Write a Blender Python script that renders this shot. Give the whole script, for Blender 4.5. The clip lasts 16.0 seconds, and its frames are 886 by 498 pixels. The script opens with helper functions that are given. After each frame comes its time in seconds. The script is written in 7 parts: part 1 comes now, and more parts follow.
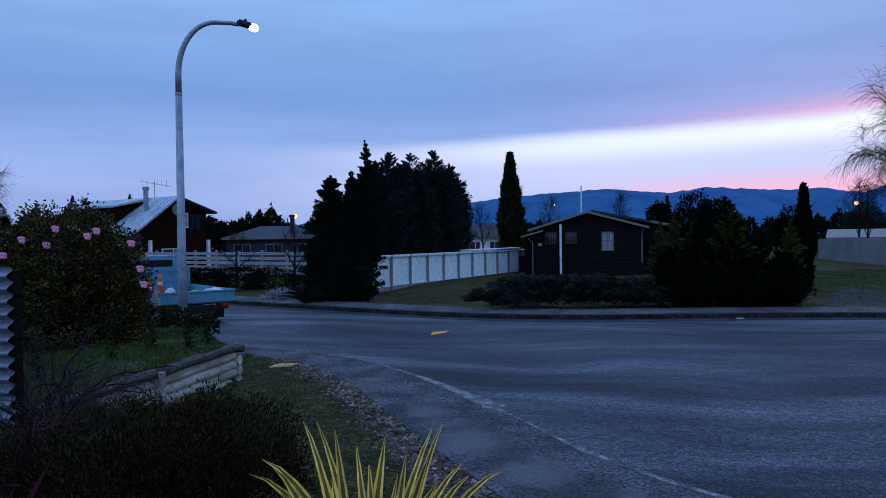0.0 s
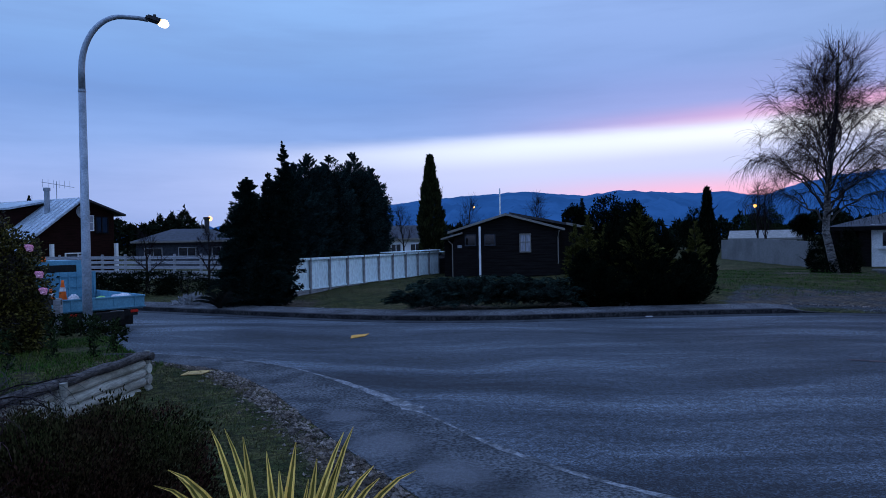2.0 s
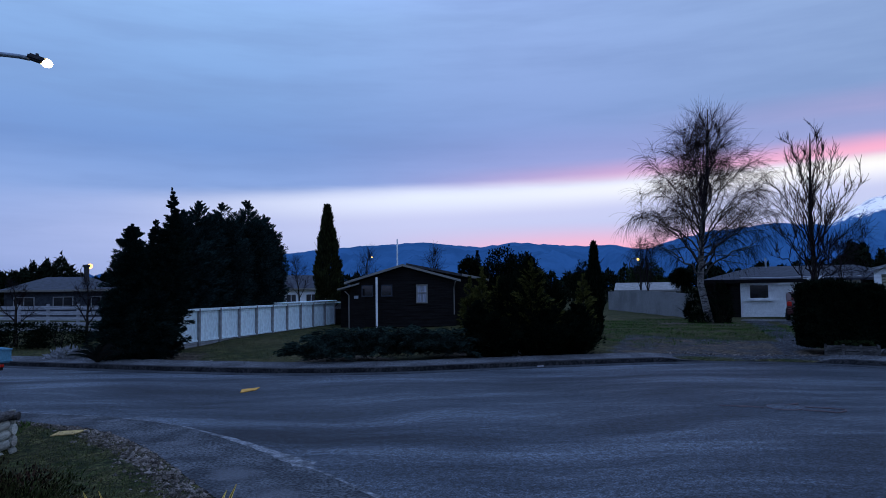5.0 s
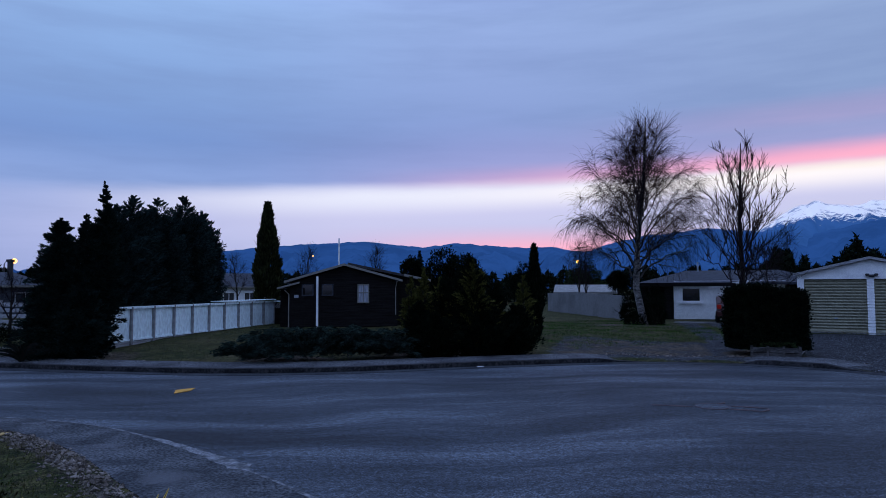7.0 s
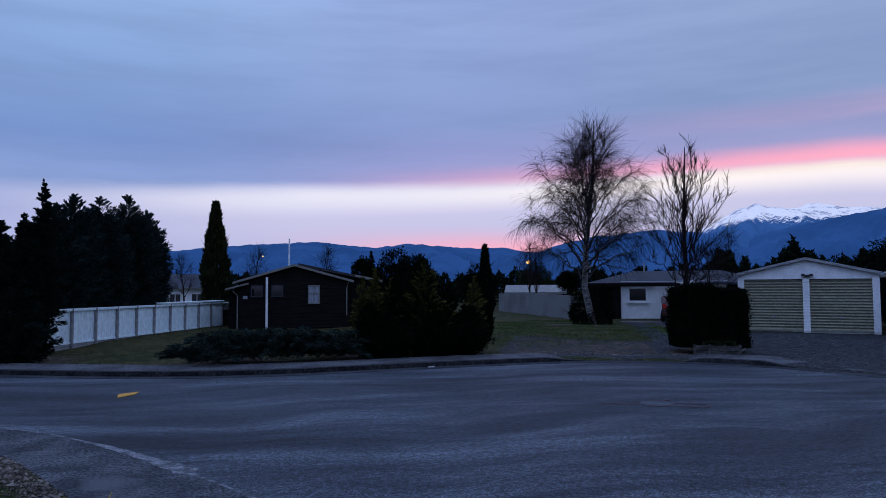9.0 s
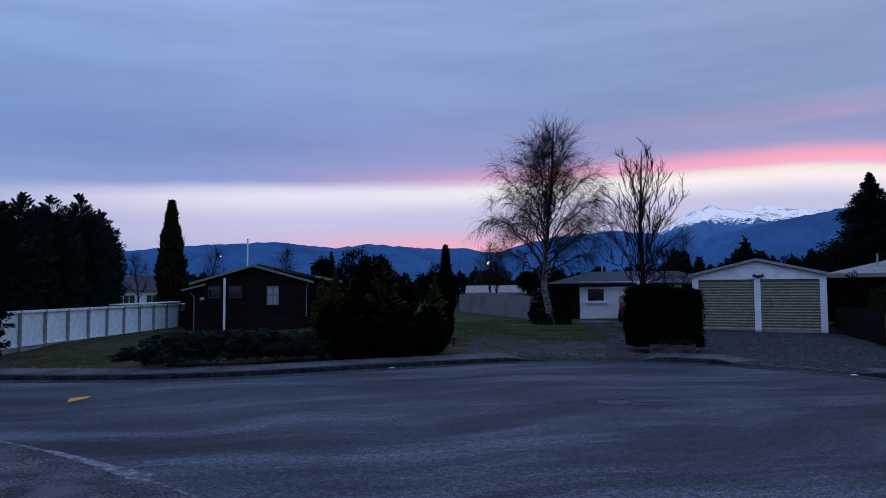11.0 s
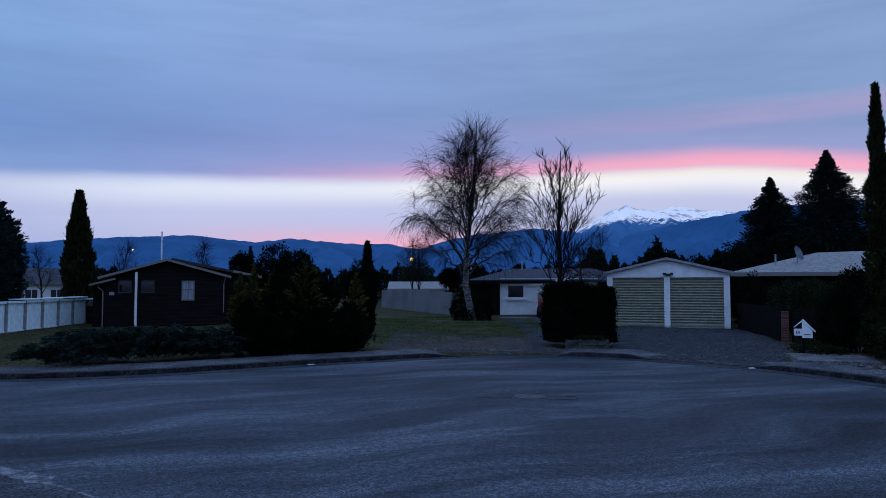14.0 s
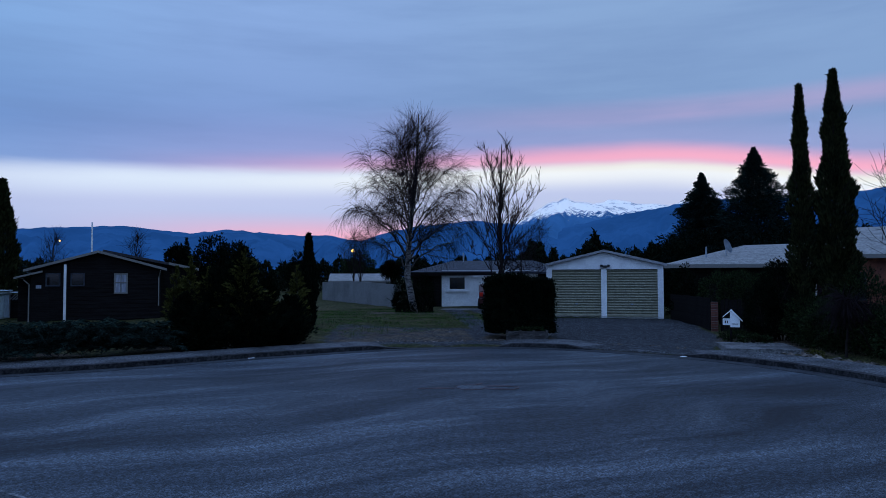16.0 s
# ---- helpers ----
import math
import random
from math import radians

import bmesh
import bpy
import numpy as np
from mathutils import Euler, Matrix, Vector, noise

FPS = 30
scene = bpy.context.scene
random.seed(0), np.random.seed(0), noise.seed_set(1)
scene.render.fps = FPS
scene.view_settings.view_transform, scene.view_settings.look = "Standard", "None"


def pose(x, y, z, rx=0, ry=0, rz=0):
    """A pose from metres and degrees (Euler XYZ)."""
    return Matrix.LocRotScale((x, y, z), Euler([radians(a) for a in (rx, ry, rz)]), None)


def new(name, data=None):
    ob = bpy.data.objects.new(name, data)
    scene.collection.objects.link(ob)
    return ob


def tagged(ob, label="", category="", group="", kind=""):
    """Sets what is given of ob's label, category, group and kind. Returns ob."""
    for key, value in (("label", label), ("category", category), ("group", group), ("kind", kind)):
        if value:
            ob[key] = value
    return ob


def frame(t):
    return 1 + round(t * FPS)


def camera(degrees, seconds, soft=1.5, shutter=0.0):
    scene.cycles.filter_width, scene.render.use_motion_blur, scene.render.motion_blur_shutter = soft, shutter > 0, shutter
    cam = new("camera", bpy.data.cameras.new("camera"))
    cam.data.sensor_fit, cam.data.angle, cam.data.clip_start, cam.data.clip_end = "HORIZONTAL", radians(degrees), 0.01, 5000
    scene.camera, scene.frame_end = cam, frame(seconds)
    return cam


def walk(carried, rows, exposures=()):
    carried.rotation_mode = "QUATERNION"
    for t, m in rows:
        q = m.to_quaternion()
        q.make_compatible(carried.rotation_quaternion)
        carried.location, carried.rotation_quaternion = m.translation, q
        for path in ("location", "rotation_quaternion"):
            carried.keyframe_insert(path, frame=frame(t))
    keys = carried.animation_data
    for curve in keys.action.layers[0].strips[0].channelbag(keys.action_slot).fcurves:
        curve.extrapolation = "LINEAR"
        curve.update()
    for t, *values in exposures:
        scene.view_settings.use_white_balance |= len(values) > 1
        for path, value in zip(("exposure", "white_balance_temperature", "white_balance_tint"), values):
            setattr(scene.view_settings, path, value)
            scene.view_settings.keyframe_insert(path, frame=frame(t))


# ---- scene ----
# Camera: hand-held, standing on a low bank and panning to the right
cam = camera(64.96, 16.0, soft=0.6)
ROWS = [
    (0.0, -0.000, 0.000, 2.200, 0.00, -0.83, -0.80),
    (0.5, 0.004, 0.000, 2.200, 0.96, -0.76, -1.03),
    (1.0, 0.008, -0.013, 2.204, 2.27, -0.75, -1.22),
    (1.5, 0.024, -0.017, 2.202, 4.99, -0.77, -1.16),
    (2.0, 0.039, -0.031, 2.203, 6.49, -0.75, -1.05),
    (2.5, 0.054, -0.044, 2.203, 8.28, 0.05, -0.89),
    (3.0, 0.055, -0.055, 2.211, 9.91, 1.74, -0.72),
    (3.5, 0.055, -0.079, 2.215, 11.34, 2.56, -0.33),
    (4.0, 0.056, -0.104, 2.222, 12.69, 3.13, -0.45),
    (6.5, 0.064, -0.178, 2.226, 18.33, 3.13, -0.43),
    (7.0, 0.059, -0.179, 2.235, 19.68, 3.22, -0.14),
    (7.5, 0.063, -0.191, 2.237, 20.66, 3.32, -0.11),
    (8.0, 0.063, -0.199, 2.239, 21.63, 3.42, -0.23),
    (8.5, 0.061, -0.218, 2.238, 22.65, 3.29, -0.16),
    (9.0, 0.061, -0.231, 2.239, 23.63, 3.25, -0.27),
    (11.5, 0.065, -0.269, 2.256, 28.08, 3.26, -0.19),
    (12.0, 0.061, -0.297, 2.260, 29.57, 3.24, -0.00),
    (12.5, 0.073, -0.297, 2.257, 30.76, 3.17, -0.02),
    (13.0, 0.085, -0.310, 2.251, 31.68, 3.10, -0.05),
    (13.5, 0.081, -0.330, 2.251, 32.49, 3.02, -0.05),
    (14.0, 0.074, -0.339, 2.260, 33.15, 2.91, -0.03),
    (14.5, 0.059, -0.361, 2.270, 34.17, 2.76, -0.11),
    (15.0, 0.034, -0.368, 2.274, 35.39, 2.60, 0.11),
    (15.5, 0.030, -0.373, 2.275, 36.70, 2.43, 0.04),
    (16.0, -0.002, -0.380, 2.277, 37.99, 2.22, -0.15),
]
EXPOSURES = [(0.0, 0.25, 6550, 8), (2.0, 0.28, 6550, 8), (4.2, 0.16, 6600, 8), (6.3, 0.1, 6900, 12), (8.0, 0.06, 7100, 15), (11.5, -0.05, 7200, 16), (13.2, -0.06, 7050, 13), (14.8, 0.0, 6500, 4), (16.0, 0.0, 6500, 3)]
walk(cam, [(t, pose(x, y, z, 90 + pitch, 0, -yaw) @ pose(0, 0, 0, 0, 0, roll)) for t, x, y, z, yaw, pitch, roll in ROWS], EXPOSURES)


# ---- sky: a twilight cloud deck with one clear, lit slot above the hills ----
def lin(r, g, b):
    return tuple(((c / 255 + 0.055) / 1.055) ** 2.4 if c > 10 else c / 255 / 12.92 for c in (r, g, b)) + (1,)


class Nodes:
    """Short hand for a node tree."""

    def __init__(self, tree):
        self.tree = tree
        tree.nodes.clear()

    def add(self, kind, inputs=None, operation="", use_clamp=False, data_type="", blend_type="", interpolation_type="", attribute_name=""):
        node = self.tree.nodes.new(kind)
        if operation:
            node.operation = operation
        if use_clamp:
            node.use_clamp = True
        if data_type:
            node.data_type, node.blend_type = data_type, blend_type
        if interpolation_type:
            node.interpolation_type = interpolation_type
        if attribute_name:
            node.attribute_name = attribute_name
        for key, value in (inputs or {}).items():
            if isinstance(value, bpy.types.NodeSocket):
                self.tree.links.new(value, node.inputs[key])
            else:
                node.inputs[key].default_value = value
        return node

    def math(self, op, a, b=0.0, clamp=False):
        return self.add("ShaderNodeMath", {0: a, 1: b}, operation=op, use_clamp=clamp).outputs[0]

    def mix(self, fac, a, b, blend="MIX"):
        n = self.add("ShaderNodeMix", {0: fac, 6: a, 7: b}, data_type="RGBA", blend_type=blend)
        return n.outputs[2]

    def ramp(self, fac, stops, mode="LINEAR"):
        n = self.add("ShaderNodeValToRGB", {0: fac})
        n.color_ramp.interpolation = mode
        while len(n.color_ramp.elements) < len(stops):
            n.color_ramp.elements.new(0.5)
        for e, (p, c) in zip(n.color_ramp.elements, stops):
            e.position, e.color = p, c
        return n.outputs[0]

    def span(self, value, a, b, c=0.0, d=1.0):
        return self.add("ShaderNodeMapRange", {0: value, 1: a, 2: b, 3: c, 4: d}, interpolation_type="SMOOTHSTEP").outputs[0]

    def noise(self, vector, scale, detail=3.0, rough=0.55):
        return self.add("ShaderNodeTexNoise", {"Vector": vector, "Scale": scale, "Detail": detail, "Roughness": rough}).outputs[0]


world = bpy.data.worlds.new("twilight")
scene.world = world
world.use_nodes = True
n = Nodes(world.node_tree)
way = n.add("ShaderNodeTexCoord").outputs["Generated"]
xyz = n.add("ShaderNodeSeparateXYZ", {0: way})
elev = n.math("MULTIPLY", n.math("ARCSINE", xyz.outputs[2]), 57.2958)
azim = n.math("MULTIPLY", n.math("ARCTAN2", xyz.outputs[0], xyz.outputs[1]), 57.2958)
streak = n.add("ShaderNodeCombineXYZ", {0: n.math("MULTIPLY", azim, 0.02), 1: n.math("MULTIPLY", elev, 0.15), 2: 0.0}).outputs[0]
fine = n.noise(streak, 1.6, 5.0, 0.6)
broad = n.noise(streak, 0.55, 3.0)
lean = n.math("ADD", elev, n.math("MULTIPLY", n.math("SUBTRACT", broad, 0.5), 3.0))
lean = n.math("ADD", lean, n.math("MULTIPLY", n.math("SUBTRACT", fine, 0.5), 1.6))
zenith = (0.5, 0.78, 1.62, 1)
deck = n.ramp(n.math("DIVIDE", lean, 60.0, True), [
    (0.00, lin(146, 164, 218)), (0.07, lin(152, 172, 226)), (0.13, lin(134, 164, 222)), (0.19, lin(114, 150, 212)),
    (0.25, lin(124, 162, 220)), (0.36, lin(140, 180, 236)), (0.6, zenith), (1.0, zenith)])
mauve = n.mix(n.math("MULTIPLY", n.span(azim, -5.0, 25.0), 0.35), deck, lin(150, 160, 216))
grey = n.mix(n.math("MULTIPLY", n.span(azim, 20.0, 55.0), 0.55), mauve, lin(136, 164, 204))
clouds = n.mix(n.span(fine, 0.36, 0.68, 0.0, 0.34), grey, lin(106, 132, 186))
# the slot of clear sky, which bows down at both ends, and the glow under and over it
rising = n.add("ShaderNodeMapRange", {0: azim, 1: -12.0, 2: 47.0, 3: 6.5, 4: 8.2}).outputs[0]
middle = n.math("SUBTRACT", rising, n.span(azim, 53.0, 75.0, 0.0, 2.2))
offset = n.math("SUBTRACT", n.math("ADD", elev, n.math("MULTIPLY", n.math("SUBTRACT", fine, 0.5), 0.8)), middle)
east_end = n.span(azim, 140.0, 85.0)
above = n.span(offset, 1.6, 0.1)
lilac = n.math("MULTIPLY", n.math("MULTIPLY", n.span(offset, 6.5, 1.2), n.span(offset, -0.5, 1.0)), n.math("MULTIPLY", n.span(azim, 0.0, 34.0), east_end))
c0 = n.mix(n.math("MULTIPLY", lilac, 0.42), clouds, lin(178, 166, 222))
slot = n.math("MULTIPLY", n.math("MULTIPLY", above, n.span(offset, -9.0, -0.6)), n.math("MULTIPLY", n.span(azim, -24.0, 16.0), east_end))
glow = n.mix(n.math("MULTIPLY", slot, 0.82), c0, lin(206, 210, 246))
core = n.math("MULTIPLY", n.math("MULTIPLY", above, n.span(offset, -1.7, 0.15)), n.math("MULTIPLY", n.span(azim, -12.0, 14.0), east_end))
white = n.mix(n.span(azim, 10.0, 48.0), lin(222, 232, 255), lin(250, 250, 255))
c1 = n.mix(n.math("MULTIPLY", core, n.span(fine, 0.25, 0.65, 1.0, 0.8)), glow, white)
warm = n.math("MULTIPLY", n.math("MULTIPLY", n.span(offset, 0.0, 0.5), n.span(offset, 1.1, 0.6)), n.math("MULTIPLY", n.span(azim, 36.0, 52.0), east_end))
c1 = n.mix(n.math("MULTIPLY", warm, 0.3), c1, lin(255, 240, 212))
rose_band = n.math("MULTIPLY", n.math("MULTIPLY", n.span(offset, 0.45, 1.25), n.span(offset, 2.7, 1.3)), n.math("MULTIPLY", n.span(azim, 8.0, 58.0), east_end))
c2 = n.mix(n.math("MULTIPLY", rose_band, 0.9), c1, lin(255, 176, 206))
rose_low = n.math("MULTIPLY", n.span(elev, 5.4, 2.9), n.math("MULTIPLY", n.span(azim, 6.0, 28.0), n.span(azim, 46.0, 31.0)))
c3 = n.mix(n.math("MULTIPLY", rose_low, 0.85), c2, lin(252, 178, 204))
rose_high = n.math("MULTIPLY", n.math("MULTIPLY", n.span(elev, 11.4, 12.6), n.span(elev, 14.2, 12.8)), n.math("MULTIPLY", n.span(azim, 28.0, 52.0), n.span(azim, 95.0, 66.0)))
c4 = n.mix(n.math("MULTIPLY", rose_high, n.span(fine, 0.3, 0.65, 0.36, 0.14)), c3, lin(220, 168, 210))
SKY = 1.0
back = n.add("ShaderNodeBackground", {0: c4, 1: SKY})
n.add("ShaderNodeOutputWorld", {0: back.outputs[0]})


# ---- materials ----
def surface(name, base, second=None, rough=0.8, metal=0.0, scale=4.0, grain=60.0, bump=0.2, depth=0.01, vary=0.25, stretch=(1, 1, 1), island=0.0, per_object=0.0, spec=0.12):
    """Two scales of variation over a base colour, and a fine relief."""
    m = bpy.data.materials.new(name)
    m.use_nodes = True
    k = Nodes(m.node_tree)
    where = k.add("ShaderNodeTexCoord").outputs["Object"]
    where = k.add("ShaderNodeMapping", {"Vector": where, "Scale": stretch}).outputs[0]
    a, b = base + (1,), (second or tuple(c * 0.55 for c in base)) + (1,)
    big = k.noise(where, scale, 4.0)
    small = k.noise(where, grain, 3.0, 0.65)
    colour = k.mix(k.span(big, 0.35, 0.68), a, b)
    dark = k.span(small, 0.36, 0.64, 1 - vary, 1 + vary)
    colour = k.mix(1.0, colour, k.add("ShaderNodeCombineColor", {0: dark, 1: dark, 2: dark}).outputs[0], "MULTIPLY")
    if island:
        r = k.add("ShaderNodeNewGeometry").outputs["Random Per Island"]
        v = k.span(r, 0.0, 1.0, 1 - island, 1 + island)
        colour = k.mix(1.0, colour, k.add("ShaderNodeCombineColor", {0: v, 1: v, 2: v}).outputs[0], "MULTIPLY")
    if per_object:
        r = k.add("ShaderNodeObjectInfo").outputs["Random"]
        v = k.span(r, 0.0, 1.0, 1 - per_object, 1 + per_object)
        colour = k.mix(1.0, colour, k.add("ShaderNodeCombineColor", {0: v, 1: v, 2: v}).outputs[0], "MULTIPLY")
    relief = k.add("ShaderNodeBump", {"Strength": bump, "Distance": depth, "Height": small}).outputs[0]
    p = k.add("ShaderNodeBsdfPrincipled", {"Base Color": colour, "Roughness": rough, "Metallic": metal, "Normal": relief, "Specular IOR Level": spec})
    k.add("ShaderNodeOutputMaterial", {0: p.outputs[0]})
    return m


def glowing(name, colour, strength):
    m = bpy.data.materials.new(name)
    m.use_nodes = True
    k = Nodes(m.node_tree)
    e = k.add("ShaderNodeEmission", {0: colour, 1: strength})
    k.add("ShaderNodeOutputMaterial", {0: e.outputs[0]})
    return m


def asphalt_material():
    """Worn chip seal: tyre-polished streaks, pale scuffs, stone grain."""
    m = bpy.data.materials.new("asphalt")
    m.use_nodes = True
    k = Nodes(m.node_tree)
    where = k.add("ShaderNodeTexCoord").outputs["Object"]
    drift = k.math("MULTIPLY", k.noise(where, 0.12, 2.0), 5.0)
    along = k.add("ShaderNodeSeparateXYZ", {0: k.add("ShaderNodeMapping", {"Vector": where, "Rotation": (0, 0, radians(14))}).outputs[0]})
    turned = k.add("ShaderNodeCombineXYZ", {0: k.math("MULTIPLY", along.outputs[0], 0.17), 1: k.math("MULTIPLY", k.math("ADD", along.outputs[1], drift), 0.8), 2: 0.0}).outputs[0]
    wear = k.noise(turned, 0.8, 7.0, 0.66)
    patch = k.noise(where, 0.22, 3.0)
    chips = k.noise(where, 38.0, 5.0, 0.8)
    scuff = k.noise(turned, 3.2, 5.0, 0.7)
    colour = k.ramp(wear, [(0.34, (0.007, 0.0095, 0.0135, 1)), (0.5, (0.024, 0.032, 0.042, 1)), (0.66, (0.066, 0.082, 0.1, 1))])
    colour = k.mix(k.span(patch, 0.45, 0.7, 0.0, 0.45), colour, (0.018, 0.022, 0.027, 1))
    colour = k.mix(k.span(scuff, 0.62, 0.8, 0.0, 0.5), colour, (0.11, 0.12, 0.13, 1))
    v = k.math("MULTIPLY", k.span(chips, 0.42, 0.58, 0.08, 2.3), k.span(k.noise(where, 11.0, 6.0, 0.85), 0.42, 0.58, 0.45, 1.7))
    colour = k.mix(1.0, colour, k.add("ShaderNodeCombineColor", {0: v, 1: v, 2: v}).outputs[0], "MULTIPLY")
    relief = k.add("ShaderNodeBump", {"Strength": 0.8, "Distance": 0.012, "Height": chips}).outputs[0]
    p = k.add("ShaderNodeBsdfPrincipled", {"Base Color": colour, "Roughness": k.span(wear, 0.3, 0.8, 0.75, 0.58), "Normal": relief, "Specular IOR Level": 0.24})
    k.add("ShaderNodeOutputMaterial", {0: p.outputs[0]})
    return m


def ground_material():
    """Winter grass, worn to gravel or bare earth where the sheet's masks say so."""
    m = bpy.data.materials.new("grass_and_gravel")
    m.use_nodes = True
    k = Nodes(m.node_tree)
    where = k.add("ShaderNodeTexCoord").outputs["Object"]
    tuft, fleck, broad = k.noise(where, 2.2, 5.0, 0.65), k.noise(where, 40.0, 3.0, 0.7), k.noise(where, 0.35, 3.0)
    grass = k.mix(k.span(tuft, 0.35, 0.7), (0.02, 0.028, 0.008, 1), (0.055, 0.05, 0.018, 1))
    grass = k.mix(k.span(broad, 0.45, 0.7, 0.0, 0.5), grass, (0.075, 0.06, 0.028, 1))
    stones = k.add("ShaderNodeTexVoronoi", {"Vector": where, "Scale": 22.0})
    gravel = k.mix(k.span(tuft, 0.3, 0.75), (0.075, 0.085, 0.098, 1), (0.17, 0.18, 0.195, 1))
    gravel = k.mix(k.span(stones.outputs["Distance"], 0.1, 0.55), gravel, (0.025, 0.027, 0.03, 1))
    earth = k.mix(k.span(tuft, 0.35, 0.7), (0.09, 0.07, 0.05, 1), (0.045, 0.036, 0.027, 1))
    masks = k.add("ShaderNodeSeparateColor", {0: k.add("ShaderNodeAttribute", attribute_name="cover").outputs["Color"]})
    ragged = k.math("MULTIPLY", k.math("SUBTRACT", k.noise(where, 1.4, 5.0, 0.65), 0.5), 0.9)
    g = k.span(k.math("ADD", masks.outputs[0], ragged), 0.35, 0.65)
    e = k.span(k.math("ADD", masks.outputs[1], ragged), 0.35, 0.65)
    colour = k.mix(e, k.mix(g, grass, gravel), earth)
    v = k.math("MULTIPLY", k.span(fleck, 0.4, 0.6, 0.35, 1.7), k.span(k.noise(where, 9.0, 4.0, 0.7), 0.38, 0.62, 0.5, 1.5))
    colour = k.mix(1.0, colour, k.add("ShaderNodeCombineColor", {0: v, 1: v, 2: v}).outputs[0], "MULTIPLY")
    relief = k.add("ShaderNodeBump", {"Strength": 0.8, "Distance": 0.03, "Height": fleck}).outputs[0]
    p = k.add("ShaderNodeBsdfPrincipled", {"Base Color": colour, "Roughness": 0.95, "Normal": relief, "Specular IOR Level": 0.1})
    k.add("ShaderNodeOutputMaterial", {0: p.outputs[0]})
    return m


def mountain_material(name, forest, haze, glow, snow=None):
    """Far hills: dark bush, with snow on the tops; the blue haze before them is painted on as surface emission."""
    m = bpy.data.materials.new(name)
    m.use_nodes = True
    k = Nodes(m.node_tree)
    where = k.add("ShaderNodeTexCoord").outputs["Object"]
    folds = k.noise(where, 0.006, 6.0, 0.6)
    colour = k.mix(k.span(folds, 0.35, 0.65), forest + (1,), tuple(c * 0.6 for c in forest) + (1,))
    light = k.mix(k.span(folds, 0.3, 0.7), haze + (1,), tuple(c * 0.8 for c in haze) + (1,))
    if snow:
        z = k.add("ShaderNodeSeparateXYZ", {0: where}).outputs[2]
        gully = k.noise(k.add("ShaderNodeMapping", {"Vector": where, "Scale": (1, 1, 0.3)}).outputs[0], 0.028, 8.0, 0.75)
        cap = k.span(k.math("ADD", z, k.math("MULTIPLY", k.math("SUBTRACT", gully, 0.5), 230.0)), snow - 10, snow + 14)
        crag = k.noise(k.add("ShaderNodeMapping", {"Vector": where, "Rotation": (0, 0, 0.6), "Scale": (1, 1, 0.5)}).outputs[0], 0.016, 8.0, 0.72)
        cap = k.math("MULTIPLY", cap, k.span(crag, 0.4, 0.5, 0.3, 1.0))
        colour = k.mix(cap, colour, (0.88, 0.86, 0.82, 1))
        # Snow glows faintly as well: its brightness is partly painted as emission.
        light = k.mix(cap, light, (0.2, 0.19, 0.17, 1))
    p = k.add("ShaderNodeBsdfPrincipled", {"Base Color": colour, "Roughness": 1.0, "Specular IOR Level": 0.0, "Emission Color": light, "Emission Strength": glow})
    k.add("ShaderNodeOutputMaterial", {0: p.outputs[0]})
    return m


ASPHALT, GROUND = asphalt_material(), ground_material()
CONCRETE = surface("kerb_concrete", (0.15, 0.15, 0.15), (0.07, 0.07, 0.07), 0.9, scale=1.5, grain=14, bump=0.4, vary=0.4)
# Kerb and channel: mottled tones darker than the footpath.
KERB = surface("dark_kerb", (0.034, 0.034, 0.036), (0.012, 0.012, 0.014), 0.9, scale=2.5, grain=14, vary=0.5)
CHANNEL = surface("dark_channel", (0.022, 0.025, 0.03), (0.045, 0.05, 0.056), 0.9, scale=1.2, grain=24, vary=0.5)
SHOULDER = surface("worn_seal_shoulder", (0.036, 0.04, 0.045), (0.085, 0.092, 0.1), 0.9, scale=1.3, grain=24, vary=0.6, bump=0.5)
PATH = surface("footpath_seal", (0.1, 0.105, 0.112), (0.05, 0.052, 0.056), 0.9, scale=1.1, grain=22, bump=0.5, vary=0.65)
PALE_SCUFF = surface("worn_concrete", (0.2, 0.21, 0.22), (0.06, 0.065, 0.07), 0.9, scale=5, grain=30, vary=0.4)
STONE = surface("river_stone", (0.17, 0.145, 0.125), (0.075, 0.06, 0.05), 0.85, island=0.6, grain=30)
YELLOW = surface("road_marker_yellow", (0.7, 0.36, 0.07), (0.5, 0.25, 0.05), 0.8, vary=0.3)
GALVANISED = surface("galvanised_steel", (0.3, 0.35, 0.41), (0.2, 0.245, 0.29), 0.5, 0.5, scale=3, grain=25, vary=0.15)
WHITE_PAINT = surface("white_paint", (0.84, 0.85, 0.85), (0.7, 0.71, 0.72), 0.6, scale=1.5, grain=30, vary=0.08)
FENCE_WHITE = surface("white_fence_metal", (0.8, 0.93, 0.96), (0.72, 0.86, 0.9), 0.45, scale=0.9, grain=12, vary=0.12, stretch=(1, 1, 0.3), spec=0.3)
FENCE_POST = surface("fence_post_grey", (0.3, 0.31, 0.32), (0.2, 0.2, 0.21), 0.8)
BOARD_GREY = surface("weathered_boards", (0.33, 0.34, 0.36), (0.2, 0.2, 0.21), 0.85, stretch=(0.4, 1, 6), grain=30)
LOG = surface("weathered_logs", (0.46, 0.46, 0.41), (0.22, 0.21, 0.17), 0.85, scale=5, grain=40, stretch=(0.25, 1, 1), bump=0.5, per_object=0.25)
LOG_TOP = surface("old_round_timber", (0.085, 0.08, 0.078), (0.03, 0.027, 0.025), 0.9, scale=7, grain=40, stretch=(0.3, 1, 1), bump=0.6, vary=0.4)
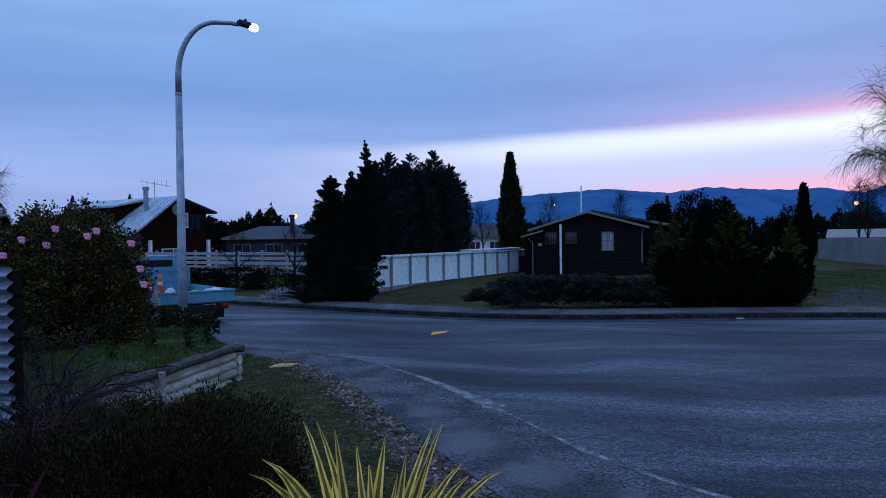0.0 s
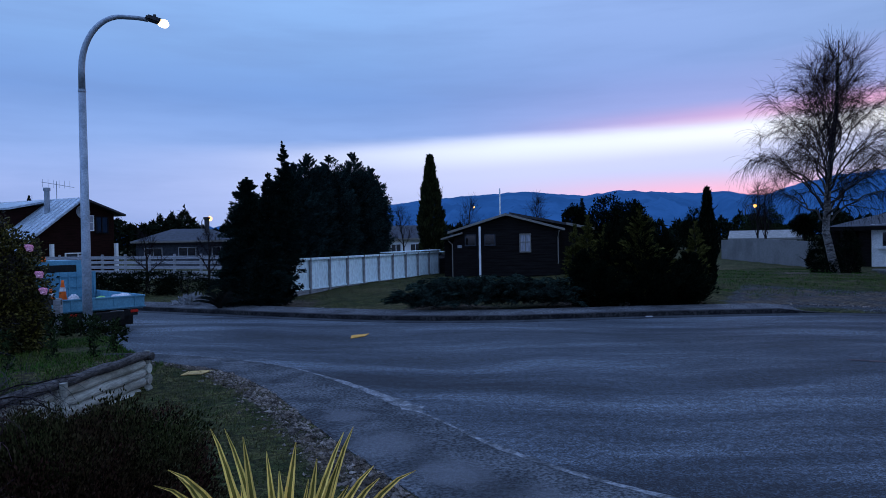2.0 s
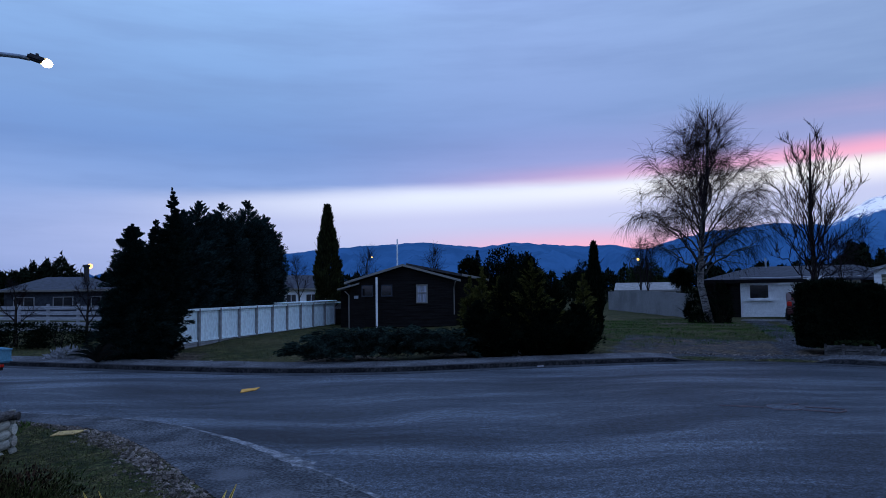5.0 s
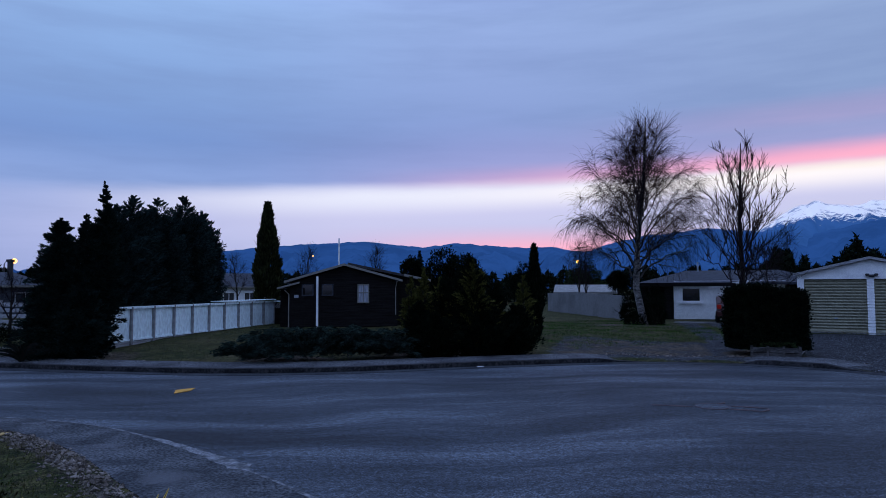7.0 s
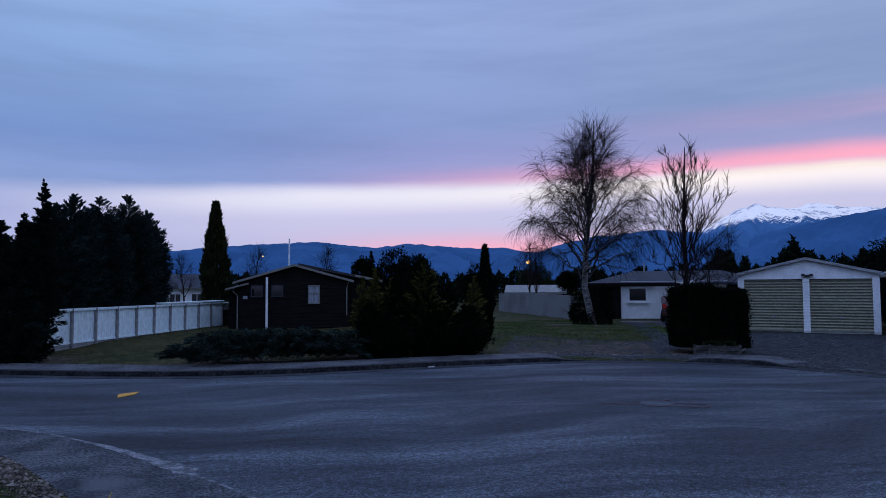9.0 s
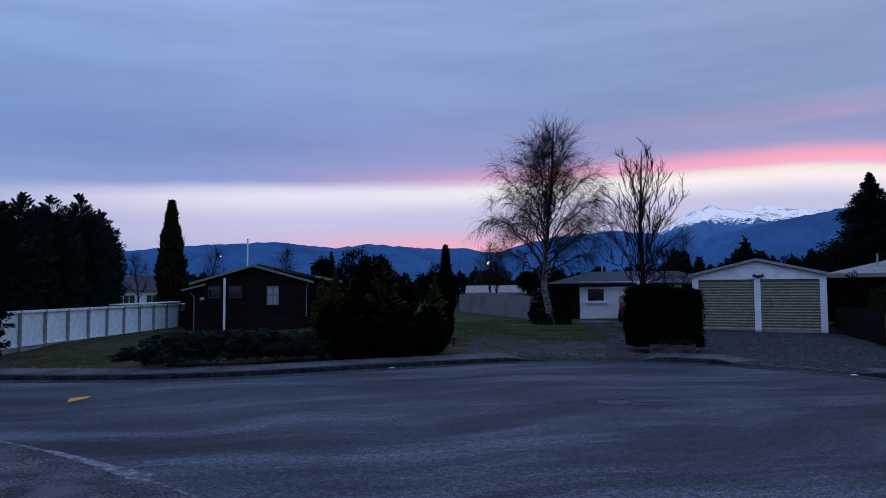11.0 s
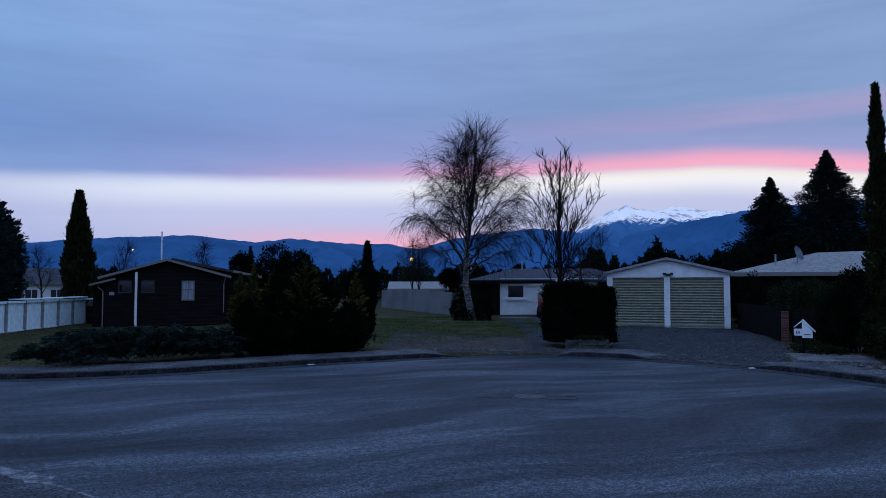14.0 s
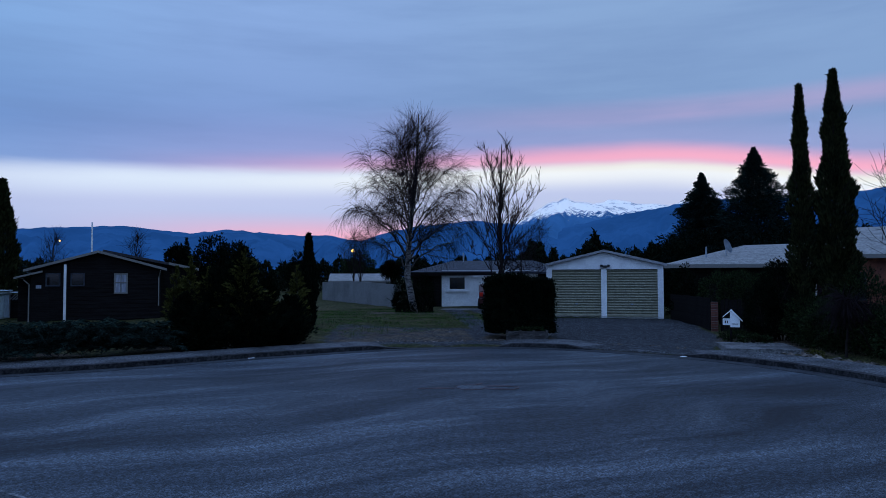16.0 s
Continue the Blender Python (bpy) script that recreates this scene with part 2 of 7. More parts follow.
BLACK_BOARD = surface("dark_stained_boards", (0.014, 0.013, 0.013), (0.008, 0.007, 0.007), 0.75, stretch=(0.3, 0.3, 4), grain=30, spec=0.02)
RED_BOARD = surface("red_brown_boards", (0.022, 0.009, 0.008), (0.012, 0.006, 0.005), 0.8, stretch=(0.3, 0.3, 4), grain=30, spec=0.02)
ROOF_DARK = surface("dark_roof", (0.05, 0.05, 0.055), (0.03, 0.03, 0.034), 0.6, grain=15)
ROOF_IRON = surface("grey_roof_iron", (0.4, 0.47, 0.53), (0.27, 0.33, 0.38), 0.45, 0.2, scale=0.6, grain=8, stretch=(1, 1, 1))
ROOF_TILE = surface("pale_roof_tiles", (0.28, 0.275, 0.26), (0.2, 0.195, 0.185), 0.8, grain=14)
TRIM = surface("cream_trim", (0.2, 0.19, 0.175), (0.19, 0.185, 0.17), 0.7)
BLOCK_WHITE = surface("white_painted_block", (0.85, 0.86, 0.85), (0.76, 0.77, 0.76), 0.75, grain=20, vary=0.1)
ROLLER = surface("sand_roller_door", (0.29, 0.28, 0.205), (0.24, 0.23, 0.17), 0.5, grain=12, vary=0.1)
GREY_WALL = surface("grey_render", (0.17, 0.172, 0.17), (0.12, 0.122, 0.12), 0.9, scale=0.5, grain=18)
BRICK = surface("red_brick", (0.2, 0.075, 0.05), (0.12, 0.05, 0.04), 0.9, per_object=0.25)
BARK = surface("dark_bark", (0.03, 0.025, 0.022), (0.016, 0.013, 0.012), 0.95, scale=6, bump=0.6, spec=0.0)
BIRCH_BARK = surface("birch_bark", (0.2, 0.19, 0.185), (0.035, 0.03, 0.03), 0.85, scale=5, grain=12, stretch=(1, 1, 2.2), vary=0.4, bump=0.4)
BIRCH_LIMB = surface("grey_birch_limbs", (0.075, 0.07, 0.07), (0.025, 0.021, 0.021), 0.9, scale=5, spec=0.0)
TWIG = surface("bare_twigs", (0.022, 0.016, 0.018), (0.014, 0.01, 0.011), 0.95, spec=0.0)
CONIFER = surface("conifer_needles", (0.012, 0.024, 0.02), (0.006, 0.012, 0.011), 0.9, scale=1.2, island=0.5, spec=0.02)
CONIFER_BLUE = surface("blue_green_needles", (0.022, 0.042, 0.04), (0.01, 0.02, 0.02), 0.9, scale=1.2, island=0.5, spec=0.02)
ROOF_SLATE = surface("dim_roof", (0.045, 0.052, 0.066), (0.028, 0.032, 0.042), 0.7, grain=14)
CYPRESS = surface("cypress_foliage", (0.03, 0.034, 0.013), (0.013, 0.017, 0.009), 0.9, scale=1.5, island=0.5, spec=0.02)
JUNIPER = surface("juniper_foliage", (0.026, 0.045, 0.038), (0.006, 0.011, 0.009), 0.9, scale=1.6, island=0.7, spec=0.02)
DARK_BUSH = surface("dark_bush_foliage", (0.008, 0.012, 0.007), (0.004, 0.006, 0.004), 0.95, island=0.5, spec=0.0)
GOLD_BUSH = surface("golden_conifer_foliage", (0.075, 0.07, 0.018), (0.03, 0.033, 0.01), 0.9, island=0.5, spec=0.02)
BROAD_LEAF = surface("camellia_leaves", (0.085, 0.072, 0.016), (0.014, 0.016, 0.005), 0.5, island=0.9, spec=0.14)
GREEN_BUSH = surface("green_shrub_leaves", (0.02, 0.032, 0.011), (0.009, 0.014, 0.006), 0.85, island=0.6, spec=0.05)
HEATH = surface("heath_foliage", (0.026, 0.03, 0.01), (0.03, 0.013, 0.01), 0.9, scale=2.0, island=0.8, spec=0.02)
PINK = surface("pink_petals", (0.9, 0.26, 0.42), (0.85, 0.4, 0.52), 0.6)
GRASS = surface("grass_blades", (0.026, 0.045, 0.01), (0.06, 0.052, 0.018), 0.9, scale=0.5, island=0.6, spec=0.02)
LAWN = surface("green_lawn_blades", (0.03, 0.085, 0.012), (0.05, 0.075, 0.016), 0.9, scale=0.8, island=0.6, spec=0.02)
VALVE = surface("faded_yellow_cover", (0.5, 0.34, 0.13), (0.34, 0.24, 0.1), 0.85, vary=0.3)
GLASS_DARK = surface("window_glass", (0.012, 0.014, 0.018), (0.01, 0.012, 0.016), 0.06, grain=2, bump=0.02, vary=0.05, spec=0.6)


def speckle_material(name, base):
    """Pale worn grit that thins out to bare seal towards its edges."""
    m = bpy.data.materials.new(name)
    m.use_nodes = True
    k = Nodes(m.node_tree)
    at = k.add("ShaderNodeTexCoord")
    middle_way = k.add("ShaderNodeVectorMath", {0: at.outputs["Generated"], 1: (0.5, 0.5, 0.5)}, operation="SUBTRACT").outputs[0]
    flat = k.add("ShaderNodeSeparateXYZ", {0: middle_way})
    away = k.math("SQRT", k.math("ADD", k.math("POWER", flat.outputs[0], 2.0), k.math("POWER", flat.outputs[1], 2.0)))
    grit = k.math("ADD", k.math("MULTIPLY", k.noise(at.outputs["Object"], 55.0, 6.0, 0.85), 1.0), k.math("MULTIPLY", k.noise(at.outputs["Object"], 4.0, 3.0), 0.35))
    there = k.span(k.math("SUBTRACT", grit, k.math("MULTIPLY", away, 0.95)), 0.42, 0.56)
    p = k.add("ShaderNodeBsdfPrincipled", {"Base Color": base + (1,), "Roughness": 0.9, "Specular IOR Level": 0.1})
    clear = k.add("ShaderNodeBsdfTransparent")
    mixed = k.add("ShaderNodeMixShader", {0: k.math("MULTIPLY", there, 0.26), 1: clear.outputs[0], 2: p.outputs[0]})
    k.add("ShaderNodeOutputMaterial", {0: mixed.outputs[0]})
    return m


SPECKLE = speckle_material("worn_grit", (0.2, 0.21, 0.225))
CURTAIN = surface("net_curtain", (0.36, 0.38, 0.44), (0.2, 0.22, 0.26), 0.9, stretch=(8, 8, 0.5), grain=8)


# ---- building blocks ----
def thing(name, m, label, category, group="", kind=""):
    """An Empty at the base of a thing, which its parts hang from."""
    ob = new(name)
    ob.matrix_world = m
    ob.empty_display_size = 0.2
    return tagged(ob, label, category, group, kind)


def mesh_of(name, verts, faces, material, smooth=False):
    me = bpy.data.meshes.new(name)
    me.from_pydata([tuple(v) for v in verts], [], faces)
    me.materials.append(material)
    if smooth:
        me.polygons.foreach_set("use_smooth", [True] * len(me.polygons))
    me.update()
    return me


def piece(name, me, parent, label=""):
    ob = new(name, me)
    ob.parent = parent
    if label:
        ob["label"] = label
    return ob


def part(name, bm, material, parent, label="", smooth=False):
    """Links a bmesh as one mesh object under a thing or a part."""
    me = bpy.data.meshes.new(name)
    bm.to_mesh(me)
    bm.free()
    me.materials.append(material)
    if smooth:
        me.polygons.foreach_set("use_smooth", [True] * len(me.polygons))
    return piece(name, me, parent, label)


def box(bm, centre, size, turn=None, bevel=0.0):
    made = bmesh.ops.create_cube(bm, size=1.0, matrix=Matrix.Translation(centre) @ (turn or Matrix()) @ Matrix.Diagonal((*size, 1)))
    if bevel:
        edges = list({e for v in made["verts"] for e in v.link_edges})
        bmesh.ops.bevel(bm, geom=edges, offset=bevel, segments=2, affect="EDGES")
    return bm


def block(centre, size, turn=None, bevel=0.0):
    return box(bmesh.new(), centre, size, turn, bevel)


def slab(bm, outline, low, high):
    """A flat outline in (x, z), drawn out along y from low to high."""
    a = [bm.verts.new((x, low, z)) for x, z in outline]
    b = [bm.verts.new((x, high, z)) for x, z in outline]
    bm.faces.new(a)
    bm.faces.new(b[::-1])
    for i in range(len(a)):
        j = (i + 1) % len(a)
        bm.faces.new((a[j], a[i], b[i], b[j]))
    bmesh.ops.recalc_face_normals(bm, faces=bm.faces)
    return bm


def tube(bm, points, radii, sides=8, caps=True, across=None):
    """A round bar through points, with a radius at each."""
    rings = []
    for i, p in enumerate(points):
        p = Vector(p)
        d = (Vector(points[min(i + 1, len(points) - 1)]) - Vector(points[max(i - 1, 0)])).normalized()
        s = Vector(across) if across else d.cross(Vector((0.3, 0.2, 1) if abs(d.z) < 0.9 else (1, 0.1, 0))).normalized()
        u = d.cross(s)
        rings.append([bm.verts.new(p + radii[i] * (math.cos(a) * s + math.sin(a) * u)) for a in (2 * math.pi * k / sides for k in range(sides))])
    for a, b in zip(rings, rings[1:]):
        for k in range(sides):
            bm.faces.new((a[k], a[(k + 1) % sides], b[(k + 1) % sides], b[k]))
    if caps:
        bm.faces.new(rings[0])
        bm.faces.new(rings[-1][::-1])
    bmesh.ops.recalc_face_normals(bm, faces=bm.faces)
    return bm


def spread(line, step):
    """Points every step along a polyline."""
    out = []
    for a, b in zip(line, line[1:]):
        a, b = np.array(a, float), np.array(b, float)
        k = max(1, int(np.linalg.norm(b - a) / step))
        out += [a + (b - a) * i / k for i in range(k)]
    return np.array(out + [np.array(line[-1], float)])


def smooth_line(line, rounds=2):
    p = np.array(line, float)
    for _ in range(rounds):
        q = [p[0]]
        for a, b in zip(p, p[1:]):
            q += [0.75 * a + 0.25 * b, 0.25 * a + 0.75 * b]
        p = np.array(q + [p[-1]])
    return p


def offset_line(line, d):
    """The line moved d to its left."""
    p = np.array(line)[:, :2]
    t = np.gradient(p, axis=0)
    t /= np.linalg.norm(t, axis=1)[:, None] + 1e-9
    return p + d * np.stack([-t[:, 1], t[:, 0]], 1)


def strip(name, left, right, z_left, z_right, material, kind="structure", label="", category=""):
    """A ribbon between two lines of equal length, with a skirt that goes into the ground on both sides."""
    v, f = [], []
    for a, b, za, zb in zip(left, right, np.broadcast_to(z_left, len(left)), np.broadcast_to(z_right, len(right))):
        v += [(a[0], a[1], za - 0.3), (a[0], a[1], za), (b[0], b[1], zb), (b[0], b[1], zb - 0.3)]
    for i in range(len(left) - 1):
        for j in range(3):
            f.append((4 * i + j, 4 * i + j + 1, 4 * i + 5 + j, 4 * i + 4 + j))
    ob = new(name, mesh_of(name, v, f, material))
    return tagged(ob, label, category, kind=kind)


# ---- the ground, the turning circle of the road and its kerbs ----
FAR_KERB = smooth_line([(-120, 91), (-60, 55), (-25, 34.5), (-12, 27.1), (-7.4, 24.4), (-4.5, 22.4), (-2.2, 20.8), (0.9, 19.0), (3.6, 18.35), (5.6, 18.3), (8.0, 18.3), (12.1, 17.9), (13.8, 17.1), (15.3, 16.0), (16.3, 14.7), (17.0, 12.6), (17.4, 10.4), (17.3, 8.7), (16.95, 7.0), (16.2, 5.2), (14.8, 3.2)], 2)
NEAR_EDGE = smooth_line([(14.8, 3.2), (12.5, 1.6), (9.5, 0.7), (6.5, 0.6), (4.0, 1.5), (2.4, 2.9), (1.2, 4.4), (0.45, 5.9), (-0.05, 7.1), (-0.62, 8.5), (-1.2, 10.1), (-1.75, 11.3), (-2.5, 12.5), (-3.3, 13.0), (-4.2, 13.8), (-5.0, 15.2), (-6.0, 16.6), (-7.6, 17.75), (-12, 20.4), (-25, 28.2), (-60, 48), (-120, 83)], 2)
ROAD = np.concatenate([FAR_KERB, NEAR_EDGE[1:]])


def road_distance(p):
    """Distance to the road's outline, negative on the road; p is an array of points."""
    best, inside = np.full(len(p), 1e9), np.zeros(len(p), bool)
    for a, b in zip(ROAD, np.roll(ROAD, -1, axis=0)):
        ab = b - a
        t = np.clip(((p - a) @ ab) / (ab @ ab + 1e-12), 0, 1)
        best = np.minimum(best, np.hypot(*(p - a - t[:, None] * ab).T))
        cross = (a[1] > p[:, 1]) != (b[1] > p[:, 1])
        with np.errstate(divide="ignore", invalid="ignore"):
            inside ^= cross & (p[:, 0] < (b[0] - a[0]) * (p[:, 1] - a[1]) / (b[1] - a[1]) + a[0])
    return np.where(inside, -best, best)


def ramp_up(v, a, b):
    s = np.clip((v - a) / (b - a), 0, 1)
    return s * s * (3 - 2 * s)


def height(p):
    """The lie of the land in metres over the road."""
    p = np.atleast_2d(np.array(p, float))
    d = road_distance(p)
    far = np.where(p[:, 0] > -2, (p[:, 1] > 17.5) | (p[:, 0] > 13.5), p[:, 1] > 20.3 - 0.59 * (p[:, 0] + 4.5)).astype(float)
    edge = -0.1 + 0.17 * ramp_up(d, -0.35, 0.3)
    rise = 0.3 * ramp_up(d, 1.2, 9.0) * far + (1 - far) * 0.6 * ramp_up(d, 0.5, 3.2) * ramp_up(8.5 - p[:, 1], 0, 4.5)
    bed = 0.5 * ramp_up(-p[:, 0], 3.3 + 0.19 * (10.72 - p[:, 1]), 3.45 + 0.19 * (10.72 - p[:, 1])) * ramp_up(14.2 + 0.0 * p[:, 0] - p[:, 1] - 3.0 * ramp_up(p[:, 0], -5.2, -3.2), 0, 0.3) * (1 - far)
    h = np.where(bed > 0.02, np.maximum(edge + rise, 0.08 + bed), edge + rise)
    return h + np.where(d > 0.3, 0.03 * np.sin(1.7 * p[:, 0] + 0.6 * p[:, 1]) * np.sin(1.1 * p[:, 1]), 0)


def on_ground(x, y):
    return float(height([(x, y)])[0])


def axis(low, high, step, limit):
    core = list(np.arange(low, high + 1e-6, step))
    s, x = step, high
    while x < limit:
        s *= 1.35
        x += s
        core.append(x)
    s, x = step, low
    while x > -limit:
        s *= 1.35
        x -= s
        core.insert(0, x)
    return np.array(core)


def build_ground():
    xs, ys = axis(-16, 36, 0.2, 4200), axis(1.0, 42, 0.2, 4200)
    gx, gy = np.meshgrid(xs, ys)
    p = np.stack([gx.ravel(), gy.ravel()], 1)
    z = height(p)
    w, h = len(xs), len(ys)
    i = (np.arange(h - 1)[:, None] * w + np.arange(w - 1)[None]).ravel()
    faces = np.stack([i, i + 1, i + w + 1, i + w], 1)
    me = bpy.data.meshes.new("ground")
    me.from_pydata(np.column_stack([p, z]).tolist(), [], faces.tolist())
    me.polygons.foreach_set("use_smooth", [True] * len(me.polygons))
    # cover: red is gravel, green is bare earth
    d = road_distance(p)
    x, y = p.T

    def within(points, soft=0.7):
        c = np.array(points, float)
        best, inside = np.full(len(p), 1e9), np.zeros(len(p), bool)
        for a, b in zip(c, np.roll(c, -1, axis=0)):
            t = np.clip(((p - a) @ (b - a)) / ((b - a) @ (b - a)), 0, 1)
            best = np.minimum(best, np.hypot(*(p - a - t[:, None] * (b - a)).T))
            cross = (a[1] > y) != (b[1] > y)
            inside ^= cross & (x < (b[0] - a[0]) * (y - a[1]) / (b[1] - a[1] + 1e-12) + a[0])
        return np.clip(0.5 + np.where(inside, best, -best) / soft, 0, 1)

    garage_drive = within([(16.5, 14.6), (17.6, 10.3), (21.5, 12.2), (27.0, 17.6), (23.0, 22.2), (18.6, 17.4)], 0.5)
    verge = within([(10.9, 19.3), (15.3, 16.2), (18.5, 19.5), (14.0, 24.5), (11.3, 21.0)], 1.2)
    tracks = within([(15.0, 16.5), (17.2, 15.2), (27.2, 30.5), (24.8, 31.5)], 0.6)
    centre = within([(16.4, 17.2), (17.0, 16.8), (25.4, 29.6), (24.9, 30.0)], 0.5)
    stones = np.clip(1 - np.abs(d - 0.25) / 0.5, 0, 1) * (y < 14) * (x < 3)
    stones = stones * (0.5 + 0.5 * np.sin(0.9 * y + 1.0))
    kerb_stones = np.clip(1 - np.abs(d - 1.6) / 0.35, 0, 1) * (y > 14) * 0.75
    red = np.clip(np.maximum.reduce([garage_drive, verge * 0.85, tracks - 0.8 * centre, stones * 0.7, kerb_stones]), 0, 1)
    under_trees = [(-3.6, 23.8, 2.6), (8.0, 20.6, 3.0), (2.6, 20.8, 1.9), (20.5, 29.0, 2.5), (17.2, 17.3, 1.5), (22.5, 9.5, 3.5), (-1.6, 4.3, 1.1)]
    green = np.zeros(len(p))
    for cx, cy, r in under_trees:
        green = np.maximum(green, np.clip(1.3 - np.hypot(x - cx, y - cy) / r, 0, 1))
    green = np.maximum(green, np.clip(1 - np.hypot(x + 3.55, (y - 9.0) * 0.12) / 0.55, 0, 1) * (x < -3.2) * 0.8)
    green = np.maximum(green, 0.6 * np.clip(verge * 0.9 - 1.3 * np.clip(tracks - 0.8 * centre, 0, 1), 0, 1) * (d > 1.7))
    green = np.maximum(green, np.clip(1.15 - np.abs(d - 0.3) / 0.4, 0, 1) * (y < 14) * (x < 3) * (0.75 + 0.25 * np.sin(1.3 * y)))
    colour = me.color_attributes.new("cover", "FLOAT_COLOR", "POINT")
    colour.data.foreach_set("color", np.column_stack([red, green, np.zeros(len(p)), np.ones(len(p))]).ravel())
    me.materials.append(GROUND)
    tagged(new("ground", me), "winter grass worn to gravel and bare earth", "ground", kind="structure")


build_ground()


def build_road():
    bm = bmesh.new()
    grid = [bm.verts.new((x, y, 0.0)) for x, y in ROAD]
    bm.faces.new(grid)
    bmesh.ops.triangulate(bm, faces=bm.faces)
    bmesh.ops.recalc_face_normals(bm, faces=bm.faces)
    for f in bm.faces:
        if f.normal.z < 0:
            f.normal_flip()
    me = bpy.data.meshes.new("road")
    bm.to_mesh(me)
    me.materials.append(ASPHALT)
    tagged(new("road", me), "worn dark chip seal of a turning circle", "road", kind="structure")


build_road()
kerb_line = spread(FAR_KERB, 0.5)
kerb_s = np.concatenate([[0], np.cumsum(np.hypot(*np.diff(kerb_line, axis=0).T))])
kx, ky = kerb_line.T
lowered = ramp_up(kx, 11.7, 12.4) * (1 - ramp_up(kx - ky, -1.0, -0.3)) + ramp_up(kx - ky, 2.2, 2.9) * (1 - ramp_up(kx - ky, 6.3, 7.0))
kerb_z = 0.14 - 0.115 * np.clip(lowered, 0, 1)
strip("kerb", offset_line(kerb_line, 0.16), kerb_line, kerb_z, kerb_z - 0.01, KERB, label="low concrete kerb with lowered crossings", category="kerb")
strip("channel", offset_line(kerb_line, -0.004), offset_line(kerb_line, -0.42), 0.012, 0.008, CHANNEL, label="dark concrete channel along the kerb", category="gutter")
strip("footpath", offset_line(kerb_line, 1.3), offset_line(kerb_line, 0.165), kerb_z + 0.03, kerb_z - 0.004, PATH, label="narrow sealed footpath behind the kerb", category="footpath")


# ---- plants ----
rng = np.random.default_rng(7)


def unit(v):
    return v / (np.linalg.norm(v, axis=-1, keepdims=True) + 1e-9)


def sprays(at, way, length, width, droop=0.3, name="crown", material=None, parent=None, label="", fold=0.25):
    """Many small pointed sprays of foliage: a folded kite each, from at along way."""
    k = len(at)
    way = unit(way)
    side = unit(np.cross(way, rng.normal(size=(k, 3))))
    up = np.cross(side, way)
    L, W = np.broadcast_to(length, k)[:, None], np.broadcast_to(width, k)[:, None]
    mid = at + way * L * 0.45
    tip = at + way * L - np.array([0, 0, 1.0]) * L * droop
    left = mid + side * W + up * W * fold
    right = mid - side * W + up * W * fold
    v = np.stack([at, left, tip, right], 1).reshape(-1, 3)
    i = np.arange(k)[:, None] * 4
    f = np.concatenate([i + [[0, 1, 2]], i + [[0, 2, 3]]], 0)
    return piece(name, mesh_of(name, v, f.tolist(), material), parent, label)


def limb_mesh(name, limbs, material, parent, sides=5, label=""):
    """Limbs are lists of (point, radius); all of one tree's wood of one kind becomes one mesh."""
    v, f = [], []
    for limb in limbs:
        base = len(v)
        n_s = sides if limb[0][1] > 0.02 else 3
        for i, (p, r) in enumerate(limb):
            d = np.array(limb[min(i + 1, len(limb) - 1)][0]) - np.array(limb[max(i - 1, 0)][0])
            d = d / (np.linalg.norm(d) + 1e-9)
            s = np.cross(d, (0.31, 0.17, 0.93) if abs(d[2]) < 0.9 else (1, 0.1, 0))
            s /= np.linalg.norm(s) + 1e-9
            u = np.cross(d, s)
            for a in range(n_s):
                t = 2 * math.pi * a / n_s
                v.append(np.array(p) + r * (math.cos(t) * s + math.sin(t) * u))
        for i in range(len(limb) - 1):
            for a in range(n_s):
                b = (a + 1) % n_s
                f.append((base + i * n_s + a, base + i * n_s + b, base + (i + 1) * n_s + b, base + (i + 1) * n_s + a))
    return piece(name, mesh_of(name, v, f, material, smooth=True), parent, label)


def grow(p, d, length, radius, steps, bend, lift, taper=0.35):
    """One crooked limb."""
    out, p, d = [], np.array(p, float), unit(np.array(d, float))
    for i in range(steps + 1):
        t = i / steps
        out.append((p.copy(), radius * (1 - (1 - taper) * t)))
        d = unit(d + rng.normal(size=3) * bend + np.array([0, 0, lift]))
        p = p + d * length / steps
    return out


def point_on(limb, t):
    i = min(int(t * (len(limb) - 1)), len(limb) - 2)
    u = t * (len(limb) - 1) - i
    a, b = limb[i], limb[i + 1]
    return a[0] * (1 - u) + b[0] * u, unit(b[0] - a[0]), a[1] * (1 - u) + b[1] * u


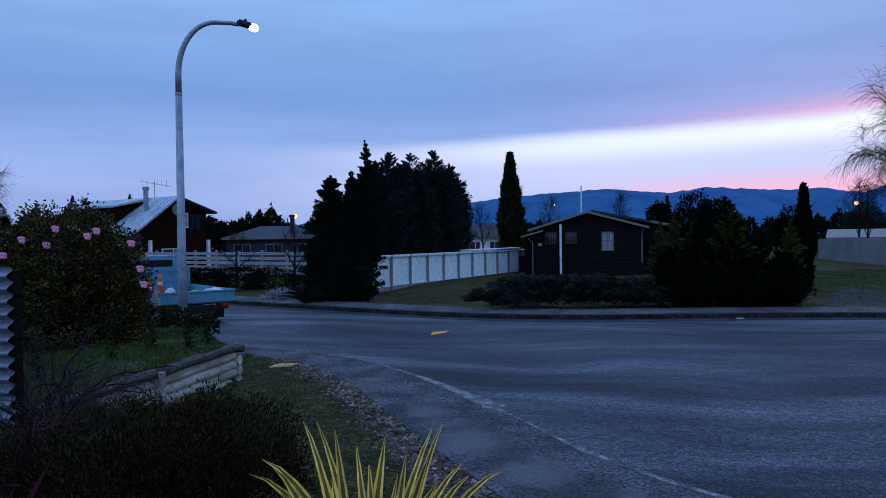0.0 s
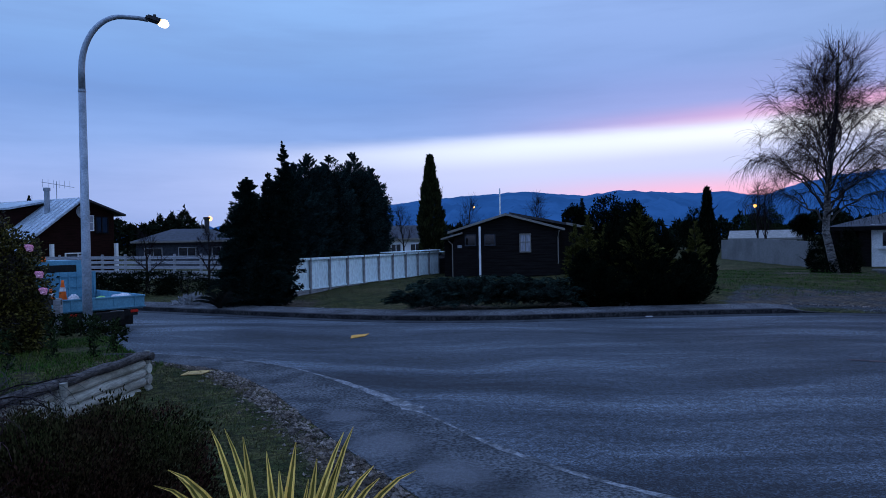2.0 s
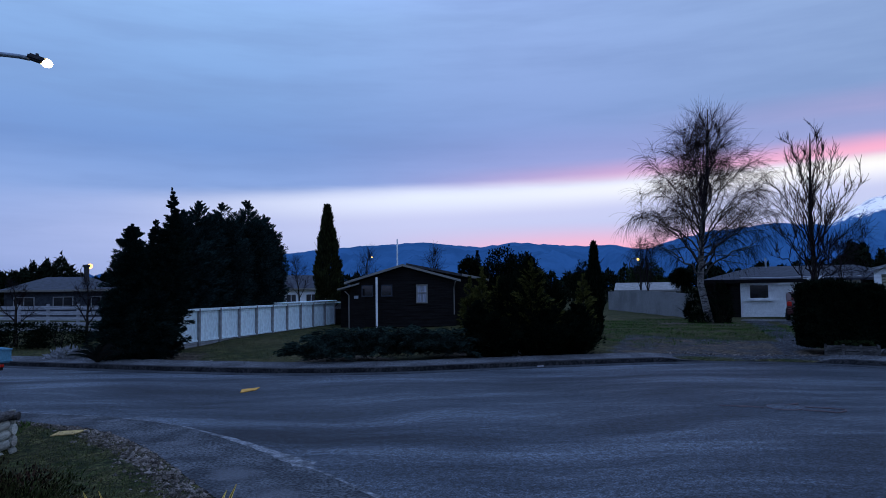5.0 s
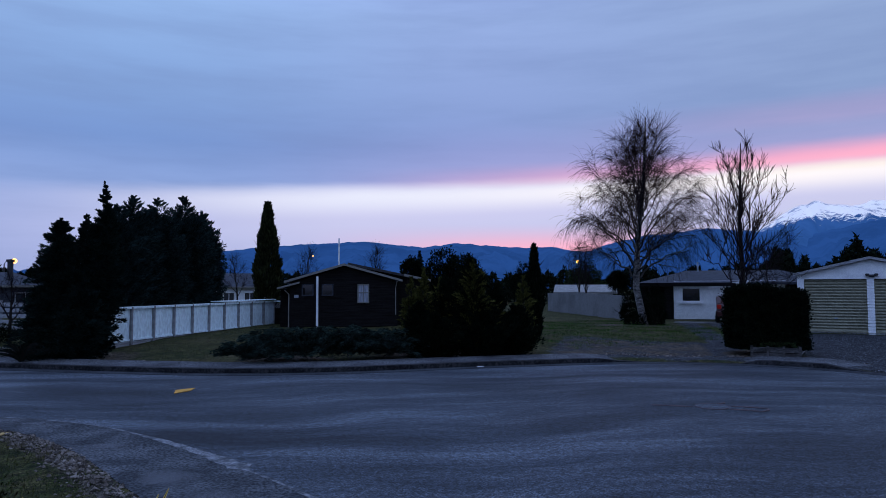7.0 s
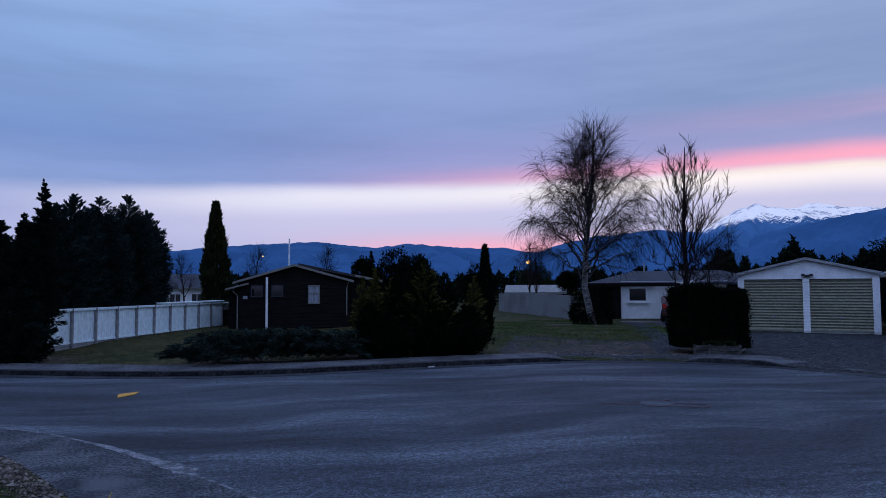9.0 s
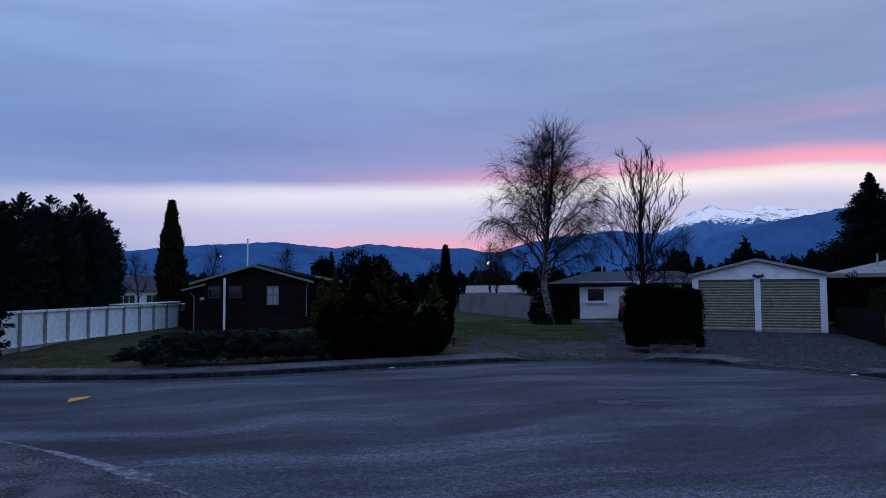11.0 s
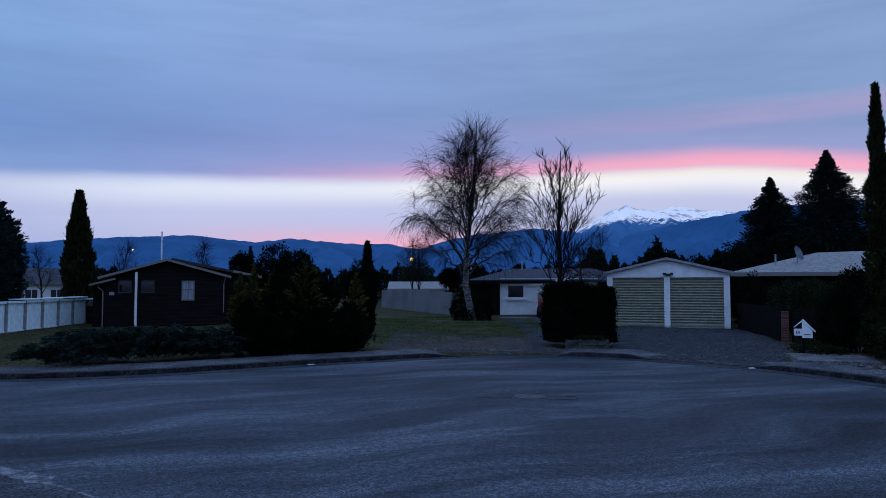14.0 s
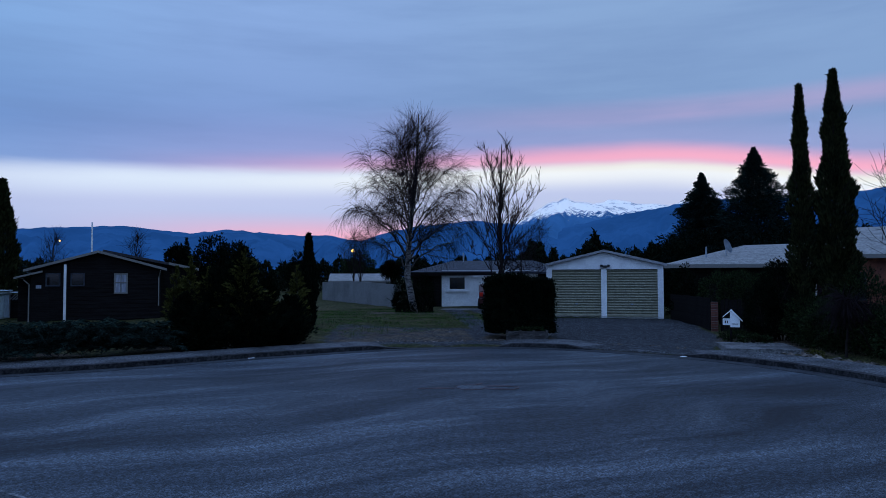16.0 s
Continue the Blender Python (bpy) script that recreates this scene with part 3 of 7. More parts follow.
def conifer(name, x, y, tall, radius, material, label, count=9000, size=0.3, low=0.0, lean_out=0.15, ragged=0.25, belly=0.3, category="tree", group="", droop=0.35, sag=0.25, z=None):
    """A dense evergreen: a trunk, and drooping sprays on layered boughs with an uneven outline."""
    base = on_ground(x, y) if z is None else z
    root = thing(name, pose(x, y, base), label, category, group)
    limb_mesh("trunk", [grow((0, 0, -0.1), (0, 0, 1), tall * 1.02, 0.035 * radius + 0.06, 8, 0.015, 0, 0.1)], BARK, root)
    boughs = 60 + int(tall * 45)
    hs = low + (1 - low) * rng.random(boughs) ** 1.1
    az = rng.random(boughs) * 2 * math.pi
    profile = np.where(hs < belly, 0.75 + 0.25 * hs / belly, ((1 - hs) / (1 - belly)) ** 0.72)
    lobes = 1 + ragged * np.sin(az * 3 + hs * 7 + x) + ragged * rng.normal(size=boughs) * 0.6
    reach = np.maximum(radius * profile * lobes * np.where(hs > 0.88, 0.55, 1.0), 0.04)
    per = max(4, count // boughs)
    b = np.repeat(np.arange(boughs), per)
    t = rng.random(len(b)) ** 0.55
    r = reach[b] * t
    a = az[b] + rng.normal(size=len(b)) * (0.1 / (0.3 + t))
    zz = hs[b] * tall + r * lean_out + rng.normal(size=len(b)) * 0.018 * tall * (1.2 - t) - sag * reach[b] * t * t
    at = np.stack([np.cos(a) * r, np.sin(a) * r, np.clip(zz, 0.02, tall)], 1)
    out = np.stack([np.cos(a), np.sin(a), 0.25 + 0.5 * rng.random(len(b)) + 1.2 * hs[b] ** 6], 1) + rng.normal(size=(len(b), 3)) * 0.35
    scale = np.clip(0.45 + 0.9 * reach[b] / radius, 0.4, 1.1)
    sprays(at, out, size * scale * (0.5 + 0.8 * rng.random(len(b))), size * scale * 0.16, droop, "crown", material, root)
    return root


def column(name, x, y, tall, radius, material, label, count=9000, size=0.16, group="", z=None, ragged=0.1, category="tree"):
    """A narrow upright cypress."""
    base = on_ground(x, y) if z is None else z
    root = thing(name, pose(x, y, base), label, category, group)
    limb_mesh("trunk", [grow((0, 0, -0.1), (0, 0, 1), tall * 0.9, 0.1 * radius + 0.05, 6, 0.01, 0, 0.2)], BARK, root)
    h = rng.random(count) ** 0.9
    a = rng.random(count) * 2 * math.pi
    outline = np.minimum(1, 0.62 + 1.3 * h) * np.minimum(1, ((1 - h) / 0.55)) ** 0.85
    bump = 1 + ragged * np.sin(a * 2 + h * 23 + x) + ragged * np.sin(a * 3 - h * 47) + 0.06 * rng.normal(size=count)
    r = radius * outline * bump * (0.55 + 0.45 * rng.random(count) ** 0.4)
    at = np.stack([np.cos(a) * r, np.sin(a) * r, h * tall * 0.985], 1)
    out = np.stack([np.cos(a) * 0.55, np.sin(a) * 0.55, np.full(count, 1.0)], 1) + rng.normal(size=(count, 3)) * 0.22
    sprays(at, out, size * (0.6 + 0.8 * rng.random(count)), size * 0.2, 0.0, "crown", material, root)
    k = 10
    ha, hz = rng.random(k) * 6.28, 0.35 + 0.5 * rng.random(k)
    limb_mesh("shoot", [grow((math.cos(p) * radius * 0.7, math.sin(p) * radius * 0.7, q * tall), (math.cos(p), math.sin(p), 1.2), radius * 0.9, 0.02, 3, 0.1, 0.2) for p, q in zip(ha, hz)], BARK, root)
    return root


def mound(name, blobs, material, label, count=8000, size=0.14, z=None, up=0.4, category="shrub", droop=0.1, width=0.25, woody=True, core=True):
    """A shrub of several overlapping, uneven masses of leaves: blobs of x, y, height of middle, radius, half height."""
    bx, by = np.mean([q[0] for q in blobs]), np.mean([q[1] for q in blobs])
    base = on_ground(bx, by) if z is None else z
    root = thing(name, pose(bx, by, base), label, category)
    vol = np.array([q[3] ** 2 for q in blobs])
    pick = rng.choice(len(blobs), count, p=vol / vol.sum())
    q = np.array(blobs)[pick]
    n_v = unit(rng.normal(size=(count, 3)))
    lump = 1 + 0.13 * np.sin(n_v[:, 0] * 7 + q[:, 0] * 3) * np.sin(n_v[:, 1] * 6 + 1) + 0.1 * np.sin(n_v[:, 2] * 9 + q[:, 1] * 5) + 0.07 * rng.normal(size=count)
    depth = (0.6 + 0.4 * rng.random(count) ** 0.35) * lump
    at = np.stack([q[:, 0] - bx + n_v[:, 0] * q[:, 3] * depth, q[:, 1] - by + n_v[:, 1] * q[:, 3] * depth, q[:, 2] + n_v[:, 2] * q[:, 4] * depth], 1)
    keep = at[:, 2] > 0.0
    at, n_v = at[keep], n_v[keep]
    out = n_v + np.array([0, 0, up]) + rng.normal(size=at.shape) * 0.45
    sprays(at, out, size * (0.6 + 0.8 * rng.random(len(at))), size * width, droop, "foliage", material, root)
    if woody:
        stems = []
        for b in blobs:
            for _ in range(5):
                d = rng.normal(size=3) * 0.5
                stems.append(grow((b[0] - bx + d[0] * 0.15, b[1] - by + d[1] * 0.15, -0.05), (d[0], d[1], 1.2), b[2] + b[4] * 0.6, 0.03, 5, 0.12, 0.02))
        limb_mesh("stemwork", stems, BARK, root)
    return root


def bare_tree(name, x, y, tall, label, seed, spread_out=0.5, weeping=0.0, trunk_lean=(0, 0), bark=None, radius=0.14, fork=0.18, main=9, twigs=14, rise=0.06, wide=0.42, group="", z=None, twig_len=0.16, trunks=1):
    """A leafless tree: trunk, limbs, branches and hundreds of fine twigs, which hang down if it weeps."""
    global rng
    kept, rng = rng, np.random.default_rng(seed)
    base = on_ground(x, y) if z is None else z
    root = thing(name, pose(x, y, base), label, "tree", group)
    stems, limbs, fine = [], [], []
    for s in range(trunks):
        d0 = np.array([trunk_lean[0] + (0.12 * s), trunk_lean[1] - 0.1 * s, 1.0])
        trunk = grow((0.35 * s, -0.1 * s, -0.1), d0, tall * (0.92 - 0.2 * s), radius * (1 - 0.25 * s), 12, 0.035, 0.05, 0.1)
        stems.append(trunk)
        for i in range(main):
            t = fork + (0.95 - fork) * (i + rng.random() * 0.8) / main
            p, d, r = point_on(trunk, t)
            a = i * 2.4 + rng.random() * 0.9
            out = np.array([math.cos(a) * spread_out, math.sin(a) * spread_out, 0.75]) + d * 0.25
            limb = grow(p, out, tall * wide * (1.08 - t) ** 0.7, max(r * 0.6, 0.012), 8, 0.08, rise, 0.2)
            limbs.append(limb)
            for j in range(7):
                u = 0.25 + 0.75 * (j + rng.random()) / 7
                bp, bd, br = point_on(limb, min(u, 0.99))
                w = unit(rng.normal(size=3))
                branch = grow(bp, bd * 0.9 + w * 0.75 + np.array([0, 0, 0.15 - 0.25 * weeping]), tall * wide * 0.4 * (1.15 - u * 0.6) * (1.1 - t) ** 0.4, max(br * 0.55, 0.008), 5, 0.12, rise * 0.8 - 0.07 * weeping, 0.35)
                limbs.append(branch)
                for m in range(twigs):
                    q, qd, qr = point_on(branch, 0.1 + 0.89 * rng.random())
                    w = unit(rng.normal(size=3))
                    ln = tall * twig_len * (0.4 + 0.8 * rng.random())
                    fine.append(grow(q, qd * 0.7 + w * 0.7 + np.array([0, 0, 0.1 - 0.3 * weeping]), ln, 0.0075, 4, 0.12, 0.06 - 0.34 * weeping, 0.5))
    limb_mesh("trunk", stems, bark or BARK, root, 8)
    limb_mesh("branchwork", limbs, TWIG if bark is None else BARK, root, 4)
    limb_mesh("twig_crown", fine, TWIG, root, 3)
    rng = kept
    return root


def plume_tree(name, x, y, centres, material, label, boughs=200, per=110, size=0.17, rise=0.6, low=0.05, tip=0.35, profile=None, category="tree", group="", seed=1, z=None):
    """A feathery evergreen: boughs that sweep up and out from one or more stems, each with short sprays along it. centres: dx, dy, height, reach."""
    kept = np.random.default_rng(seed)
    base = on_ground(x, y) if z is None else z
    root = thing(name, pose(x, y, base), label, category, group)
    shape = np.array(profile or [(0, 0.8), (0.3, 1.0), (0.6, 0.8), (0.85, 0.4), (1.0, 0.06)])
    stems, at, out, long = [], [], [], []
    for dx, dy, tall, reach in centres:
        stems.append(grow((dx, dy, -0.1), (0, 0, 1), tall * 0.97, 0.03 * reach + 0.05, 8, 0.015, 0, 0.1))
        h = low + (1 - low) * kept.random(boughs) ** 0.75
        a = kept.random(boughs) * 2 * math.pi
        r_b = reach * np.interp(h, shape[:, 0], shape[:, 1]) * kept.uniform(0.55, 1.18, boughs)
        up_b = r_b * rise * kept.uniform(0.5, 1.3, boughs)
        b = np.repeat(np.arange(boughs), per)
        t = kept.random(len(b)) ** 0.6
        end = h * tall
        start = np.maximum(end - up_b, 0.02)
        r = r_b[b] * t
        zz = start[b] + up_b[b] * t ** 1.4 - tip * r_b[b] * 0.25 * np.maximum(t - 0.75, 0) * 4 * (h[b] < 0.8)
        wob = kept.normal(size=(len(b), 3)) * (0.13 * r_b[b] * (1.25 - 0.98 * t))[:, None]
        p = np.stack([dx + np.cos(a[b]) * r, dy + np.sin(a[b]) * r, zz], 1) + wob
        p[:, 2] = np.clip(p[:, 2], 0.02, tall)
        way = np.stack([np.cos(a[b]), np.sin(a[b]), rise * 0.9 * t + 0.15 + 2.0 * h[b] ** 8], 1) + kept.normal(size=(len(b), 3)) * 0.42
        at.append(p), out.append(way)
        long.append(size * (0.55 + 0.8 * kept.random(len(b))) * (1.15 - 0.4 * t) * np.clip(0.5 + 0.7 * r_b[b] / reach, 0.45, 1.1))
    limb_mesh("trunk", stems, BARK, root)
    at, out, long = np.concatenate(at), np.concatenate(out), np.concatenate(long)
    sprays(at, out, long, long * 0.13, 0.12, "crown", material, root)
    return root


def crown_tree(name, x, y, label, envelope, trunk_line, limbs, seed, weeping, bark, radius, branches=8, twigs=22, twig_len=0.9, twig_r=0.0065, group=""):
    """A leafless tree grown to fill a crown: envelope gives (height, reach). Limbs fan up from the trunk, their twigs hang where it weeps."""
    global rng
    held, rng = rng, np.random.default_rng(seed)
    root = thing(name, pose(x, y, on_ground(x, y)), label, "tree", group)
    env = np.array(envelope)
    stem = [(np.array(q, float), radius * (1 - 0.88 * i / (len(trunk_line) - 1))) for i, q in enumerate(trunk_line)]
    height_of = np.array([q[2] for q in trunk_line])
    wood, fine = [], []
    low, high = env[0, 0], env[-1, 0]
    for i in range(limbs):
        hz = low + (high - low) * (0.04 + 0.94 * ((i + rng.random()) / limbs) ** 0.95)
        a = i * 2.4 + rng.normal() * 0.3
        reach = np.interp(hz, env[:, 0], env[:, 1]) * rng.uniform(0.72, 1.02)
        z0 = height_of[1] + (hz - low) * 0.62 + 0.2 * rng.random()
        foot = np.array([np.interp(z0, height_of, [q[k] for q in trunk_line]) for k in range(3)])
        r0 = np.interp(z0, height_of, [q[1] for q in stem])
        goal = np.array([foot[0] * 0.5 + math.cos(a) * reach, math.sin(a) * reach, hz])
        bow = np.array([foot[0] + math.cos(a) * reach * 0.32, foot[1] + math.sin(a) * reach * 0.32, foot[2] + (hz - foot[2]) * 0.62])
        limb = []
        for k in range(11):
            t = k / 10
            p = foot * (1 - t) ** 2 + bow * 2 * t * (1 - t) + goal * t * t + rng.normal(size=3) * 0.06 * (0 < k)
            limb.append((p, max(r0 * 0.4 * (1 - 0.85 * t), 0.009)))
        wood.append(limb)
        for j in range(branches):
            u = 0.28 + 0.7 * (j + rng.random()) / branches
            bp, bd, br = point_on(limb, min(u, 0.99))
            w = unit(rng.normal(size=3))
            room = np.interp(bp[2], env[:, 0], env[:, 1])
            branch = grow(bp, bd * 0.8 + w * 0.75 + np.array([0, 0, 0.35]), min(1.9, 0.3 + 0.34 * room) * rng.uniform(0.6, 1.15), max(br * 0.6, 0.008), 6, 0.1, 0.07 - 0.1 * weeping, 0.4)
            wood.append(branch)
            hang = weeping * np.clip((high + 0.5 - bp[2]) / (high - low) * 1.5, 0.1, 1.0)
            for m in range(twigs):
                q, qd, qr = point_on(branch, 0.15 + 0.84 * rng.random())
                fine.append(grow(q, qd * 0.8 + unit(rng.normal(size=3)) * 0.6 + np.array([0, 0, 0.25 - 0.3 * hang]), twig_len * rng.uniform(0.35, 1.15), twig_r, 4, 0.12, 0.1 - 0.5 * hang, 0.55))
    limb_mesh("trunk", [stem], bark, root, 9)
    limb_mesh("branchwork", wood, BIRCH_LIMB if weeping else TWIG, root, 5)
    limb_mesh("twig_crown", fine, TWIG, root, 3)
    rng = held
    return root


def hedge(name, x, y, z, turn, size, material, label, count, leaf):
    """A clipped block of small leaves over a dense, dark inside."""
    root = thing(name, pose(x, y, z, 0, 0, turn), label, "hedge")
    part("inside", block((0, 0, size[2] / 2), (size[0] * 0.86, size[1] * 0.86, size[2] * 0.92), bevel=0.12), material, root)
    q = rng.uniform(-1, 1, (count, 3))
    face = rng.choice(3, count, p=(0.3, 0.4, 0.3))
    q[np.arange(count), face] = np.sign(q[np.arange(count), face]) * (0.9 + 0.1 * rng.random(count))
    q *= (1 - 0.05 * (np.abs(q) ** 4).sum(1, keepdims=True)) * (1 + 0.06 * rng.normal(size=(count, 1)) + 0.11 * np.sin(4.1 * q[:, :1] + 2.7 * q[:, 2:]) * np.cos(5.3 * q[:, 1:2] + q[:, :1] * 3))
    at = q * 0.5 * np.array(size) + (0, 0, size[2] / 2)
    at[:, 2] *= 1 + 0.05 * np.sin(2.6 * q[:, 0] + 2.4) + 0.04 * np.sin(7 * q[:, 0] + 5 * q[:, 1])
    at[:, 2] = np.maximum(at[:, 2], 0.02)
    sprays(at, q + rng.normal(size=(count, 3)) * 0.6 + (0, 0, 0.4), leaf * (0.6 + 0.8 * rng.random(count)), leaf * 0.3, 0.0, "foliage", material, root)
    return root


def arching_shrub(name, x0, x1, y, wide, tall, limbs, material, label, leaf=0.1, seed=5):
    """A spreading evergreen: layered boughs that rise, arch and reach out sideways, feathered with short sprays."""
    kept = np.random.default_rng(seed)
    root = thing(name, pose((x0 + x1) / 2, y, on_ground((x0 + x1) / 2, y)), label, "shrub")
    half = (x1 - x0) / 2
    at, out, wood = [], [], []
    for i in range(limbs):
        bx, by = kept.uniform(-half, half) * 0.85, kept.uniform(-0.5, 0.4) * wide
        a = kept.uniform(0, 2 * math.pi)
        h = tall * (0.35 + 0.65 * (1 - (bx / half) ** 2) ** 0.5) * kept.uniform(0.35, 1.0)
        reach = kept.uniform(0.5, 1.15)
        pts = [np.array([bx + math.cos(a) * reach * t, by + math.sin(a) * reach * 0.8 * t, h * math.sin(min(1.0, 0.25 + t) * 1.45) - 0.1 * t * t]) for t in np.linspace(0, 1, 7)]
        wood.append([(p, 0.012 * (1 - 0.1 * k)) for k, p in enumerate(pts)])
        for k in range(120):
            t = kept.random() ** 0.7 * 5.99
            j = int(t)
            p = pts[j] + (pts[j + 1] - pts[j]) * (t - j)
            d = unit(pts[j + 1] - pts[j])
            s = np.cross(d, (0, 0, 1.0)) * kept.choice([-1, 1])
            at.append(p + kept.normal(size=3) * 0.025)
            out.append(d * 0.9 + s * kept.uniform(0.1, 0.9) + np.array([0, 0, kept.uniform(-0.1, 0.35)]))
    sprays(np.array(at), np.array(out), leaf * (0.7 + 0.9 * kept.random(len(at))), leaf * 0.11, 0.15, "foliage", material, root)
    limb_mesh("boughwork", wood, BARK, root, 3)
    return root


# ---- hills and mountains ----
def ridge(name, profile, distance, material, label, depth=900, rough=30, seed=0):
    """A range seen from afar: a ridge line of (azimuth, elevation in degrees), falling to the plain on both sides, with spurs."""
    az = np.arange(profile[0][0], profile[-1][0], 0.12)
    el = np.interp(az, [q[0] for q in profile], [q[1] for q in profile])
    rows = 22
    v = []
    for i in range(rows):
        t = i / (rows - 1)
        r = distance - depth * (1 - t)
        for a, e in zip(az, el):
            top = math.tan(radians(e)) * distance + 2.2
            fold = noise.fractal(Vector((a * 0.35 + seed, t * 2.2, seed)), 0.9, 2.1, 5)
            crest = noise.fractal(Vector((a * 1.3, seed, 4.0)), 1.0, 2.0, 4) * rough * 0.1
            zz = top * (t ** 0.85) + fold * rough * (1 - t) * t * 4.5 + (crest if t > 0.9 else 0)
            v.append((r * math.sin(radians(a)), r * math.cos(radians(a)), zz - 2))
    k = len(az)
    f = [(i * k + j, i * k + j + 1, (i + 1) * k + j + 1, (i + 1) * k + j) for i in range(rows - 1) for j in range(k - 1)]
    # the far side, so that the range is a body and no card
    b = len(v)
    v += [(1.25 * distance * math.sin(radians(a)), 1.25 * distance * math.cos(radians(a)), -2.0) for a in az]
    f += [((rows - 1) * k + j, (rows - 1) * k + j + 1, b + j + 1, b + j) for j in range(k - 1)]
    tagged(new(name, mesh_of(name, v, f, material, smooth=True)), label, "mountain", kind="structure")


# Third argument: painted haze colour, which the slopes themselves emit.
HILL = mountain_material("haze_glow_hills", (0.02, 0.035, 0.055), (0.008, 0.052, 0.225), 1.0)
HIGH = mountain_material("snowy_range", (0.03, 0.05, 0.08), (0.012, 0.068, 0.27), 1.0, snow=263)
ridge("hill_range", [(-60, 1.0), (-30, 1.0), (-12, 1.3), (-5, 2.2), (1.7, 2.95), (3.1, 3.1), (7.7, 3.55), (13.3, 3.86), (17.2, 3.45), (18.3, 3.41), (20.7, 3.74), (24.6, 3.42), (26.6, 3.3), (28.6, 3.38), (30.4, 3.0), (36, 2.6), (60, 2.4)], 3000, HILL, "long bush-clad hills under the twilight sky, blue with painted haze", 1200, 40, 3.0)
ridge("near_mountain", [(28, 1.6), (30.5, 2.7), (33.6, 3.7), (36.9, 4.2), (40.6, 4.6), (44.3, 4.2), (48, 3.95), (51.6, 4.72), (53.7, 5.1), (56.2, 5.5), (57.6, 5.7), (60.8, 5.9), (66, 5.7), (69, 5.95), (72, 6.4), (80, 5.6), (95, 4.0)], 2700, HILL, "forested mountain flank, dark blue with painted haze", 1000, 50, 9.0)
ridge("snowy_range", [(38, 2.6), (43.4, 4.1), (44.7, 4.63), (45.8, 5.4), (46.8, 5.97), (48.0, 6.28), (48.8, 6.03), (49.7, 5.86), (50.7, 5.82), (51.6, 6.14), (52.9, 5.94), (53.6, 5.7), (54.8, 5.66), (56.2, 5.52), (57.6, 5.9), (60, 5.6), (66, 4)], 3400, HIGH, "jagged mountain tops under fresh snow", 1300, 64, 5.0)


# ---- street lamp ----
def street_lamp(x, y, tall, reach, turn, label, bulb):
    root = thing("street_lamp", pose(x, y, on_ground(x, y), 0, 0, turn), label, "street lamp", "street lamps")
    joint_z = tall * 0.757
    part("pole", tube(bmesh.new(), [(0, 0, -0.1), (0, 0, 1.2), (0, 0, joint_z)], [0.105, 0.1, 0.078], 16), GALVANISED, root, smooth=True)
    part("collar", tube(bmesh.new(), [(0, 0, joint_z - 0.03), (0, 0, joint_z + 0.02)], [0.086, 0.084], 16), GALVANISED, root)
    rise, bend = tall * 0.99 - joint_z - 0.45, reach * 0.62
    pts = [(0, 0, joint_z), (0, 0, joint_z + 0.45)]
    pts += [((1 - math.cos(a)) * bend, 0, joint_z + 0.45 + math.sin(a) * rise) for a in (radians(d) for d in range(10, 91, 8))]
    pts += [(reach * 0.85, 0, tall * 0.99 + 0.01), (reach, 0, tall * 0.99 - 0.01)]
    part("arm", tube(bmesh.new(), pts, [0.074 - 0.0018 * i for i in range(len(pts))], 14, across=(0, 1, 0)), GALVANISED, root, smooth=True)
    tilt = Matrix.Rotation(radians(14), 4, "Y")
    top = tall * 0.99
    head = part("lamp_head", block((reach + 0.12, 0, top + 0.01), (0.36, 0.2, 0.13), tilt, bevel=0.035), ROOF_DARK, root, "dark lamp housing")
    part("lamp_hood", block((reach + 0.26, 0, top - 0.005), (0.2, 0.17, 0.09), tilt, bevel=0.03), ROOF_DARK, head)
    part("photocell", tube(bmesh.new(), [(reach + 0.14, 0, top + 0.05), (reach + 0.14, 0, top + 0.13)], [0.04, 0.035], 10), ROOF_DARK, root)
    bm = bmesh.new()
    bmesh.ops.create_uvsphere(bm, u_segments=16, v_segments=10, radius=0.5, matrix=pose(reach + 0.33, 0, top - 0.06, 0, 14, 0) @ Matrix.Diagonal((0.26, 0.2, 0.2, 1)))
    part("bulb", bm, bulb, root, "glowing warm lamp bowl", smooth=True)
    return root


BULB = glowing("sodium_bulb", (1.0, 0.72, 0.36, 1), 5.0)
FAR_BULB = glowing("far_sodium_bulb", (1.0, 0.45, 0.1, 1), 5.0)
street_lamp(-6.24, 16.62, 7.55, 1.42, 17, "tall galvanised street lamp, lit, with a curved arm", BULB)


def far_lamp(x, y, top, size, label):
    root = thing("street_lamp", pose(x, y, 0.3), label, "street lamp", "street lamps")
    part("pole", tube(bmesh.new(), [(0, 0, -0.2), (0, 0, top - 0.8), (0.25, 0, top - 0.35), (0.9, 0, top - 0.25)], [0.07, 0.055, 0.045, 0.04], 8), ROOF_DARK, root)
    bm = bmesh.new()
    bmesh.ops.create_uvsphere(bm, u_segments=12, v_segments=8, radius=size, matrix=pose(1.0, -size * 0.5, top - 0.3 - size * 0.6))
    part("bulb", bm, FAR_BULB, root, "glowing orange lamp", smooth=True)


far_lamp(-19.6, 88.0, 5.5, 0.27, "far street lamp glowing orange over the roofs")
far_lamp(37.3, 64.5, 5.1, 0.17, "far street lamp glowing orange behind the trees")
far_lamp(22.8, 148.0, 9.2, 0.14, "small far street lamp, lit")


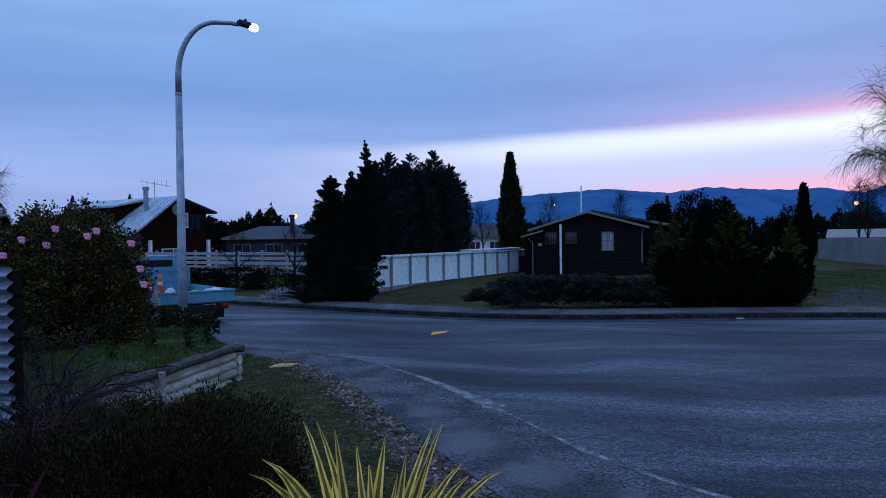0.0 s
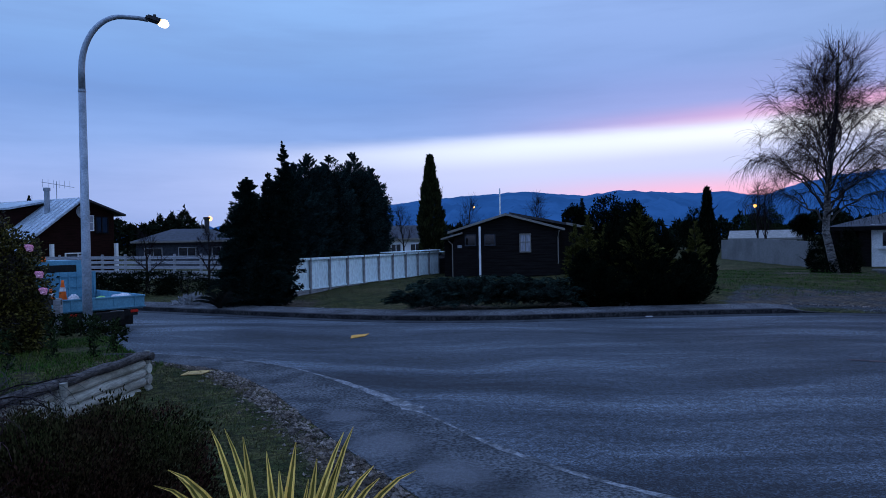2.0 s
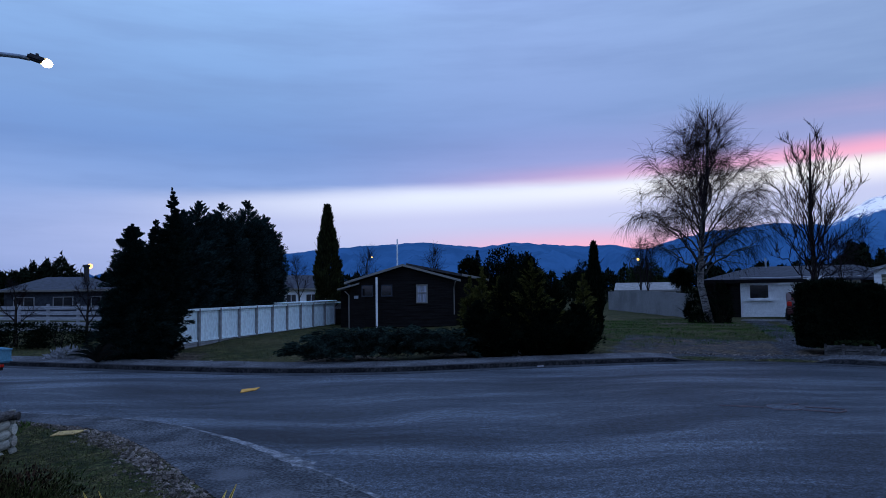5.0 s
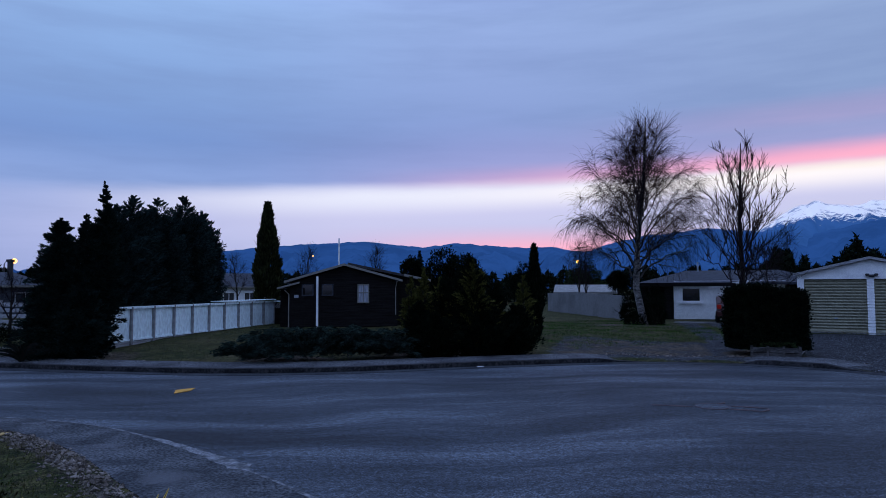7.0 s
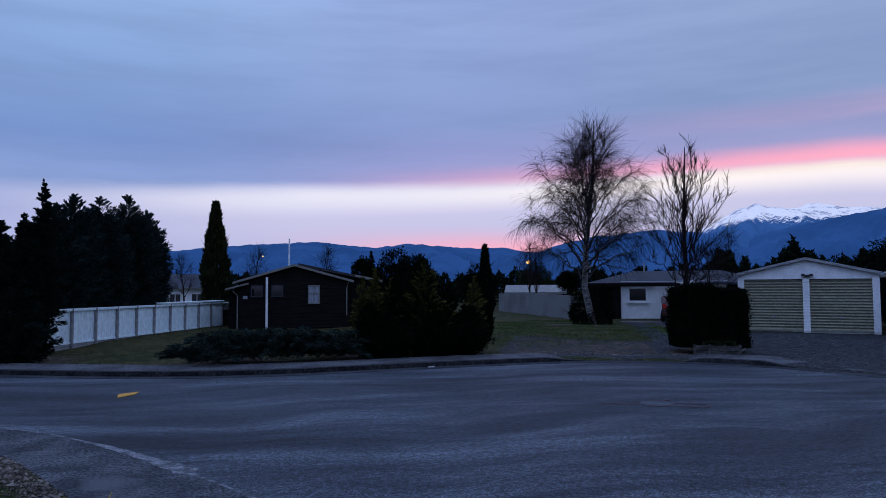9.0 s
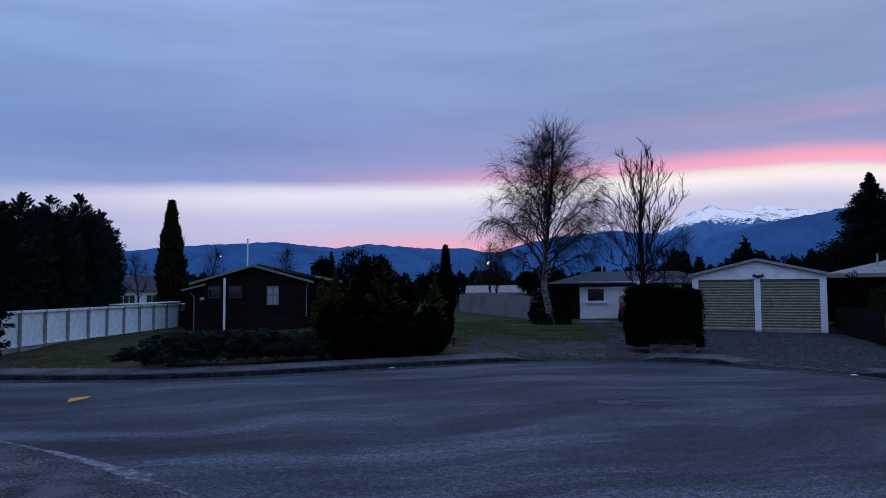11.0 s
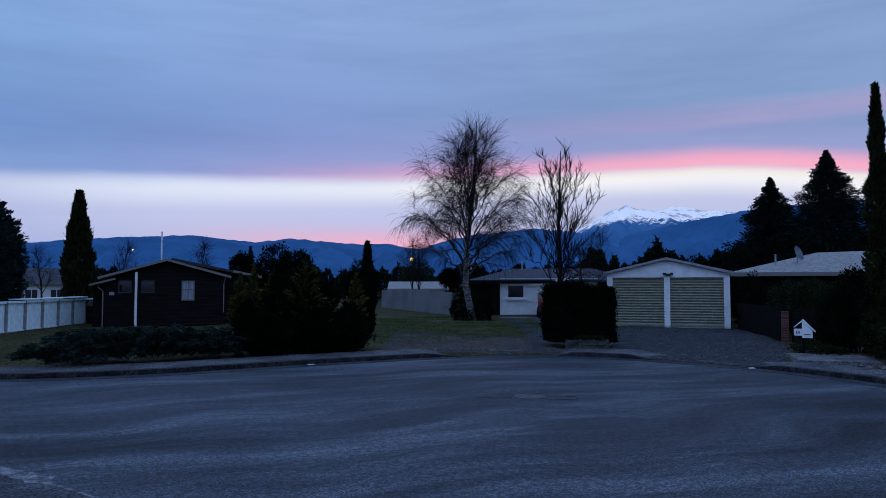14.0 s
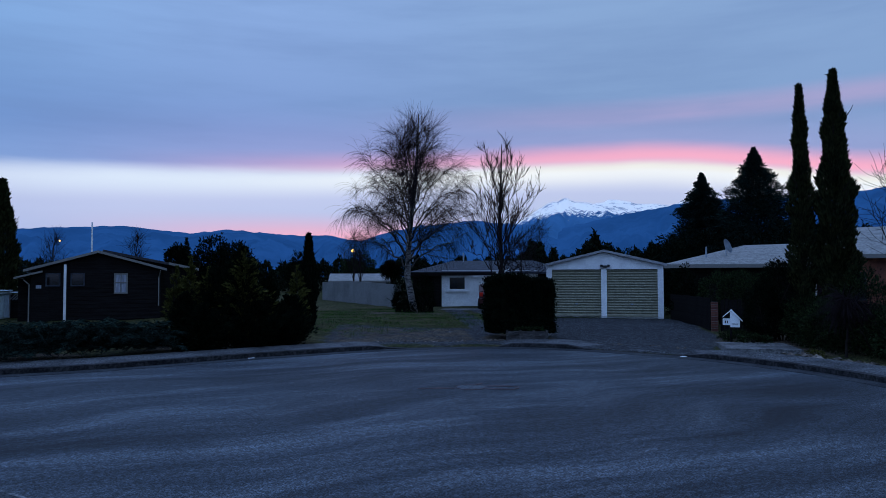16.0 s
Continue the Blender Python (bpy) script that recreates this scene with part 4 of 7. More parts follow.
# ---- fences ----
def white_fence():
    a, b = Vector((-2.75, 25.9, 0)), Vector((4.05, 37.6, 0))
    length, turn = (b - a).length, math.degrees(math.atan2(b.y - a.y, b.x - a.x))
    root = thing("metal_fence", pose(a.x, a.y, 0.3, 0, 0, turn), "white corrugated metal fence with grey posts and a cap rail", "fence")
    bays, step = 10, length / 10
    v, f = [], []
    for i in range(33):
        x = step * i / 32
        y = 0.018 * math.sin(i * math.pi / 2 + 0.4)
        v += [(x, y, 0.1), (x, y, 1.22)]
    f = [(2 * i, 2 * i + 2, 2 * i + 3, 2 * i + 1) for i in range(32)]
    sheet = mesh_of("sheet", v, f, FENCE_WHITE)
    post = bpy.data.meshes.new("post")
    bm = block((0, -0.06, 0.62), (0.1, 0.09, 1.36), bevel=0.008)
    bm.to_mesh(post), bm.free()
    post.materials.append(FENCE_POST)
    for i in range(bays):
        ob = piece("sheet", sheet, root)
        ob.location = (step * i, 0, 0)
    for i in range(bays + 1):
        piece("post", post, root).location = (step * i, 0, 0)
    part("top_rail", block((length / 2, -0.05, 1.26), (length, 0.1, 0.09), bevel=0.01), FENCE_WHITE, root)
    part("bottom_rail", block((length / 2, -0.03, 0.12), (length, 0.05, 0.07), bevel=0.008), FENCE_WHITE, root)
    part("base_board", block((length / 2, 0.0, -0.03), (length, 0.05, 0.2)), BOARD_GREY, root)
    part("cap", block((length * 0.78, 0.1, 1.36), (length * 0.44, 0.5, 0.05), bevel=0.01), FENCE_WHITE, root, "pale capping")


white_fence()


def lattice_panel():
    root = thing("lattice_panel", pose(4.1, 37.5, 0.35, 0, 0, -25), "dark timber lattice panel beside the white fence", "fence")
    part("frame", block((0.6, 0, 0.55), (1.2, 0.06, 1.1)), BLACK_BOARD, root)
    part("rail", block((0.6, 0, 1.22), (1.3, 0.08, 0.06)), FENCE_WHITE, root)
    for i in range(9):
        part("slat", block((0.1 + 0.125 * i, -0.05, 1.0), (0.025, 0.02, 0.4), Matrix.Rotation(radians(45), 4, "Y")), BOARD_GREY, root)


lattice_panel()


def board_fence():
    """Three-rail board fence before the far houses."""
    root = thing("board_fence", pose(-20.0, 43.2, 0.35, 0, 0, -34), "pale weathered horizontal board fence", "fence")
    length = 16.4
    for i in range(10):
        part("post", block((i * length / 9, 0.06, 0.65), (0.11, 0.11, 1.5), bevel=0.01), BOARD_GREY, root)
    for k in range(5):
        part("board", block((length / 2, 0, 0.22 + 0.25 * k), (length, 0.03, 0.17), bevel=0.005), BOARD_GREY, root)


board_fence()


def grey_wall():
    a, b = Vector((27.6, 51.0, 0)), Vector((23.9, 34.6, 0))
    length, turn = (b - a).length, math.degrees(math.atan2(b.y - a.y, b.x - a.x))
    root = thing("garden_wall", pose(a.x, a.y, 0.3, 0, 0, turn), "plain grey rendered garden wall with a sloping top", "wall")
    part("panel", slab(bmesh.new(), [(0, -0.1), (length, -0.1), (length, 1.45), (length * 0.45, 1.62), (0, 1.5)], -0.08, 0.08), GREY_WALL, root)
    for i in range(5):
        part("post", block((i * length / 4, 0.1, 0.7), (0.14, 0.08, 1.5)), GREY_WALL, root)


grey_wall()


def paling_fence():
    a, b = Vector((26.7, 17.6, 0)), Vector((23.1, 13.5, 0))
    length, turn = (b - a).length, math.degrees(math.atan2(b.y - a.y, b.x - a.x))
    root = thing("paling_fence", pose(a.x, a.y, 0.25, 0, 0, turn), "dark timber paling fence beside the gravel drive", "fence")
    plank = bpy.data.meshes.new("paling")
    bm = block((0, 0, 0.6), (0.13, 0.02, 1.2), bevel=0.004)
    bm.to_mesh(plank), bm.free()
    plank.materials.append(BLACK_BOARD)
    for i in range(int(length / 0.145)):
        ob = piece("paling", plank, root)
        ob.location = (0.07 + 0.145 * i, 0, rng.random() * 0.03)
    for k in (0.3, 0.95):
        part("rail", block((length / 2, 0.04, k), (length, 0.05, 0.09)), BLACK_BOARD, root)


paling_fence()


def second_paling():
    root = thing("paling_fence", pose(23.2, 13.2, 0.2, 0, 0, -72), "dark timber paling fence behind the letterbox", "fence")
    plank = bpy.data.meshes["paling"]
    for i in range(24):
        ob = piece("paling", plank, root)
        ob.location = (0.07 + 0.145 * i, 0, rng.random() * 0.03)
    part("rail", block((1.75, 0.04, 0.9), (3.5, 0.05, 0.09)), BLACK_BOARD, root)


second_paling()


def brick_post():
    root = thing("brick_post", pose(23.06, 13.35, 0.12, 0, 0, -55), "narrow red brick gate post", "post")
    bricks = bpy.data.meshes.new("brick")
    bm = block((0, 0, 0), (0.23, 0.23, 0.07), bevel=0.006)
    bm.to_mesh(bricks), bm.free()
    bricks.materials.append(BRICK)
    part("mortar_core", block((0, 0, 0.6), (0.21, 0.21, 1.2)), CONCRETE, root)
    for i in range(14):
        piece("brick", bricks, root).location = (0, 0, 0.04 + 0.086 * i)


brick_post()


# ---- houses ----
def window(parent, x, y, z, wide, high, frame_mat, glass=None, curtain=False, bars=1):
    """A window on a wall that faces -y: frame, pane, glazing bars."""
    root = bpy.data.objects.new("window", None)
    scene.collection.objects.link(root)
    root.parent, root.location = parent, (x, y, z)
    t = 0.06
    bm = bmesh.new()
    for c, s in (((0, 0, high / 2), (wide + t, 0.07, t)), ((0, 0, -high / 2), (wide + t, 0.09, t)), ((-wide / 2, 0, 0), (t, 0.07, high)), ((wide / 2, 0, 0), (t, 0.07, high))):
        box(bm, c, s)
    for i in range(bars):
        box(bm, (-wide / 2 + wide * (i + 1) / (bars + 1), -0.01, 0), (0.04, 0.05, high))
    if curtain:
        box(bm, (0, -0.01, 0.05), (wide, 0.05, 0.035))
    part("window_frame", bm, frame_mat, root)
    part("pane", block((0, 0.015, 0), (wide, 0.012, high)), glass or GLASS_DARK, root)
    if curtain:
        part("curtain", block((0, -0.0, 0), (wide * 0.96, 0.01, high * 0.96)), CURTAIN, root, "pale net curtain")
    return root


def gable_roof(parent, half, eave, apex, front, deep, material, thick=0.1, over=0.25, barge=None, left_drop=0.0, mid=0.0, board=0.15):
    """Two roof slopes whose ridge runs along y, with barge boards on the gable."""
    for s in (-1, 1):
        low = eave - (left_drop if s < 0 else 0)
        pts = [(mid, apex), (s * (half + over), low), (s * (half + over), low - thick), (mid, apex - thick)]
        part("roof_slope", slab(bmesh.new(), pts, front - over, front + deep + over), material, parent)
        if barge:
            pts = [(mid, apex + 0.02), (s * (half + over + 0.03), low + 0.02), (s * (half + over + 0.03), low - board), (mid, apex - board)]
            part("barge_board", slab(bmesh.new(), pts, front - over - 0.04, front - over - 0.002), barge, parent)


def hip_roof(parent, x0, x1, y0, y1, eave, apex, hip, material):
    m = (y0 + y1) / 2
    v = [(x0, y0, eave), (x1, y0, eave), (x1, y1, eave), (x0, y1, eave), (x0 + hip, m, apex), (x1 - hip, m, apex)]
    v += [(a, b, c - 0.12) for a, b, c in v[:4]]
    piece("roof", mesh_of("roof", v, [(0, 1, 5, 4), (1, 2, 5), (2, 3, 4, 5), (3, 0, 4), (0, 6, 7, 1), (1, 7, 8, 2), (2, 8, 9, 3), (3, 9, 6, 0), (6, 9, 8, 7)], material), parent)


def cottage():
    root = thing("cottage", pose(6.9, 33.2, 0.36, 0, 0, -11.3), "low dark-stained timber cottage with a shallow gable", "house")
    wall = slab(bmesh.new(), [(-2.55, -0.2), (2.6, -0.2), (2.6, 2.2), (0, 2.93), (-2.55, 2.1)], 0, 7.0)
    part("wall", wall, BLACK_BOARD, root)
    for i in range(13):
        z = 0.12 + 0.17 * i
        part("weatherboard", block((0.02, -0.012, z), (5.12, 0.025, 0.155), Matrix.Rotation(radians(-4), 4, "X")), BLACK_BOARD, root)
    gable_roof(root, 2.55, 2.28, 3.06, 0, 7.0, ROOF_DARK, barge=TRIM, over=0.24, left_drop=0.06, board=0.09)
    # the higher roof of the main house behind
    part("rear_wall", slab(bmesh.new(), [(-1.6, 0), (4.2, 0), (4.2, 2.2), (0.5, 3.0), (-1.6, 2.5)], 1.2, 8.5), BLACK_BOARD, root)
    part("rear_roof", slab(bmesh.new(), [(0.2, 3.16), (4.3, 2.32), (4.3, 2.2), (0.2, 3.04)], 0.9, 9.0), ROOF_DARK, root)
    part("rear_fascia", slab(bmesh.new(), [(3.0, 2.6), (4.35, 2.32), (4.35, 2.2), (3.0, 2.48)], 0.82, 0.9), TRIM, root)
    part("lean_to_roof", slab(bmesh.new(), [(-3.15, 1.92), (-2.1, 2.2), (-2.1, 2.12), (-3.15, 1.84)], -0.3, 4), TRIM, root)
    part("lean_to_wall", block((-2.75, 2.2, 0.9), (0.6, 3.2, 1.9)), BLACK_BOARD, root)
    part("veranda_post", block((-1.25, -0.55, 1.15), (0.1, 0.1, 2.6), bevel=0.01), WHITE_PAINT, root, "white-painted post")
    part("downpipe", tube(bmesh.new(), [(2.5, -0.06, 0.6), (2.5, -0.06, 1.9), (2.55, -0.3, 2.2)], [0.025, 0.025, 0.025], 8), TRIM, root)
    part("downpipe", tube(bmesh.new(), [(-2.6, -0.1, 0), (-2.6, -0.1, 1.6), (-2.8, -0.2, 1.8)], [0.026, 0.026, 0.026], 8), TRIM, root)
    window(root, 0.93, -0.04, 1.62, 0.5, 0.85, TRIM, curtain=True)
    window(root, -1.72, -0.04, 1.8, 0.5, 0.52, ROOF_SLATE, bars=0)
    window(root, -0.78, -0.04, 1.8, 0.5, 0.52, ROOF_SLATE, bars=0)
    part("door", block((-2.2, -0.03, 0.95), (0.7, 0.05, 1.9)), BLACK_BOARD, root)
    part("notice", block((-2.25, -0.07, 1.5), (0.2, 0.01, 0.14)), CURTAIN, root, "small pale panes in the door")


cottage()


def garage():
    root = thing("garage", pose(25.12, 19.97, 0.44, 0, 0, -50.9), "white double garage with two sand-coloured roller doors", "garage")
    w = 2.57
    part("wall", slab(bmesh.new(), [(-w, -0.2), (w, -0.2), (w, 2.26), (0, 2.88), (-w, 2.26)], 0.12, 6.5), WHITE_PAINT, root)
    part("gable", slab(bmesh.new(), [(-w, 2.12), (w, 2.12), (w, 2.28), (0, 2.88), (-w, 2.28)], -0.02, 0.12), WHITE_PAINT, root)
    for x, wide in ((-w + 0.12, 0.24), (0, 0.24), (w - 0.12, 0.24)):
        pier = part("pier", block((x, 0.04, 1.02), (wide, 0.14, 2.2)), WHITE_PAINT, root, "white weatherboard pier")
        for i in range(17):
            part("board", block((x, -0.04, 0.06 + 0.124 * i), (wide + 0.01, 0.02, 0.112), Matrix.Rotation(radians(-7), 4, "X")), WHITE_PAINT, pier)
    for x in (-1.22, 1.22):
        door = thing("roller_door", Matrix(), "", "")
        door.parent, door.location = root, (x, 0, 0)
        v, f = [], []
        rows = 72
        for i in range(rows + 1):
            z = 2.12 * i / rows
            y = 0.08 + 0.03 * math.cos(i * math.pi / 2)
            v += [(-1.12, y, z), (1.12, y, z)]
        f = [(2 * i, 2 * i + 1, 2 * i + 3, 2 * i + 2) for i in range(rows)]
        piece("curtain", mesh_of("curtain", v, f, ROLLER), door, "ribbed sand-coloured steel door")
        part("handle", block((0, 0.03, 0.55), (0.12, 0.04, 0.05), bevel=0.01), GALVANISED, door)
        part("bottom_rail", block((0, 0.06, 0.03), (2.24, 0.05, 0.07)), ROLLER, door)
    gable_roof(root, w, 2.34, 2.99, -0.05, 6.6, ROOF_IRON, barge=BOARD_GREY, over=0.12, thick=0.06, board=0.09)
    light = part("flood_light", block((0.05, -0.08, 2.24), (0.2, 0.12, 0.1), bevel=0.02), ROOF_DARK, root, "small dark twin flood light")
    part("lamp_hood", block((-0.1, -0.14, 2.28), (0.14, 0.14, 0.1), bevel=0.02), ROOF_DARK, light)
    part("lamp_hood", block((0.2, -0.14, 2.28), (0.14, 0.14, 0.1), bevel=0.02), ROOF_DARK, light)


garage()


def white_house():
    root = thing("house", pose(27.5, 33.4, 0.32, 0, 0, -41.5), "low white block house with a grey iron roof and carport", "house")
    part("wall", block((2.0, 3.0, 1.15), (6.0, 6, 2.3)), BLOCK_WHITE, root)
    for i in range(11):
        part("block_course", block((2.0, -0.006, 0.1 + 0.2 * i), (6.0, 0.02, 0.185), bevel=0.004), BLOCK_WHITE, root)
    part("side_wall", block((-2.0, 4.0, 1.1), (1.9, 5, 2.2)), BLACK_BOARD, root)
    hip_roof(root, -3.0, 7.5, -0.4, 7.0, 2.2, 2.98, 2.6, ROOF_SLATE)
    part("beam", block((-0.4, -1.6, 2.08), (5.6, 0.12, 0.2)), BLACK_BOARD, root)
    for x in (-2.9, -2.2, 3.2):
        part("carport_post", block((x, -1.6, 1.0), (0.13, 0.13, 2.05)), BLACK_BOARD, root)
    part("barge_board", slab(bmesh.new(), [(1.0, 2.0), (3.2, 2.35), (3.2, 2.2), (1.0, 1.85)], -1.2, -1.1), WHITE_PAINT, root)
    part("doorway", block((-1.25, -0.02, 1.0), (0.55, 0.06, 2.0)), BLACK_BOARD, root)
    window(root, 0.0, -0.03, 1.5, 1.0, 0.78, WHITE_PAINT, bars=0)
    part("sill", block((0.0, -0.08, 1.03), (1.35, 0.14, 0.09)), WHITE_PAINT, root)
    for x, y in ((-3.0, 2), (0.3, 3)):
        part("vent_pipe", tube(bmesh.new(), [(x, y, 2.9), (x, y, 3.5)], [0.05, 0.05], 8), GALVANISED, root)


white_house()


def right_house():
    root = thing("house", pose(30.4, 16.9, 0.3, 0, 0, -57), "brick and dark-clad house with a pale tiled hip roof", "house")
    part("wall", block((2.2, 3.5, 1.15), (8.8, 7, 2.4)), BLACK_BOARD, root)
    v = [(-2.95, -0.55, 2.5), (7.55, -0.55, 2.5), (6.0, 3.6, 3.6), (0.9, 3.6, 3.5), (-2.95, 7.8, 2.5), (7.55, 7.8, 2.5), (-2.95, -0.55, 2.4), (7.55, -0.55, 2.4), (-2.95, 7.8, 2.4), (7.55, 7.8, 2.4)]
    piece("roof_cover", mesh_of("roof_cover", v, [(0, 1, 2, 3), (0, 3, 4), (3, 2, 5, 4), (1, 5, 2), (0, 6, 7, 1), (6, 8, 9, 7), (0, 4, 8, 6), (1, 7, 9, 5)], ROOF_TILE), root)
    part("fascia", block((2.3, -0.6, 2.4), (10.5, 0.04, 0.16)), TRIM, root)
    window(root, 4.3, -0.03, 1.4, 1.5, 1.1, WHITE_PAINT, bars=1)
    dish = part("satellite_dish", bowl(0.33), GALVANISED, root, "grey satellite dish on a bracket")
    dish.location, dish.rotation_euler = (-0.1, 1.0, 3.35), (radians(70), 0, radians(60))
    part("bracket", tube(bmesh.new(), [(-0.1, 1.0, 2.8), (-0.1, 1.1, 3.35)], [0.025, 0.025], 6), GALVANISED, root)
    for x in (-1.0, 3.3):
        part("vent_pipe", tube(bmesh.new(), [(x, 0.8, 2.7), (x, 0.8, 3.35)], [0.04, 0.04], 8), GALVANISED, root)


def bowl(r):
    bm = bmesh.new()
    rings = []
    for i in range(6):
        t = i / 5
        rings.append([bm.verts.new((r * t * math.cos(a), r * t * 1.1 * math.sin(a), 0.16 * r * t * t * 2)) for a in (2 * math.pi * k / 20 for k in range(20))])
    for a, b in zip(rings, rings[1:]):
        for k in range(20):
            bm.faces.new((a[k], a[(k + 1) % 20], b[(k + 1) % 20], b[k]))
    bmesh.ops.solidify(bm, geom=bm.faces, thickness=0.015)
    return bm


right_house()


def plain_house(x, y, turn, wide, deep, eave, apex, wall_mat, roof_mat, label, hip=0.0, chimney=False, trim=None, frames=None):
    """A far house: walls, gable or hip roof, windows, chimney."""
    root = thing("house", pose(x, y, 0.3, 0, 0, turn), label, "house")
    part("wall", block((0, deep / 2, eave / 2), (wide, deep, eave)), wall_mat, root)
    e = 0.35
    v = [(-wide / 2 - e, -e, eave), (wide / 2 + e, -e, eave), (wide / 2 + e, deep + e, eave), (-wide / 2 - e, deep + e, eave), (-wide / 2 - e + hip, deep / 2, apex), (wide / 2 + e - hip, deep / 2, apex)]
    v += [(a, b, c - 0.12) for a, b, c in v[:4]]
    piece("roof", mesh_of("roof", v, [(0, 1, 5, 4), (1, 2, 5), (2, 3, 4, 5), (3, 0, 4), (0, 6, 7, 1), (1, 7, 8, 2), (2, 8, 9, 3), (3, 9, 6, 0), (6, 9, 8, 7)], roof_mat), root)
    part("fascia", block((0, -e - 0.02, eave - 0.06), (wide + 2 * e, 0.03, 0.15)), trim or TRIM, root)
    for i in range(3):
        window(root, -wide / 2 + wide * (i + 0.5) / 3, -0.04, eave * 0.58, wide * 0.17, eave * 0.36, frames or WHITE_PAINT)
    if chimney:
        part("chimney", tube(bmesh.new(), [(wide * 0.18, deep * 0.3, eave), (wide * 0.18, deep * 0.3, apex + 0.7), (wide * 0.18, deep * 0.3, apex + 0.72), (wide * 0.18, deep * 0.3, apex + 0.9)], [0.2, 0.2, 0.28, 0.28], 10), ROOF_DARK, root)
    return root


plain_house(-13.6, 56.0, 8, 7.4, 7.0, 2.2, 3.2, ROOF_SLATE, ROOF_SLATE, "low house with a hipped metal roof and flue", hip=2.6, chimney=True, frames=BOARD_GREY)
plain_house(-5.6, 44.5, -40, 5.0, 6.0, 2.2, 3.3, WHITE_PAINT, ROOF_DARK, "white house end with a pale barge board", trim=WHITE_PAINT)
plain_house(2.9, 62.0, -12, 5.2, 5.0, 2.1, 3.3, WHITE_PAINT, ROOF_SLATE, "small pale house with a brown-grey roof")
plain_house(29.6, 48.6, -32, 4.3, 4.0, 1.6, 2.2, GREY_WALL, ROOF_TILE, "grey gabled outbuilding with an iron roof")
plain_house(27.6, 8.9, -75, 4.5, 7.0, 2.7, 3.9, BRICK, ROOF_TILE, "brick house end with a pale tiled roof", frames=ROOF_DARK)


def barn_house():
    """The dark two-storey house with the long iron roof that falls towards the street."""
    root = thing("house", pose(-18.0, 46.4, 0.2, 0, 0, 58) @ Matrix.Scale(1.06, 4), "dark red-brown timber house with a long iron roof", "house")
    part("wall", slab(bmesh.new(), [(-3.2, 0), (2.6, 0), (2.6, 3.9), (0.2, 4.65), (-3.2, 2.2)], 0, 7.0), RED_BOARD, root)
    part("roof_long", slab(bmesh.new(), [(0.2, 4.82), (-4.3, 1.55), (-4.3, 1.43), (0.2, 4.7)], -0.5, 8.0), ROOF_IRON, root, "grey-blue long-run roofing iron")
    part("roof_short", slab(bmesh.new(), [(0.2, 4.82), (3.1, 3.88), (3.1, 3.76), (0.2, 4.7)], -0.5, 8.0), ROOF_DARK, root)
    for i in range(20):
        part("roof_rib", slab(bmesh.new(), [(0.2, 4.85), (-4.3, 1.58), (-4.3, 1.55), (0.2, 4.82)], -0.45 + 0.44 * i, -0.41 + 0.44 * i), ROOF_IRON, root)
    dormer = part("dormer", slab(bmesh.new(), [(0.0, 4.5), (-2.3, 4.05), (-2.3, 3.0), (0.0, 4.4)], 2.6, 6.6), RED_BOARD, root)
    part("dormer_roof", slab(bmesh.new(), [(0.1, 4.78), (-2.6, 4.22), (-2.6, 4.1), (0.1, 4.66)], 2.3, 6.9), ROOF_IRON, dormer)
    part("flue", tube(bmesh.new(), [(-1.0, 1.2, 3.8), (-1.0, 1.2, 5.2), (-1.0, 1.2, 5.22), (-1.0, 1.2, 5.4)], [0.15, 0.15, 0.2, 0.2], 12), GALVANISED, root)
    window(root, 0.75, -0.04, 3.3, 0.7, 0.9, WHITE_PAINT, curtain=True)
    window(root, 1.7, -0.04, 3.2, 0.9, 1.0, BLACK_BOARD)
    window(root, 0.0, -0.04, 1.0, 1.6, 1.0, WHITE_PAINT)
    for x in (-1.9, 2.4):
        part("veranda_post", block((x, -0.4, 1.0), (0.18, 0.18, 2.1)), WHITE_PAINT, root)
    dish = part("satellite_dish", bowl(0.38), BOARD_GREY, root)
    dish.location, dish.rotation_euler = (-0.1, -0.7, 3.9), (radians(75), 0, radians(-25))
    bm = tube(bmesh.new(), [(0.2, 2.0, 4.7), (0.2, 2.0, 5.9)], [0.02, 0.02], 6)
    tube(bm, [(-0.8, 2.0, 5.8), (1.4, 2.0, 5.6)], [0.015, 0.015], 5)
    for i in range(6):
        tube(bm, [(-0.7 + 0.36 * i, 2.0, 5.5), (-0.7 + 0.36 * i, 2.0, 5.98)], [0.012, 0.012], 4)
    part("aerial", bm, GALVANISED, root)


barn_house()
aerial_pole = thing("flag_pole", pose(9.75, 48.9, 0.3), "plain white pole behind the cottage", "pole")
part("pole", tube(bmesh.new(), [(0, 0, 0), (0, 0, 5.5)], [0.07, 0.05], 8), WHITE_PAINT, aerial_pole)

# ---- evergreens over the road ----
plume_tree("conifer", -3.0, 24.3, [(0.35, 0, 5.55, 0.62), (-0.15, -0.1, 4.5, 0.75)], CONIFER, "tall dark ragged evergreen at the end of the fence", 300, 130, 0.13, 0.45, profile=[(0, 0.8), (0.3, 1.0), (0.6, 0.95), (0.8, 0.55), (0.9, 0.25), (1.0, 0.05)], seed=3)
plume_tree("conifer", -3.95, 24.1, [(0.1, 0, 4.3, 0.62), (-0.2, 0.1, 3.3, 0.62)], CONIFER, "dark drooping evergreen with a bulging side", 250, 130, 0.13, 0.4, tip=0.8, profile=[(0, 0.7), (0.4, 0.9), (0.75, 1.0), (0.92, 0.6), (1.0, 0.1)], seed=4)
